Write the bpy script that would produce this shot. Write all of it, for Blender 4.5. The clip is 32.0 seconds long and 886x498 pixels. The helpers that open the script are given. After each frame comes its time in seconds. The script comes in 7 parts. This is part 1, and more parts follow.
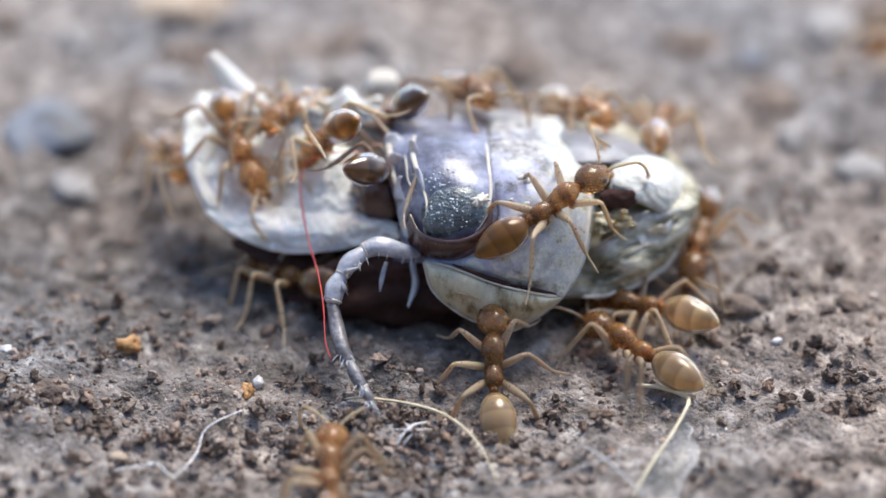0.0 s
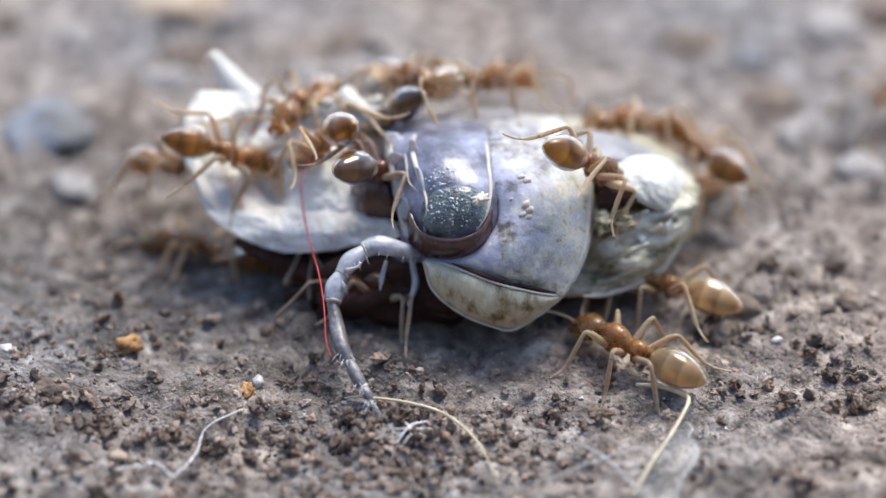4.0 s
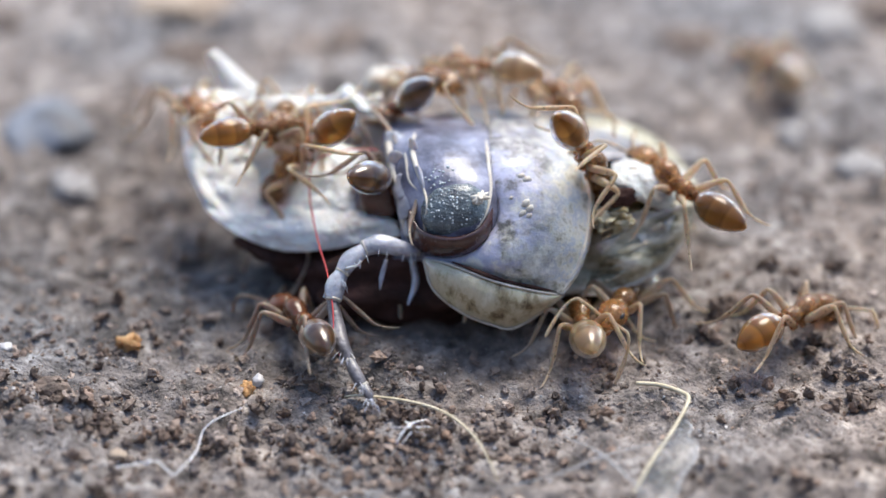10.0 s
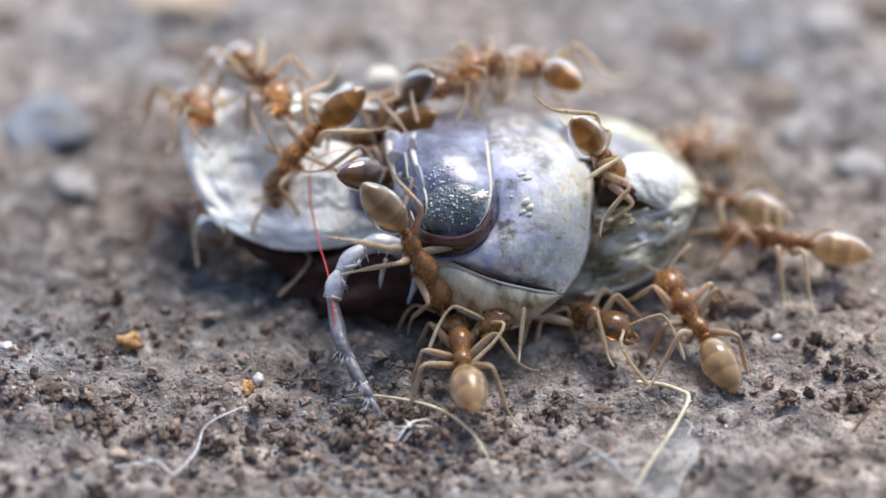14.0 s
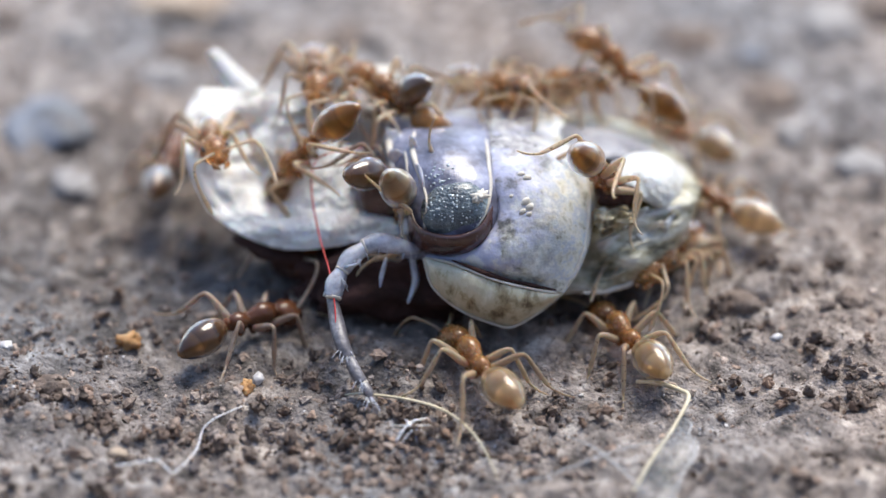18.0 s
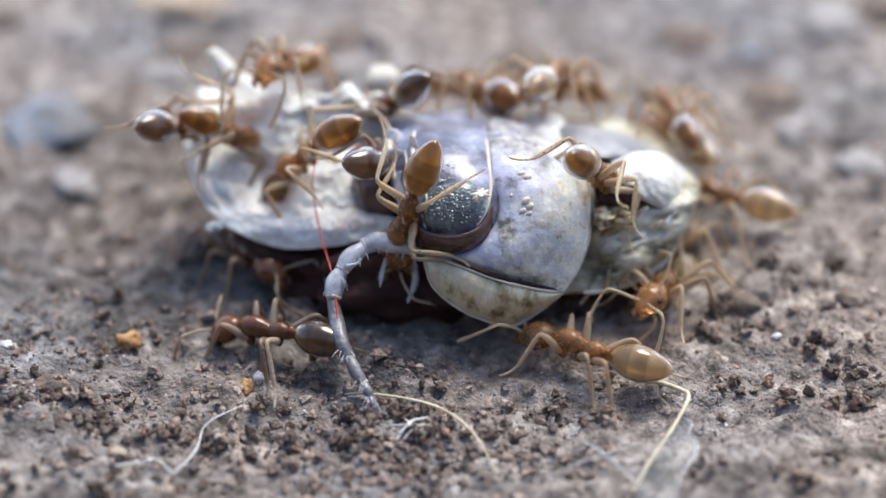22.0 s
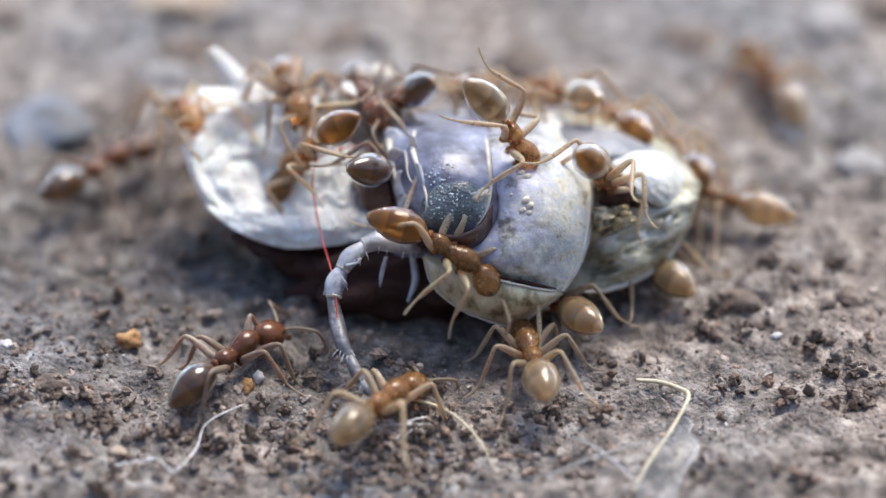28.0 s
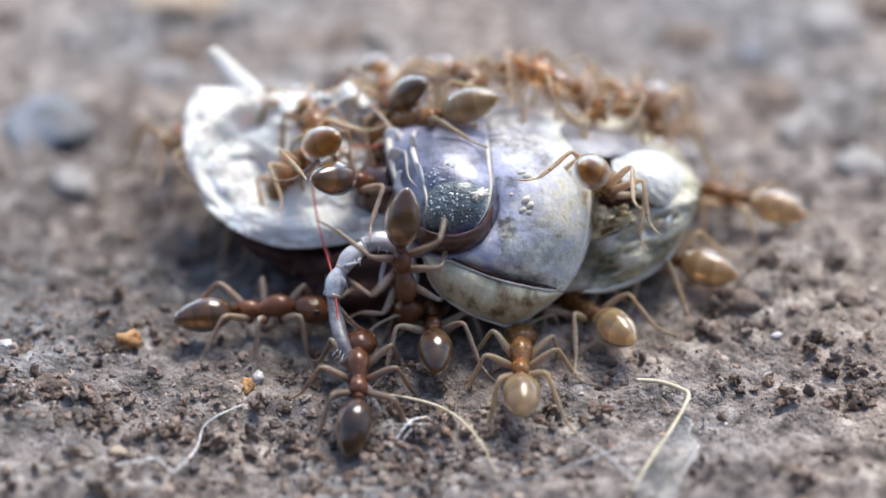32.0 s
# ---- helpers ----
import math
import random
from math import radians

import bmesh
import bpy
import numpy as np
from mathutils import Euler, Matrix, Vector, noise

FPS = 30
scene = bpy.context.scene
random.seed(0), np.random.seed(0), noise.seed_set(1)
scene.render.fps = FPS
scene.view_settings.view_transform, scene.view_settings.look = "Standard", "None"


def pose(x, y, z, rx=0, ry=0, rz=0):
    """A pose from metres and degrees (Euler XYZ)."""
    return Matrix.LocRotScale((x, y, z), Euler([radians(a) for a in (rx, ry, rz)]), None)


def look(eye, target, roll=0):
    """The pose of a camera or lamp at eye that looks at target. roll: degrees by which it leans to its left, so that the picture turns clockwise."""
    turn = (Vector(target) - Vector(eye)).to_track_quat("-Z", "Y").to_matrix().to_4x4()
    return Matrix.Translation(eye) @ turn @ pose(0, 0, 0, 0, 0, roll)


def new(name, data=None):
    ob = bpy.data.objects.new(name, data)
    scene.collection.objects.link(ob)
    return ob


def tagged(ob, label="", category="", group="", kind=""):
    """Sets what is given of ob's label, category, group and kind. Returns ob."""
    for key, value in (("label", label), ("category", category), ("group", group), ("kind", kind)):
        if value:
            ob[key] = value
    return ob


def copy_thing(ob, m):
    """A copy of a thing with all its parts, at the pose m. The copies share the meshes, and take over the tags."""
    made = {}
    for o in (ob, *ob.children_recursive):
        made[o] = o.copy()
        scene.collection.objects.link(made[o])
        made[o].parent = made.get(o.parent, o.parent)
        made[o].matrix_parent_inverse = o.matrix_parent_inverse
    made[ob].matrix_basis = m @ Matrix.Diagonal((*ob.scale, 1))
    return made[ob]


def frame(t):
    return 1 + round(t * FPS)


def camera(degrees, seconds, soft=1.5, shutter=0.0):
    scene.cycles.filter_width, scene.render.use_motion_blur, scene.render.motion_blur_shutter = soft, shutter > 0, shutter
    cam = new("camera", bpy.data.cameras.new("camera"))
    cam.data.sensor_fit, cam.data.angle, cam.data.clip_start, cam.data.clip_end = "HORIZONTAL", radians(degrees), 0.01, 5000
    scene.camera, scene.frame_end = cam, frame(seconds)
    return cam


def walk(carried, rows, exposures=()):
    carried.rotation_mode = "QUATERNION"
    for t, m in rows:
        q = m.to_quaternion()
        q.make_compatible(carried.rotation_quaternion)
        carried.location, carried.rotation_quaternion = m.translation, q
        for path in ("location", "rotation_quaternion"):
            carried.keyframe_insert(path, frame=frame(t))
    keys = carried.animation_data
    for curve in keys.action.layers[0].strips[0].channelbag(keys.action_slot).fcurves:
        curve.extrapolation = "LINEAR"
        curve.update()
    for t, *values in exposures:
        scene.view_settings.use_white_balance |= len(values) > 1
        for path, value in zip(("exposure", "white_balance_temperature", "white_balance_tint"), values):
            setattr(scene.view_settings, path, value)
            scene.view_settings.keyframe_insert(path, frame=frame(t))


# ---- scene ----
# Ants at work on a dead insect, on bare soil. Lengths below are millimetres.
MM = 0.001
DIST, TILT = 42.5, 35.0
EYE = Vector((0, -DIST * math.cos(radians(TILT)), DIST * math.sin(radians(TILT)))) * MM

# ---- camera: on a stand, sinking by a hair ----
cam = camera(20.0, 32.0, soft=1.45, shutter=0.5)
cam.data.dof.use_dof = True
cam.data.dof.focus_distance = (DIST - 3.3) * MM
cam.data.dof.aperture_fstop = 48.0


def aim(down, aside=0.0):
    """The camera's pose, turned down and aside by that many degrees."""
    return Matrix.Translation(EYE) @ pose(0, 0, 0, 90 - TILT - down, 0, -aside)


walk(cam, [(0, aim(-0.052)), (8, aim(-0.012)), (16, aim(0.028)), (24, aim(0.056)), (32, aim(0.07))])

# ---- light: open shade under a bright sky ----
world = bpy.data.worlds.new("sky")
scene.world = world
world.use_nodes = True
wn, wl = world.node_tree.nodes, world.node_tree.links
sky = wn.new("ShaderNodeTexSky")
sky.sky_type, sky.sun_disc = "NISHITA", False
sky.sun_elevation, sky.sun_rotation = radians(59), radians(25)
wl.new(sky.outputs["Color"], wn["Background"].inputs["Color"])
wn["Background"].inputs["Strength"].default_value = 0.135
sun = new("sun", bpy.data.lights.new("sun", "SUN"))
sun.data.energy, sun.data.angle, sun.data.color = 2.25, radians(30), (1.0, 0.93, 0.805)
sun.matrix_world = look((0.28, 0.60, 1.12), (0, 0, 0))
scene.view_settings.exposure = 1.10


# ---- materials ----
def mat(name, colours, scale=2.0, rough=0.5, rough_var=0.15, bump=0.3, fine=6.0, sss=0.0, coat=0.0, metallic=0.0,
        spread=0.0, alpha=1.0, transmission=0.0, spec=0.5, sss_mm=0.3, stretch=(1, 1, 1), deep=0.05, coat_rough=0.16, fuzz=0.0, coat_ior=1.5, span=0.4, ior=1.5):
    """A mottled surface: colours along a noise of that many cells a millimetre, with a finer relief."""
    m = bpy.data.materials.new(name)
    m.use_nodes = True
    n, l = m.node_tree.nodes, m.node_tree.links
    b = n["Principled BSDF"]
    tc = n.new("ShaderNodeTexCoord")
    mp = n.new("ShaderNodeMapping")
    mp.inputs["Scale"].default_value = [1000 * a for a in stretch]
    l.new(tc.outputs["Object"], mp.inputs["Vector"])
    nz = n.new("ShaderNodeTexNoise")
    nz.inputs["Scale"].default_value, nz.inputs["Detail"].default_value, nz.inputs["Roughness"].default_value = scale, 6, 0.65
    l.new(mp.outputs["Vector"], nz.inputs["Vector"])
    rp = n.new("ShaderNodeValToRGB")
    while len(rp.color_ramp.elements) < len(colours):
        rp.color_ramp.elements.new(0.5)
    for i, c in enumerate(colours):
        e = rp.color_ramp.elements[i]
        e.position = 0.5 - 0.5 * span + span * i / max(1, len(colours) - 1)
        e.color = (*c, 1)
    l.new(nz.outputs["Fac"], rp.inputs["Fac"])
    colour = rp.outputs["Color"]
    if spread:
        oi = n.new("ShaderNodeObjectInfo")
        mr = n.new("ShaderNodeMapRange")
        mr.inputs["To Min"].default_value, mr.inputs["To Max"].default_value = 1 - spread, 1 + spread
        l.new(oi.outputs["Random"], mr.inputs["Value"])
        hs = n.new("ShaderNodeHueSaturation")
        l.new(mr.outputs["Result"], hs.inputs["Value"])
        l.new(colour, hs.inputs["Color"])
        colour = hs.outputs["Color"]
    l.new(colour, b.inputs["Base Color"])
    fz = n.new("ShaderNodeTexNoise")
    fz.inputs["Scale"].default_value, fz.inputs["Detail"].default_value = scale * fine, 4
    l.new(mp.outputs["Vector"], fz.inputs["Vector"])
    rr = n.new("ShaderNodeMapRange")
    rr.inputs["To Min"].default_value, rr.inputs["To Max"].default_value = rough - rough_var, rough + rough_var
    l.new(fz.outputs["Fac"], rr.inputs["Value"])
    l.new(rr.outputs["Result"], b.inputs["Roughness"])
    bp = n.new("ShaderNodeBump")
    bp.inputs["Strength"].default_value, bp.inputs["Distance"].default_value = bump, deep * MM
    l.new(fz.outputs["Fac"], bp.inputs["Height"])
    l.new(bp.outputs["Normal"], b.inputs["Normal"])
    b.inputs["Metallic"].default_value = metallic
    b.inputs["Specular IOR Level"].default_value = spec
    b.inputs["Coat Weight"].default_value = coat
    b.inputs["Coat Roughness"].default_value = coat_rough
    b.inputs["Coat IOR"].default_value = coat_ior
    b.inputs["IOR"].default_value = ior
    b.inputs["Sheen Weight"].default_value, b.inputs["Sheen Roughness"].default_value = fuzz, 0.4
    b.inputs["Alpha"].default_value = alpha
    b.inputs["Transmission Weight"].default_value = transmission
    if sss:
        b.inputs["Subsurface Weight"].default_value = sss
        b.inputs["Subsurface Radius"].default_value = (1.0, 0.5, 0.25)
        b.inputs["Subsurface Scale"].default_value = sss_mm * MM
    return m


SOIL = mat("soil", [(0.058, 0.05, 0.045), (0.19, 0.165, 0.151), (0.325, 0.286, 0.262), (0.54, 0.50, 0.46)], 2.2, 0.85, 0.12, 1.0, 6, deep=0.11, span=0.33)


def tinted(m, low, high, scale):
    """Large patches of another tint over a material: rusty and bluish earth."""
    n, l = m.node_tree.nodes, m.node_tree.links
    b = n["Principled BSDF"]
    old = b.inputs["Base Color"].links[0].from_socket
    tc = n.new("ShaderNodeTexCoord")
    nz = n.new("ShaderNodeTexNoise")
    nz.inputs["Scale"].default_value, nz.inputs["Detail"].default_value = 1000 * scale, 3
    l.new(tc.outputs["Object"], nz.inputs["Vector"])
    rp = n.new("ShaderNodeValToRGB")
    rp.color_ramp.elements[0].position, rp.color_ramp.elements[0].color = 0.36, (*low, 1)
    rp.color_ramp.elements[1].position, rp.color_ramp.elements[1].color = 0.64, (*high, 1)
    l.new(nz.outputs["Fac"], rp.inputs["Fac"])
    mx = n.new("ShaderNodeMix")
    mx.data_type, mx.blend_type = "RGBA", "MULTIPLY"
    mx.inputs[0].default_value = 1.0
    l.new(old, mx.inputs[6])
    l.new(rp.outputs["Color"], mx.inputs[7])
    l.new(mx.outputs[2], b.inputs["Base Color"])


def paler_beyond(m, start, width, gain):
    """Earth's colour lifted behind the insect for the hazy, brighter distance, with a ragged edge."""
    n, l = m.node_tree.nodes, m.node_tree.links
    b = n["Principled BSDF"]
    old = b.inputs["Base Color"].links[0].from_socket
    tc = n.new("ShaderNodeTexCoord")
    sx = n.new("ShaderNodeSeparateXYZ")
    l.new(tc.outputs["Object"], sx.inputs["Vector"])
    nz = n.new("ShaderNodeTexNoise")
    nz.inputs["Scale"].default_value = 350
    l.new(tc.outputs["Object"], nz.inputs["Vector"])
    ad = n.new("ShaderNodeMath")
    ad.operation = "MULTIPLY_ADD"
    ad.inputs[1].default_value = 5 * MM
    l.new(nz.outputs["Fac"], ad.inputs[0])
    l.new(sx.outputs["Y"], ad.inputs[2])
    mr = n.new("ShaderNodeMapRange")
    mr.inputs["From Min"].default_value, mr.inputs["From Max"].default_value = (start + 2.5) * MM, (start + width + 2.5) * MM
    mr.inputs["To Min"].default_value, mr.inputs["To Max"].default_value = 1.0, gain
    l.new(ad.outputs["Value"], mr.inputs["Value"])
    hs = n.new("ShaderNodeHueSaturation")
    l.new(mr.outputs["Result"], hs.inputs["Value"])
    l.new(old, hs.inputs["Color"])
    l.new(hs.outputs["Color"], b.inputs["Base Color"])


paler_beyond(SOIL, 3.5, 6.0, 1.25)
def darkened_patch(m, x, y, rx, ry, gain):
    """A darker patch painted into the earth's colour, with a ragged outline (mm)."""
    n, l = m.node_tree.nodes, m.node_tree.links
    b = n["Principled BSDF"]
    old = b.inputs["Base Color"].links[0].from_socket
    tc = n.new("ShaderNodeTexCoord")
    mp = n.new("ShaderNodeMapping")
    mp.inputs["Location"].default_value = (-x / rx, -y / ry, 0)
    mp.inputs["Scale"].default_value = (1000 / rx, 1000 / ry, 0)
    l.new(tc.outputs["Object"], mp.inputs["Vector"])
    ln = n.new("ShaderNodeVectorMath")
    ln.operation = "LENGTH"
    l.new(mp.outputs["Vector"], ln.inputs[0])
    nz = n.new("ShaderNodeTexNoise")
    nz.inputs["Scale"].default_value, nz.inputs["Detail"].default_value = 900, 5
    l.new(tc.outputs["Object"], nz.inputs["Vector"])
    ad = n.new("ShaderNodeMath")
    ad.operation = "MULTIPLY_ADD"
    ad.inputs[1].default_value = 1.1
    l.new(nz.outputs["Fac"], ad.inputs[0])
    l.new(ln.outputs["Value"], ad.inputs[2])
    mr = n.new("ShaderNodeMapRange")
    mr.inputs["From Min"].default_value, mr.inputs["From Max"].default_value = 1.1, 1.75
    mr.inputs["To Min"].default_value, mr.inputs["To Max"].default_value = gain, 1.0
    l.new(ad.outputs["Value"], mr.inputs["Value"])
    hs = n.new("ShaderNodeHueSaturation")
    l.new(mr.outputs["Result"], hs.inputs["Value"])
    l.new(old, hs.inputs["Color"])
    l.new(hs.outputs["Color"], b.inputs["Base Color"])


# darker ground to the left of the insect
darkened_patch(SOIL, -5.6, 0.6, 3.6, 3.4, 0.66)
# the carcass's soft shadow on the soil in front, put into the colour
darkened_patch(SOIL, -1.6, -2.6, 3.4, 1.9, 0.66)
tinted(SOIL, (0.72, 0.78, 0.86), (1.10, 1.03, 0.97), 0.2)
CRUMB = mat("soil_crumbs", [(0.095, 0.077, 0.068), (0.26, 0.22, 0.20), (0.48, 0.43, 0.40)], 3.5, 0.85, 0.1, 0.9, 4, deep=0.08)
PALE_EARTH = mat("pale_earth", [(0.22, 0.20, 0.19), (0.38, 0.36, 0.35)], 1.5, 0.7, 0.15, 0.8)
DARK_CRUMB = mat("dark_soil_crumbs", [(0.05, 0.039, 0.034), (0.145, 0.112, 0.095), (0.30, 0.245, 0.21)], 3.0, 0.8, 0.1, 0.9, 4, deep=0.08)


def island_tints(m, tints):
    """Each loose grain of one mesh takes its own tint."""
    n, l = m.node_tree.nodes, m.node_tree.links
    b = n["Principled BSDF"]
    old = b.inputs["Base Color"].links[0].from_socket
    ge = n.new("ShaderNodeNewGeometry")
    rp = n.new("ShaderNodeValToRGB")
    rp.color_ramp.interpolation = "CONSTANT"
    while len(rp.color_ramp.elements) < len(tints):
        rp.color_ramp.elements.new(0.5)
    for i, c in enumerate(tints):
        rp.color_ramp.elements[i].position, rp.color_ramp.elements[i].color = i / len(tints), (*c, 1)
    l.new(ge.outputs["Random Per Island"], rp.inputs["Fac"])
    mx = n.new("ShaderNodeMix")
    mx.data_type, mx.blend_type = "RGBA", "MULTIPLY"
    mx.inputs[0].default_value = 1.0
    l.new(old, mx.inputs[6])
    l.new(rp.outputs["Color"], mx.inputs[7])
    l.new(mx.outputs[2], b.inputs["Base Color"])


EARTHS = [(0.68, 0.62, 0.57), (1.0, 0.95, 0.9), (1.2, 1.0, 0.85), (0.85, 0.82, 0.82), (1.1, 1.05, 1.0), (1.45, 1.35, 1.25), (0.8, 0.69, 0.62), (1.0, 0.92, 0.84)]
island_tints(CRUMB, EARTHS)
island_tints(DARK_CRUMB, EARTHS)
STONE = mat("grey_blue_stone", [(0.06, 0.055, 0.055), (0.13, 0.135, 0.15), (0.20, 0.22, 0.265), (0.28, 0.29, 0.32)], 1.1, 0.6, 0.2, 0.6)
TAN = mat("tan_earth", [(0.30, 0.23, 0.17), (0.50, 0.40, 0.31)], 0.6, 0.8, 0.1, 0.7)
GRIT = mat("pale_grit", [(0.35, 0.33, 0.32), (0.7, 0.68, 0.68)], 2, 0.35, 0.15, 0.3, coat=0.3)
OCHRE = mat("ochre_crumb", [(0.16, 0.07, 0.025), (0.42, 0.22, 0.08), (0.62, 0.40, 0.20)], 4, 0.6, 0.2, 0.8, sss=0.2)
CUTICLE = mat("amber_cuticle", [(0.31, 0.125, 0.04), (0.60, 0.33, 0.13)], 3, 0.26, 0.08, 0.1, 4, sss=0.25, transmission=0.7, coat=0.5, spread=0.3, coat_rough=0.12, spec=0.4, ior=1.2)
LIMB = mat("tan_limb", [(0.54, 0.38, 0.24), (0.80, 0.64, 0.47)], 4, 0.3, 0.1, 0.2, 5, sss=0.3, transmission=0.6, coat=0.25, spread=0.3, coat_rough=0.2, spec=0.35, ior=1.2)
# shaded copies of the ant's shell and limbs: shade put into the colour
SHADED_CUTICLE = mat("shaded_ant_cuticle", [(0.11, 0.04, 0.018), (0.27, 0.105, 0.045)], 3, 0.24, 0.08, 0.1, 4, sss=0.2, transmission=0.4, coat=0.6, spread=0.3, coat_rough=0.12, spec=0.4, ior=1.25)
SHADED_LIMB = mat("shaded_limb", [(0.24, 0.165, 0.12), (0.52, 0.42, 0.34)], 4, 0.3, 0.1, 0.2, 5, sss=0.3, transmission=0.45, coat=0.3, spread=0.3, coat_rough=0.2, spec=0.35, ior=1.25)
EYE_BLACK = mat("ant_eye", [(0.01, 0.008, 0.008), (0.02, 0.015, 0.012)], 9, 0.2, 0.05, 0.4, coat=0.5)


def banded(name, dark, light, spread=0.3, coat=0.65, coat_ior=1.4):
    """The gaster's skin: brown plates with paler, thinner skin between them."""
    m = mat(name, [light, light], 3, 0.3, 0.06, 0.05, 4, sss=0.3, transmission=0.7, coat=coat, sss_mm=0.35, coat_rough=0.09, coat_ior=coat_ior, spec=0.25, ior=1.15)
    n, l = m.node_tree.nodes, m.node_tree.links
    tc = n.new("ShaderNodeTexCoord")
    sx = n.new("ShaderNodeSeparateXYZ")
    l.new(tc.outputs["Object"], sx.inputs["Vector"])
    mu = n.new("ShaderNodeMath")
    mu.operation = "MULTIPLY"
    mu.inputs[1].default_value = 1000 / 0.29
    l.new(sx.outputs["X"], mu.inputs[0])
    fr = n.new("ShaderNodeMath")
    fr.operation = "FRACT"
    l.new(mu.outputs["Value"], fr.inputs[0])
    rp = n.new("ShaderNodeValToRGB")
    for i, (p, c) in enumerate(((0.0, tuple(0.6 * a + 0.4 * c for a, c in zip(dark, light))), (0.35, tuple(0.45 * a + 0.55 * c for a, c in zip(dark, light))), (0.8, light), (0.97, tuple(0.75 * a + 0.25 * c for a, c in zip(dark, light))))):
        if i > 1:
            rp.color_ramp.elements.new(p)
        rp.color_ramp.elements[i].position = p
        rp.color_ramp.elements[i].color = (*c, 1)
    l.new(fr.outputs["Value"], rp.inputs["Fac"])
    oi = n.new("ShaderNodeObjectInfo")
    mr = n.new("ShaderNodeMapRange")
    mr.inputs["To Min"].default_value, mr.inputs["To Max"].default_value = 1 - spread, 1 + spread
    l.new(oi.outputs["Random"], mr.inputs["Value"])
    hs = n.new("ShaderNodeHueSaturation")
    l.new(mr.outputs["Result"], hs.inputs["Value"])
    l.new(rp.outputs["Color"], hs.inputs["Color"])
    l.new(hs.outputs["Color"], n["Principled BSDF"].inputs["Base Color"])
    return m


GASTER = banded("gaster_skin", (0.105, 0.042, 0.010), (0.46, 0.215, 0.045), coat=0.8)
# the gaster's colour darkened for ants in the shade
GASTER_SHADED = banded("shaded_gaster_skin", (0.05, 0.024, 0.010), (0.20, 0.10, 0.035), coat=1.0, coat_ior=1.58)
# pale skin, its colour also lightened for the sky's reflection on it
GASTER_PALE = banded("pale_gaster_skin", (0.25, 0.13, 0.05), (0.68, 0.49, 0.26), coat=0.9, coat_ior=1.5)
HEAD_SHELL = mat("violet_black_cuticle", [(0.045, 0.045, 0.065), (0.115, 0.12, 0.17), (0.27, 0.285, 0.39), (0.48, 0.50, 0.62)], 1.3, 0.4, 0.14, 0.3, 9, coat=0.25, coat_rough=0.16, spec=0.36)
EYE_SHELL = mat("compound_eye", [(0.03, 0.034, 0.042), (0.10, 0.125, 0.14), (0.30, 0.38, 0.41)], 2.2, 0.2, 0.1, 1.0, 9, coat=0.5)
BROWN_SHELL = mat("dark_brown_cuticle", [(0.035, 0.015, 0.012), (0.10, 0.04, 0.03)], 2, 0.25, 0.08, 0.2, 6, coat=0.6)
SUTURE = mat("pale_suture", [(0.50, 0.45, 0.38), (0.72, 0.68, 0.60)], 4, 0.5, 0.1, 0.4)
PLATE = mat("mottled_plate", [(0.10, 0.10, 0.105), (0.26, 0.265, 0.32), (0.39, 0.40, 0.53), (0.43, 0.445, 0.59), (0.50, 0.51, 0.63), (0.68, 0.67, 0.66)], 1.9, 0.5, 0.14, 0.3, 7, spec=0.3, coat=0.05, coat_rough=0.25, sss=0.15, span=0.25)


def skin_towards(m, along, first, last, colours, cells):
    """A second skin colour that takes over in ragged patches from one distance to another, in millimetres."""
    n, l = m.node_tree.nodes, m.node_tree.links
    base = n["Principled BSDF"].inputs["Base Color"]
    old = base.links[0].from_socket
    tc = n.new("ShaderNodeTexCoord")
    dot = n.new("ShaderNodeVectorMath")
    dot.operation = "DOT_PRODUCT"
    dot.inputs[1].default_value = [1000 * a for a in along]
    l.new(tc.outputs["Object"], dot.inputs[0])
    far = n.new("ShaderNodeMapRange")
    far.clamp = False
    far.inputs["From Min"].default_value, far.inputs["From Max"].default_value = first, last
    l.new(dot.outputs["Value"], far.inputs["Value"])
    big, small = n.new("ShaderNodeTexNoise"), n.new("ShaderNodeTexNoise")
    for nz, scale in ((big, 1000 * cells), (small, 3400 * cells)):
        nz.inputs["Scale"].default_value, nz.inputs["Detail"].default_value, nz.inputs["Roughness"].default_value = scale, 5, 0.7
        l.new(tc.outputs["Object"], nz.inputs["Vector"])
    ragged = n.new("ShaderNodeMath")
    ragged.operation = "MULTIPLY_ADD"
    ragged.inputs[1].default_value = 3.0
    l.new(big.outputs["Fac"], ragged.inputs[0])
    l.new(far.outputs["Result"], ragged.inputs[2])
    edge = n.new("ShaderNodeMapRange")
    edge.inputs["From Min"].default_value, edge.inputs["From Max"].default_value = 1.85, 2.25
    l.new(ragged.outputs["Value"], edge.inputs["Value"])
    rp = n.new("ShaderNodeValToRGB")
    for k, c in enumerate(colours):
        if k > 1:
            rp.color_ramp.elements.new(0.5)
        rp.color_ramp.elements[k].position = 0.36 + 0.26 * k / (len(colours) - 1)
        rp.color_ramp.elements[k].color = (*c, 1)
    l.new(small.outputs["Fac"], rp.inputs["Fac"])
    mx = n.new("ShaderNodeMix")
    mx.data_type = "RGBA"
    l.new(edge.outputs["Result"], mx.inputs["Factor"])
    l.new(old, mx.inputs[6])
    l.new(rp.outputs["Color"], mx.inputs[7])
    l.new(mx.outputs[2], base)


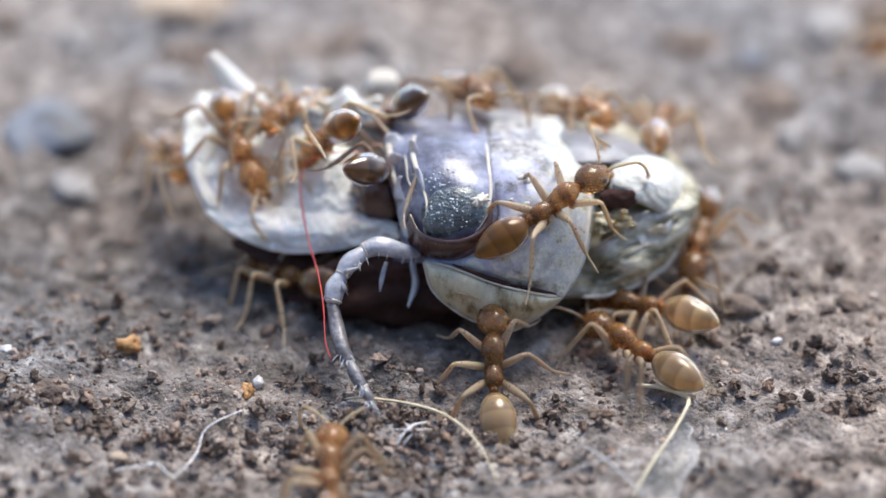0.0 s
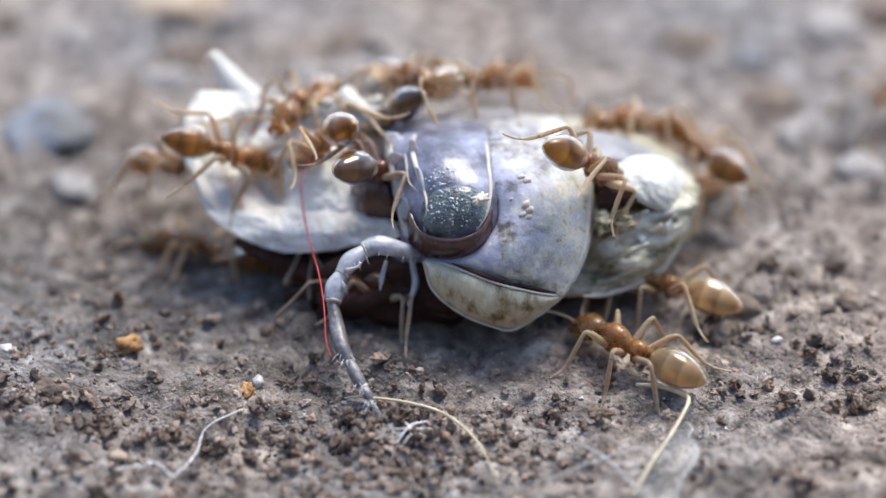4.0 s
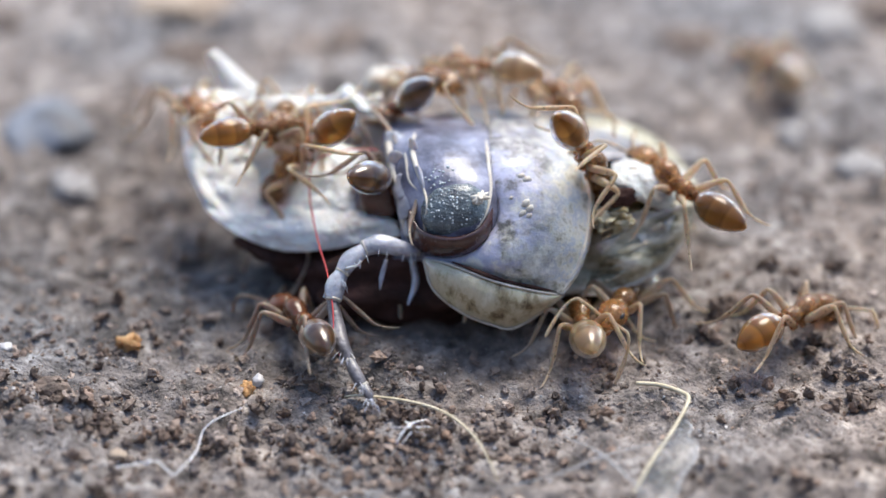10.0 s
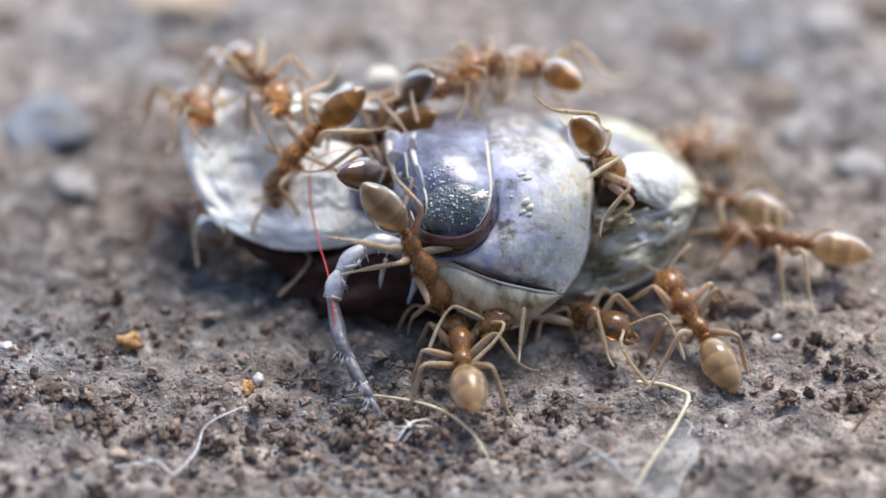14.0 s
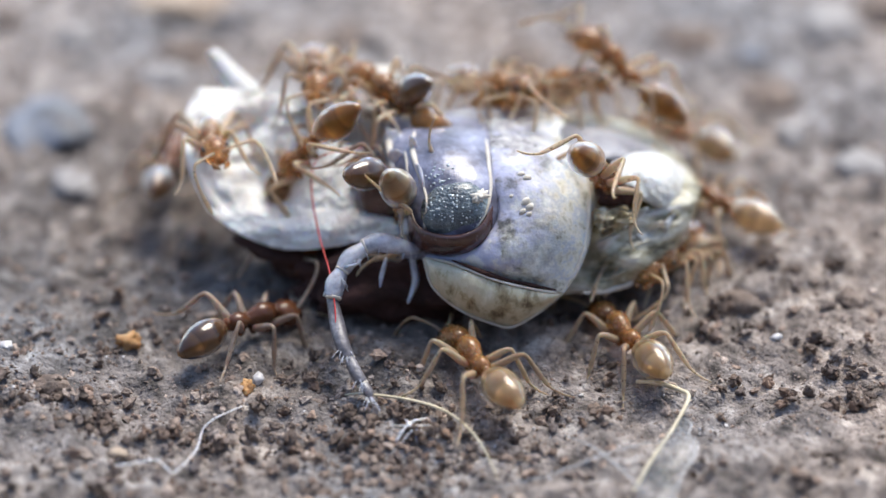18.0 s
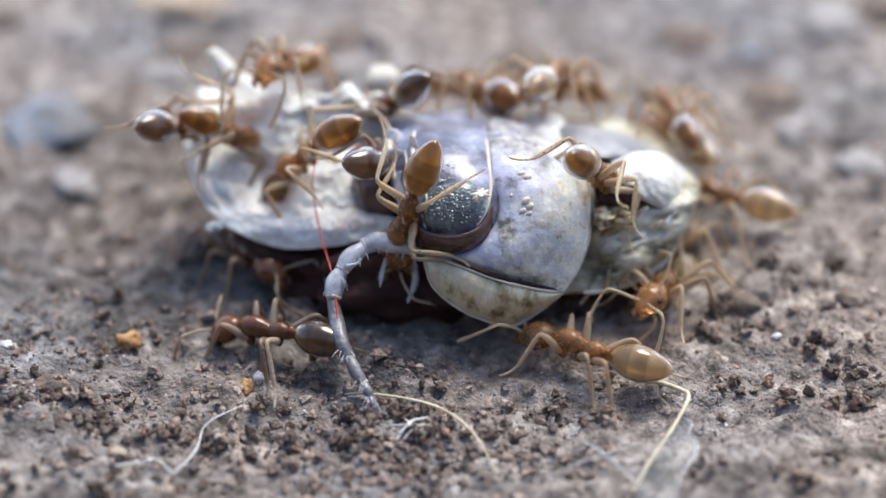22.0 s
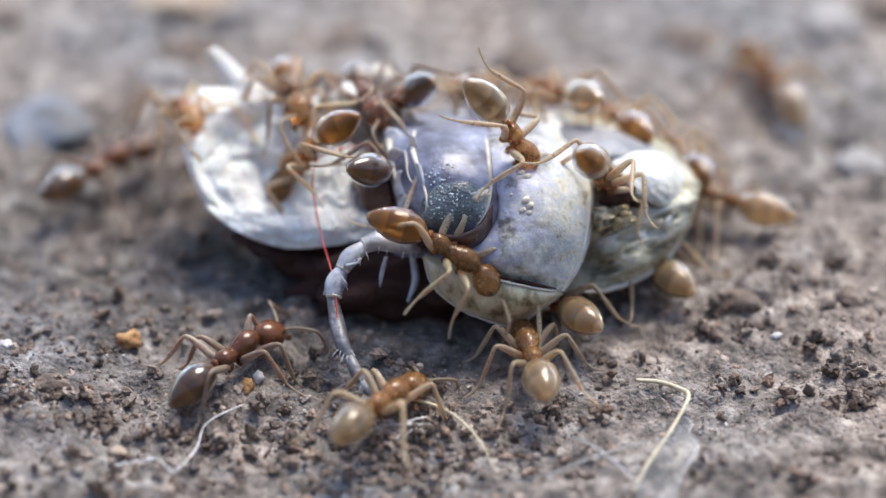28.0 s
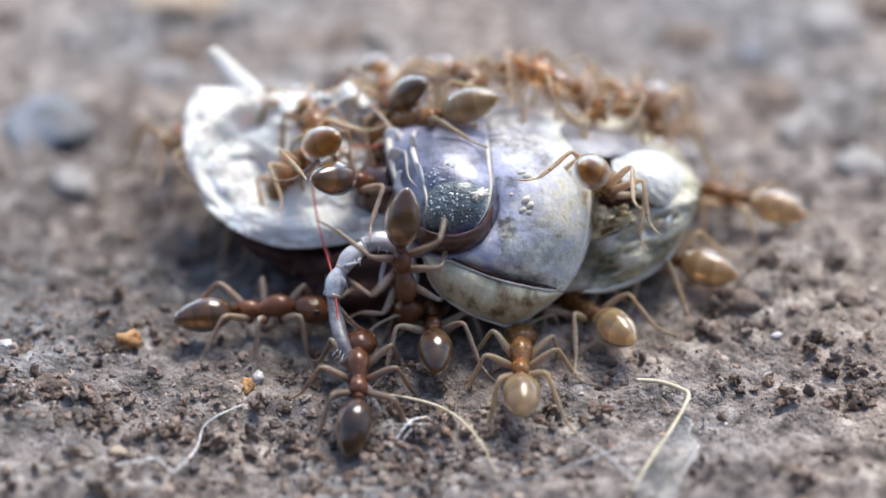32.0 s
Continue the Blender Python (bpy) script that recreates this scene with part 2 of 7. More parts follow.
skin_towards(PLATE, (0.72, -0.69, 0), -0.05, 1.5, [(0.16, 0.14, 0.10), (0.44, 0.43, 0.36), (0.62, 0.61, 0.54), (0.76, 0.76, 0.72)], 1.3)
skin_towards(PLATE, (0, 1, 0), 0.95, 2.2, [(0.11, 0.10, 0.105), (0.25, 0.24, 0.25), (0.36, 0.35, 0.35), (0.52, 0.50, 0.48)], 1.6)
LIP = mat("cream_plate", [(0.12, 0.08, 0.04), (0.36, 0.29, 0.17), (0.56, 0.49, 0.34), (0.62, 0.55, 0.40), (0.74, 0.68, 0.54)], 2.0, 0.38, 0.14, 0.25, 7, coat=0.25, sss=0.2, stretch=(1.4, 0.8, 1), span=0.3)
ABDOMEN = mat("grey_abdomen", [(0.10, 0.085, 0.05), (0.33, 0.30, 0.20), (0.54, 0.51, 0.40), (0.74, 0.72, 0.65)], 2.0, 0.4, 0.14, 0.8, 6, coat=0.2, coat_rough=0.25, stretch=(0.5, 1.8, 1.2), span=0.3)
PALE_SCALE = mat("white_membrane", [(0.40, 0.385, 0.36), (0.56, 0.55, 0.53), (0.70, 0.69, 0.67)], 1.6, 0.55, 0.12, 0.9, 6, spec=0.3, coat=0.06, coat_rough=0.3, sss=0.2, span=0.28)
SHEATH = mat("pale_sheath", [(0.52, 0.49, 0.475), (0.75, 0.73, 0.715), (0.86, 0.845, 0.83)], 1.7, 0.5, 0.14, 1.0, 5, sss=0.25, deep=0.08, span=0.3)
SCALE_SKIN = mat("pale_violet_scale", [(0.30, 0.30, 0.36), (0.52, 0.52, 0.60), (0.70, 0.70, 0.74)], 2.5, 0.4, 0.12, 0.4, 5, coat=0.25, coat_rough=0.2, sss=0.2, transmission=0.25)
LEG_DARK = mat("dark_leg_cuticle", [(0.05, 0.045, 0.05), (0.17, 0.16, 0.175), (0.36, 0.35, 0.37)], 3, 0.35, 0.12, 0.5, 5, coat=0.3)
GLAZE = mat("grey_glazed_cuticle", [(0.09, 0.09, 0.10), (0.22, 0.215, 0.235), (0.40, 0.39, 0.41)], 1.4, 0.5, 0.12, 0.4, 7, coat=0.12, coat_rough=0.25, sss=0.15)
LEG_SHELL = mat("grey_violet_leg", [(0.19, 0.19, 0.235), (0.44, 0.45, 0.51), (0.66, 0.68, 0.73)], 3, 0.3, 0.12, 0.3, 5, coat=0.4, sss=0.2)
STRAW = mat("straw", [(0.50, 0.42, 0.27), (0.75, 0.68, 0.52)], 3, 0.5, 0.1, 0.3)
HAIR = mat("white_fibre", [(0.65, 0.62, 0.62), (0.85, 0.83, 0.83)], 4, 0.4, 0.1, 0.2, sss=0.2)
CLEAR = mat("clear_fibre", [(0.66, 0.66, 0.66), (0.82, 0.83, 0.85)], 3, 0.25, 0.08, 0.2, alpha=0.38, coat=0.6)
CLEAR_SKIN = mat("clear_membrane", [(0.45, 0.50, 0.52), (0.65, 0.68, 0.70)], 3, 0.22, 0.08, 0.4, alpha=0.08, coat=0.8)
RED = mat("red_fibre", [(0.60, 0.03, 0.03), (0.80, 0.10, 0.10)], 4, 0.4, 0.1, 0.2, sss=0.2)


def blend_along(m, axis, start, width, colours, scale=2.0, ragged=0.8):
    """A second, mottled colouring that takes over along an axis of the thing, with a ragged edge (mm)."""
    n, l = m.node_tree.nodes, m.node_tree.links
    b = n["Principled BSDF"]
    old = b.inputs["Base Color"].links[0].from_socket
    tc = n.new("ShaderNodeTexCoord")
    sx = n.new("ShaderNodeSeparateXYZ")
    l.new(tc.outputs["Object"], sx.inputs["Vector"])
    nz = n.new("ShaderNodeTexNoise")
    nz.inputs["Scale"].default_value, nz.inputs["Detail"].default_value = 1000 * scale, 6
    l.new(tc.outputs["Object"], nz.inputs["Vector"])
    ad = n.new("ShaderNodeMath")
    ad.operation = "MULTIPLY_ADD"
    ad.inputs[1].default_value = 2 * ragged * MM
    l.new(nz.outputs["Fac"], ad.inputs[0])
    l.new(sx.outputs[axis], ad.inputs[2])
    mr = n.new("ShaderNodeMapRange")
    mr.inputs["From Min"].default_value, mr.inputs["From Max"].default_value = (start + ragged) * MM, (start + width + ragged) * MM
    l.new(ad.outputs["Value"], mr.inputs["Value"])
    n2 = n.new("ShaderNodeTexNoise")
    n2.inputs["Scale"].default_value, n2.inputs["Detail"].default_value, n2.inputs["Roughness"].default_value = 2300 * scale, 6, 0.7
    l.new(tc.outputs["Object"], n2.inputs["Vector"])
    rp = n.new("ShaderNodeValToRGB")
    while len(rp.color_ramp.elements) < len(colours):
        rp.color_ramp.elements.new(0.5)
    for i, c in enumerate(colours):
        rp.color_ramp.elements[i].position, rp.color_ramp.elements[i].color = 0.34 + 0.3 * i / (len(colours) - 1), (*c, 1)
    l.new(n2.outputs["Fac"], rp.inputs["Fac"])
    mx = n.new("ShaderNodeMix")
    mx.data_type = "RGBA"
    l.new(mr.outputs["Result"], mx.inputs[0])
    l.new(old, mx.inputs[6])
    l.new(rp.outputs["Color"], mx.inputs[7])
    l.new(mx.outputs[2], b.inputs["Base Color"])


blend_along(PLATE, "X", 1.15, 0.6, [(0.12, 0.105, 0.075), (0.40, 0.38, 0.31), (0.64, 0.61, 0.53), (0.42, 0.45, 0.51), (0.68, 0.67, 0.63), (0.78, 0.76, 0.69)], 1.0, 1.0)
blend_along(SHEATH, "Y", 1.0, 0.8, [(0.58, 0.54, 0.50), (0.79, 0.765, 0.72), (0.86, 0.845, 0.81)], 1.0, 0.5)

# ---- mesh tools ----
def part(name, data, material, parent=None, label="", at=None, smooth=True):
    """One mesh object, under a thing or a part. data: verts in mm and faces, or a bmesh in mm."""
    me = bpy.data.meshes.new(name)
    if isinstance(data, bmesh.types.BMesh):
        data.to_mesh(me)
        data.free()
    else:
        me.from_pydata([tuple(v) for v in data[0]], [], data[1])
    me.transform(Matrix.Scale(MM, 4))
    me.materials.append(material)
    for p in me.polygons:
        p.use_smooth = smooth
    me.update()
    ob = new(name, me)
    if parent:
        ob.parent = parent
    if at is not None:
        ob.matrix_basis = at
    if label:
        ob["label"] = label
    return ob


def place(x, y, z, rx=0, ry=0, rz=0):
    return pose(x * MM, y * MM, z * MM, rx, ry, rz)


def spline(pts, steps=6):
    """A smooth line through points, whose further values (radii) glide along."""
    p = [np.array(a, float) for a in pts]
    p = [2 * p[0] - p[1]] + p + [2 * p[-1] - p[-2]]
    out = []
    for i in range(1, len(p) - 2):
        for s in range(steps):
            t = s / steps
            out.append(0.5 * ((2 * p[i]) + (p[i + 1] - p[i - 1]) * t + (2 * p[i - 1] - 5 * p[i] + 4 * p[i + 1] - p[i + 2]) * t * t
                              + (3 * p[i] - p[i - 1] - 3 * p[i + 1] + p[i + 2]) * t ** 3))
    out.append(p[-2])
    return out


def tube(pts, sides=8, steps=6, smooth=True):
    """A closed tube along points (x, y, z, radius)."""
    line = spline(pts, steps) if smooth else [np.array(a, float) for a in pts]
    verts, faces = [], []
    up = Vector((0.13, 0.21, 0.97))
    for i, q in enumerate(line):
        a, b = line[max(0, i - 1)], line[min(len(line) - 1, i + 1)]
        d = Vector(b[:3] - a[:3]).normalized()
        e = d.cross(up)
        e = (e if e.length > 0.05 else d.cross(Vector((1, 0, 0)))).normalized()
        f = d.cross(e)
        r = max(q[3], 0.002)
        for k in range(sides):
            w = 2 * math.pi * k / sides
            verts.append(Vector(q[:3]) + (e * math.cos(w) + f * math.sin(w)) * r)
    for i in range(len(line) - 1):
        for k in range(sides):
            j = (k + 1) % sides
            faces.append((i * sides + k, i * sides + j, (i + 1) * sides + j, (i + 1) * sides + k))
    faces.append(tuple(range(sides))[::-1])
    faces.append(tuple((len(line) - 1) * sides + k for k in range(sides)))
    return verts, faces


def joined(*pieces):
    verts, faces = [], []
    for v, f in pieces:
        o = len(verts)
        verts += list(v)
        faces += [tuple(i + o for i in q) for q in f]
    return verts, faces


def blob(c, axes, rot=(0, 0, 0), rough=0.0, freq=1.0, seg=20, shape=None):
    """An uneven ellipsoid. shape(x, y, z) may bend the unit ball."""
    e = Euler([radians(a) for a in rot]).to_matrix()
    rings = max(5, seg * 2 // 3)
    verts, faces = [], []
    for i in range(rings + 1):
        th = math.pi * i / rings
        for k in range(seg):
            ph = 2 * math.pi * k / seg
            v = Vector((math.cos(th), math.sin(th) * math.cos(ph), math.sin(th) * math.sin(ph)))
            if shape:
                v = Vector(shape(*v))
            if rough:
                v = v * (1 + rough * noise.noise(v * freq + Vector(c) * 3.1))
            verts.append(e @ Vector((v.x * axes[0], v.y * axes[1], v.z * axes[2])) + Vector(c))
    for i in range(rings):
        for k in range(seg):
            j = (k + 1) % seg
            faces.append((i * seg + k, (i + 1) * seg + k, (i + 1) * seg + j, i * seg + j))
    return verts, faces


def sheet(f, nu, nv, thick):
    """A shell of that thickness over f(u, v), u and v from 0 to 1."""
    g = [[Vector(f(i / nu, j / nv)) for j in range(nv + 1)] for i in range(nu + 1)]
    top, low = [], []
    for i in range(nu + 1):
        for j in range(nv + 1):
            du = g[min(i + 1, nu)][j] - g[max(i - 1, 0)][j]
            dv = g[i][min(j + 1, nv)] - g[i][max(j - 1, 0)]
            n = du.cross(dv)
            n = n.normalized() if n.length > 1e-9 else Vector((0, 0, 1))
            top.append(g[i][j])
            low.append(g[i][j] - n * thick)
    m, w = len(top), nv + 1
    faces = []
    for i in range(nu):
        for j in range(nv):
            a, b, c, d = i * w + j, (i + 1) * w + j, (i + 1) * w + j + 1, i * w + j + 1
            faces += [(a, b, c, d), (m + d, m + c, m + b, m + a)]
    rim = [i * w for i in range(nu + 1)] + [nu * w + j for j in range(1, w)] + [i * w + nv for i in range(nu - 1, -1, -1)] + [j for j in range(nv - 1, 0, -1)]
    for i, a in enumerate(rim):
        b = rim[(i + 1) % len(rim)]
        faces.append((b, a, m + a, m + b))
    return top + low, faces


def dome(c, axes, th0, th1, ph0, ph1, rot=(0, 0, 0), rough=0.03, freq=1.5, nu=26, nv=26, thick=0.05, power=1.0):
    """A piece of an ellipsoid's shell: ph goes round the x axis of the body, th along it (degrees)."""
    e = Euler([radians(a) for a in rot]).to_matrix()

    def f(u, v):
        th, ph = radians(th0 + (th1 - th0) * u), radians(ph0 + (ph1 - ph0) * v)
        q = Vector((-math.cos(th), math.sin(th) ** power * math.cos(ph), math.sin(th) ** power * math.sin(ph)))
        q *= 1 + rough * noise.noise(q * freq + Vector(c)) + 0.3 * rough * noise.noise(q * freq * 4)
        return e @ Vector((q.x * axes[0], q.y * axes[1], q.z * axes[2])) + Vector(c)
    return sheet(f, nu, nv, thick)


# ---- ground: one sheet of soil, fine near the insect and out to the horizon ----
def soil_height(x, y):
    """Height of the soil in mm."""
    v = Vector((x, y, 0))
    far = max(abs(x) / 14, abs(y) / 16)
    h = 0.38 * noise.noise(v * 0.17 + Vector((3.1, 7.7, 0))) + 0.16 * noise.noise(v * 0.6) + 0.16 * noise.noise(v * 1.5) + 0.13 * abs(noise.noise(v * 2.6 + Vector((5, 1, 3))))
    h += 0.075 * noise.noise(v * 3.6) + 0.05 * noise.noise(v * 7.9)
    h -= 0.25 * math.exp(-((x + 0.5) ** 2 / 9 + (y + 0.6) ** 2 / 4))
    h += 0.35 * math.exp(-((x + 7.6) ** 2 / 3.0 + (y + 4.2) ** 2 / 4)) + 0.25 * math.exp(-((x - 4.5) ** 2 / 8 + (y + 5.8) ** 2 / 1.2))
    if far > 1:
        h += min(20.0, 0.25 * (far - 1)) * noise.noise(v * 0.02)
    return h


def ground_lines(stops, reach):
    """Grid lines: (start, end, step) stretches near the insect, then ever wider out to the horizon."""
    line = [a for lo, hi, step in stops for a in np.arange(lo, hi - step / 2, step)] + [stops[-1][1]]
    out = []
    d = 0.12
    while d < reach:
        d *= 1.35
        out.append(d)
    return [line[0] - a for a in reversed(out)] + line + [line[-1] + a for a in out]


gx = ground_lines([(-9.0, 9.0, 0.062)], 60000.0)
gy = ground_lines([(-8.2, -0.5, 0.058), (-0.5, 11.0, 0.12)], 60000.0)
gverts = [(x, y, soil_height(x, y)) for x in gx for y in gy]
gw = len(gy)
gfaces = [(i * gw + j, (i + 1) * gw + j, (i + 1) * gw + j + 1, i * gw + j + 1) for i in range(len(gx) - 1) for j in range(gw - 1)]
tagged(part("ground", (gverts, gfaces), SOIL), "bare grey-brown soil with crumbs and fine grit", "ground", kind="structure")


# unseen block, added to keep low front sky off the scene
SKY_BLOCK = mat("dark_sky_block", [(0.05, 0.045, 0.04), (0.10, 0.09, 0.08)], 0.05, 0.9, 0.05, 0.5)
block_bm = bmesh.new()
bmesh.ops.create_cube(block_bm, size=1.0, matrix=Matrix.Translation((0, -130, 44)) @ Matrix.Diagonal((800, 24, 102, 1)))
tagged(part("wall_south", block_bm, SKY_BLOCK, smooth=False), "unseen dark block behind the camera, added to cut off low sky light", "wall", kind="structure")

LUMPS = []
for _ in range(24):
    v, f = blob((0, 0, 0), (1, 1, 1), (0, 0, 0), 0.6, 1.7 + random.random(), 6)
    e = Euler([random.uniform(0, 3) for _ in range(3)]).to_matrix()
    LUMPS.append((np.array([e @ (Vector((q[0] * 1.25, q[1], q[2] * 0.8)) * random.uniform(0.65, 1.3)) for q in v]), np.array(f)))


def scatter(count, material, name, label, rmin, rmax, clump, power=3.0):
    """Loose grains on the soil as one object. clump(x, y): how likely a grain lies there, 0 to 1."""
    verts, faces, n = [], [], 0
    while count:
        x, y = random.uniform(-9.5, 9.5), random.uniform(-8.2, 10)
        if random.random() > clump(x, y):
            continue
        rad = rmin + (rmax - rmin) * random.random() ** power
        v, f = random.choice(LUMPS)
        w = random.uniform(0, 6.28)
        turn = np.array([[math.cos(w), -math.sin(w), 0], [math.sin(w), math.cos(w), 0], [0, 0, 0.8]])
        verts.append(v @ turn.T * rad + np.array([x, y, soil_height(x, y) + 0.2 * rad]))
        faces.append(f + n)
        n += len(v)
        count -= 1
    tagged(part(name, (np.concatenate(verts).tolist(), np.concatenate(faces).tolist()), material, smooth=False), label, "soil", kind="stuff")


def crumbly(x, y):
    n = noise.noise(Vector((x * 0.5, y * 0.5, 4.4)))
    base = (0.10 + 0.5 * max(0, n)) * (0.4 if y > 2.5 else 1)
    base += 0.9 * math.exp(-((x + 1.2) ** 2 / 3.5 + (y + 5.4) ** 2 / 0.9)) + 0.5 * math.exp(-((x + 4.5) ** 2 / 2 + (y + 5.5) ** 2 / 1.2))
    return min(1, base)


scatter(5500, CRUMB, "soil_crumbs", "loose grey-brown soil crumbs lying on the ground", 0.012, 0.10, crumbly, 4.0)
scatter(11000, CRUMB, "soil_grains", "fine grey-brown soil grains covering the ground", 0.008, 0.03, lambda x, y: 0.0 if y > 2 else 0.35 + 0.6 * max(0, noise.noise(Vector((x * 0.8, y * 0.8, 2.2)))), 1.5)
scatter(900, DARK_CRUMB, "dark_crumbs", "heap of dark brown soil crumbs", 0.025, 0.11, lambda x, y: 0.035 + 0.10 * max(0, noise.noise(Vector((x * 0.9, y * 0.9, 31)))) * (y < 0) + math.exp(-((x + 0.8) ** 2 / 2.6 + (y + 5.6) ** 2 / 0.35)) + 0.6 * math.exp(-((x + 6.2) ** 2 / 0.5 + (y + 4.3) ** 2 / 0.3)))
scatter(1100, GRIT, "pale_grit", "tiny pale mineral grains on the soil", 0.008, 0.035, lambda x, y: 0.2 + 0.3 * max(0, noise.noise(Vector((x * 0.7, y * 0.7, 9)))))

def heaps(material, name, label, spots, seed):
    """Little piles of crumbs stuck together, as one object. spots: (x, y, reach, count)."""
    rnd = random.Random(seed)
    verts, faces, n = [], [], 0
    for x0, y0, reach, count in spots:
        for _ in range(max(3, count * 2 // 5)):
            w, d = rnd.uniform(0, 6.28), reach * abs(rnd.gauss(0, 0.5))
            x, y = x0 + 1.4 * d * math.cos(w), y0 + d * math.sin(w)
            rad = 0.025 + 0.085 * rnd.random() ** 2.2
            v, f = rnd.choice(LUMPS)
            a = rnd.uniform(0, 6.28)
            turn = np.array([[math.cos(a), -math.sin(a), 0], [math.sin(a), math.cos(a), 0], [0, 0, 0.9]])
            verts.append(v @ turn.T * rad + np.array([x, y, soil_height(x, y) + 0.3 * rad + 0.16 * rnd.random() * max(0, 1 - d / reach)]))
            faces.append(f + n)
            n += len(v)
    tagged(part(name, (np.concatenate(verts).tolist(), np.concatenate(faces).tolist()), material, smooth=False), label, "soil", kind="stuff")


rnd_heap = random.Random(21)
dark_spots = [(-7.0, -4.0, 0.55, 70), (-6.2, -4.3, 0.5, 60), (-5.1, -4.9, 0.5, 60), (-4.3, -5.0, 0.4, 40), (-3.4, -5.2, 0.5, 60), (-2.3, -5.1, 0.5, 55), (-1.5, -4.6, 0.5, 60),
              (-0.6, -4.6, 0.6, 90), (-0.2, -5.1, 0.6, 90), (0.7, -5.0, 0.5, 60), (1.7, -4.4, 0.4, 40), (2.4, -4.7, 0.4, 40), (4.6, -3.9, 0.4, 40), (5.4, -4.4, 0.6, 50), (6.6, -4.2, 0.6, 50),
              (5.9, -2.9, 0.5, 40), (4.4, -2.0, 0.5, 40), (5.4, -1.5, 0.6, 60)]
dark_spots += [(rnd_heap.uniform(-8, 8), rnd_heap.uniform(-7.6, -1.0), rnd_heap.uniform(0.15, 0.45), rnd_heap.randint(6, 26)) for _ in range(34)]
heaps(DARK_CRUMB, "crumb_heaps", "small heaps of dark brown soil crumbs", dark_spots, 5)
heaps(CRUMB, "pale_crumb_heaps", "small heaps of grey-brown soil crumbs", [(rnd_heap.uniform(-8, 8), rnd_heap.uniform(-7.6, 0.5), rnd_heap.uniform(0.2, 0.6), rnd_heap.randint(8, 30)) for _ in range(40)], 6)

from mathutils.bvhtree import BVHTree

# pale beads modelled in place of bright reflections
GLINT = mat("pale_glint_beads", [(0.30, 0.36, 0.38), (0.60, 0.66, 0.70)], 4, 0.12, 0.05, 0.2, coat=1.0)
rng_small = random.Random(3)
# near-black: also carries the shade beneath the carcass
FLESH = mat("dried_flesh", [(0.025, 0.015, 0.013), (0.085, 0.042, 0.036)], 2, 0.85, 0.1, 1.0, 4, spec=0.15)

# ---- the dead insect: modelled in a space that leans back, x along the body, z out of its face ----
insect = new("dead_insect")
insect.matrix_basis = pose(0, 0, 0, 90 - TILT, 0, 0)
tagged(insect, "broken pale and violet carcass of a dead insect lying on soil", "dead insect")

# underside: dark flesh and plates that rest on the soil, swollen to fill the deep shade there
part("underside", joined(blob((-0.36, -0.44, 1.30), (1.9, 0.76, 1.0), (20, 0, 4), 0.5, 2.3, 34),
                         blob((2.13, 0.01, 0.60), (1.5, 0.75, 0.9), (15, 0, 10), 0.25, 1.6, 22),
                         blob((-1.95, -0.05, 0.75), (1.25, 0.5, 0.85), (20, 0, -8), 0.7, 2.3, 30)), FLESH, insect, "dark brown shrivelled underside, filled out to stand for the shade beneath")



def between(first, second, bulge, rough=0.05, freq=2.0, lean=None):
    """A bulging plate stretched between two edge lines."""
    one, two = spline(first, 8), spline(second, 8)

    def along(line, u):
        i = min(u * (len(line) - 1), len(line) - 1.0001)
        k, f = int(i), i - int(i)
        return Vector(line[k] * (1 - f) + line[k + 1] * f)

    def f(u, v):
        q = along(one, u) * (1 - v) + along(two, u) * v
        swell = bulge * math.sin(math.pi * v) ** 0.7 * (0.35 + 0.65 * math.sin(math.pi * min(1, max(0, u))) ** 0.6)
        return q + Vector((0, 0, swell + rough * noise.noise(q * freq) + 0.35 * rough * noise.noise(q * freq * 3.7)))
    return f


def draped(data, pts, lift=-0.012):
    """Points (x, y, radius) laid on a surface, as seen from its face."""
    tree = BVHTree.FromPolygons([Vector(v) for v in data[0]], data[1])
    out = []
    for x, y, rad in pts:
        hit = tree.ray_cast(Vector((x, y, 12)), Vector((0, 0, -1)))[0]
        out.append((x, y, (hit.z if hit else 2.5) + lift, rad))
    return out


# upper plate, violet to mottled cream, and the cream lip below its crack
plate_data = sheet(between([(-0.29, -0.13, 2.60), (0.41, -0.10, 2.90), (0.89, 0.44, 2.95), (0.79, 1.18, 2.60), (0.75, 1.84, 1.70), (0.91, 2.23, 0.40)],
                           [(1.88, -0.73, 2.75), (2.12, -0.37, 2.65), (2.31, 0.14, 2.45), (2.39, 0.83, 2.15), (2.30, 1.43, 1.60), (1.91, 2.22, 0.20)], 0.42, 0.07, 1.5), 48, 34, 0.05)
plate = part("upper_plate", plate_data, PLATE, insect, "mottled violet and cream upper plate")
part("back_plate", dome(Vector((0.91, 1.06, 0.20)), (1.9, 1.25, 1.3), 14, 166, -110, 80, (0, 0, -6), 0.05, 1.5, 30, 24, 0.05, 0.8), GLAZE, insect, "grey-violet back plate")
lip_data = sheet(between([(-0.30, -0.19, 2.75), (-0.14, -0.65, 2.72), (0.28, -1.00, 2.68), (0.79, -1.20, 2.62), (1.11, -1.25, 2.58), (1.51, -1.03, 2.60), (1.88, -0.76, 2.68)],
                         [(-0.29, -0.15, 2.75), (0.05, -0.24, 2.90), (0.41, -0.36, 3.00), (0.85, -0.52, 3.05), (1.25, -0.61, 3.02), (1.59, -0.69, 2.90), (1.89, -0.72, 2.74)], 0.22, 0.035, 2.0), 44, 16, 0.05)
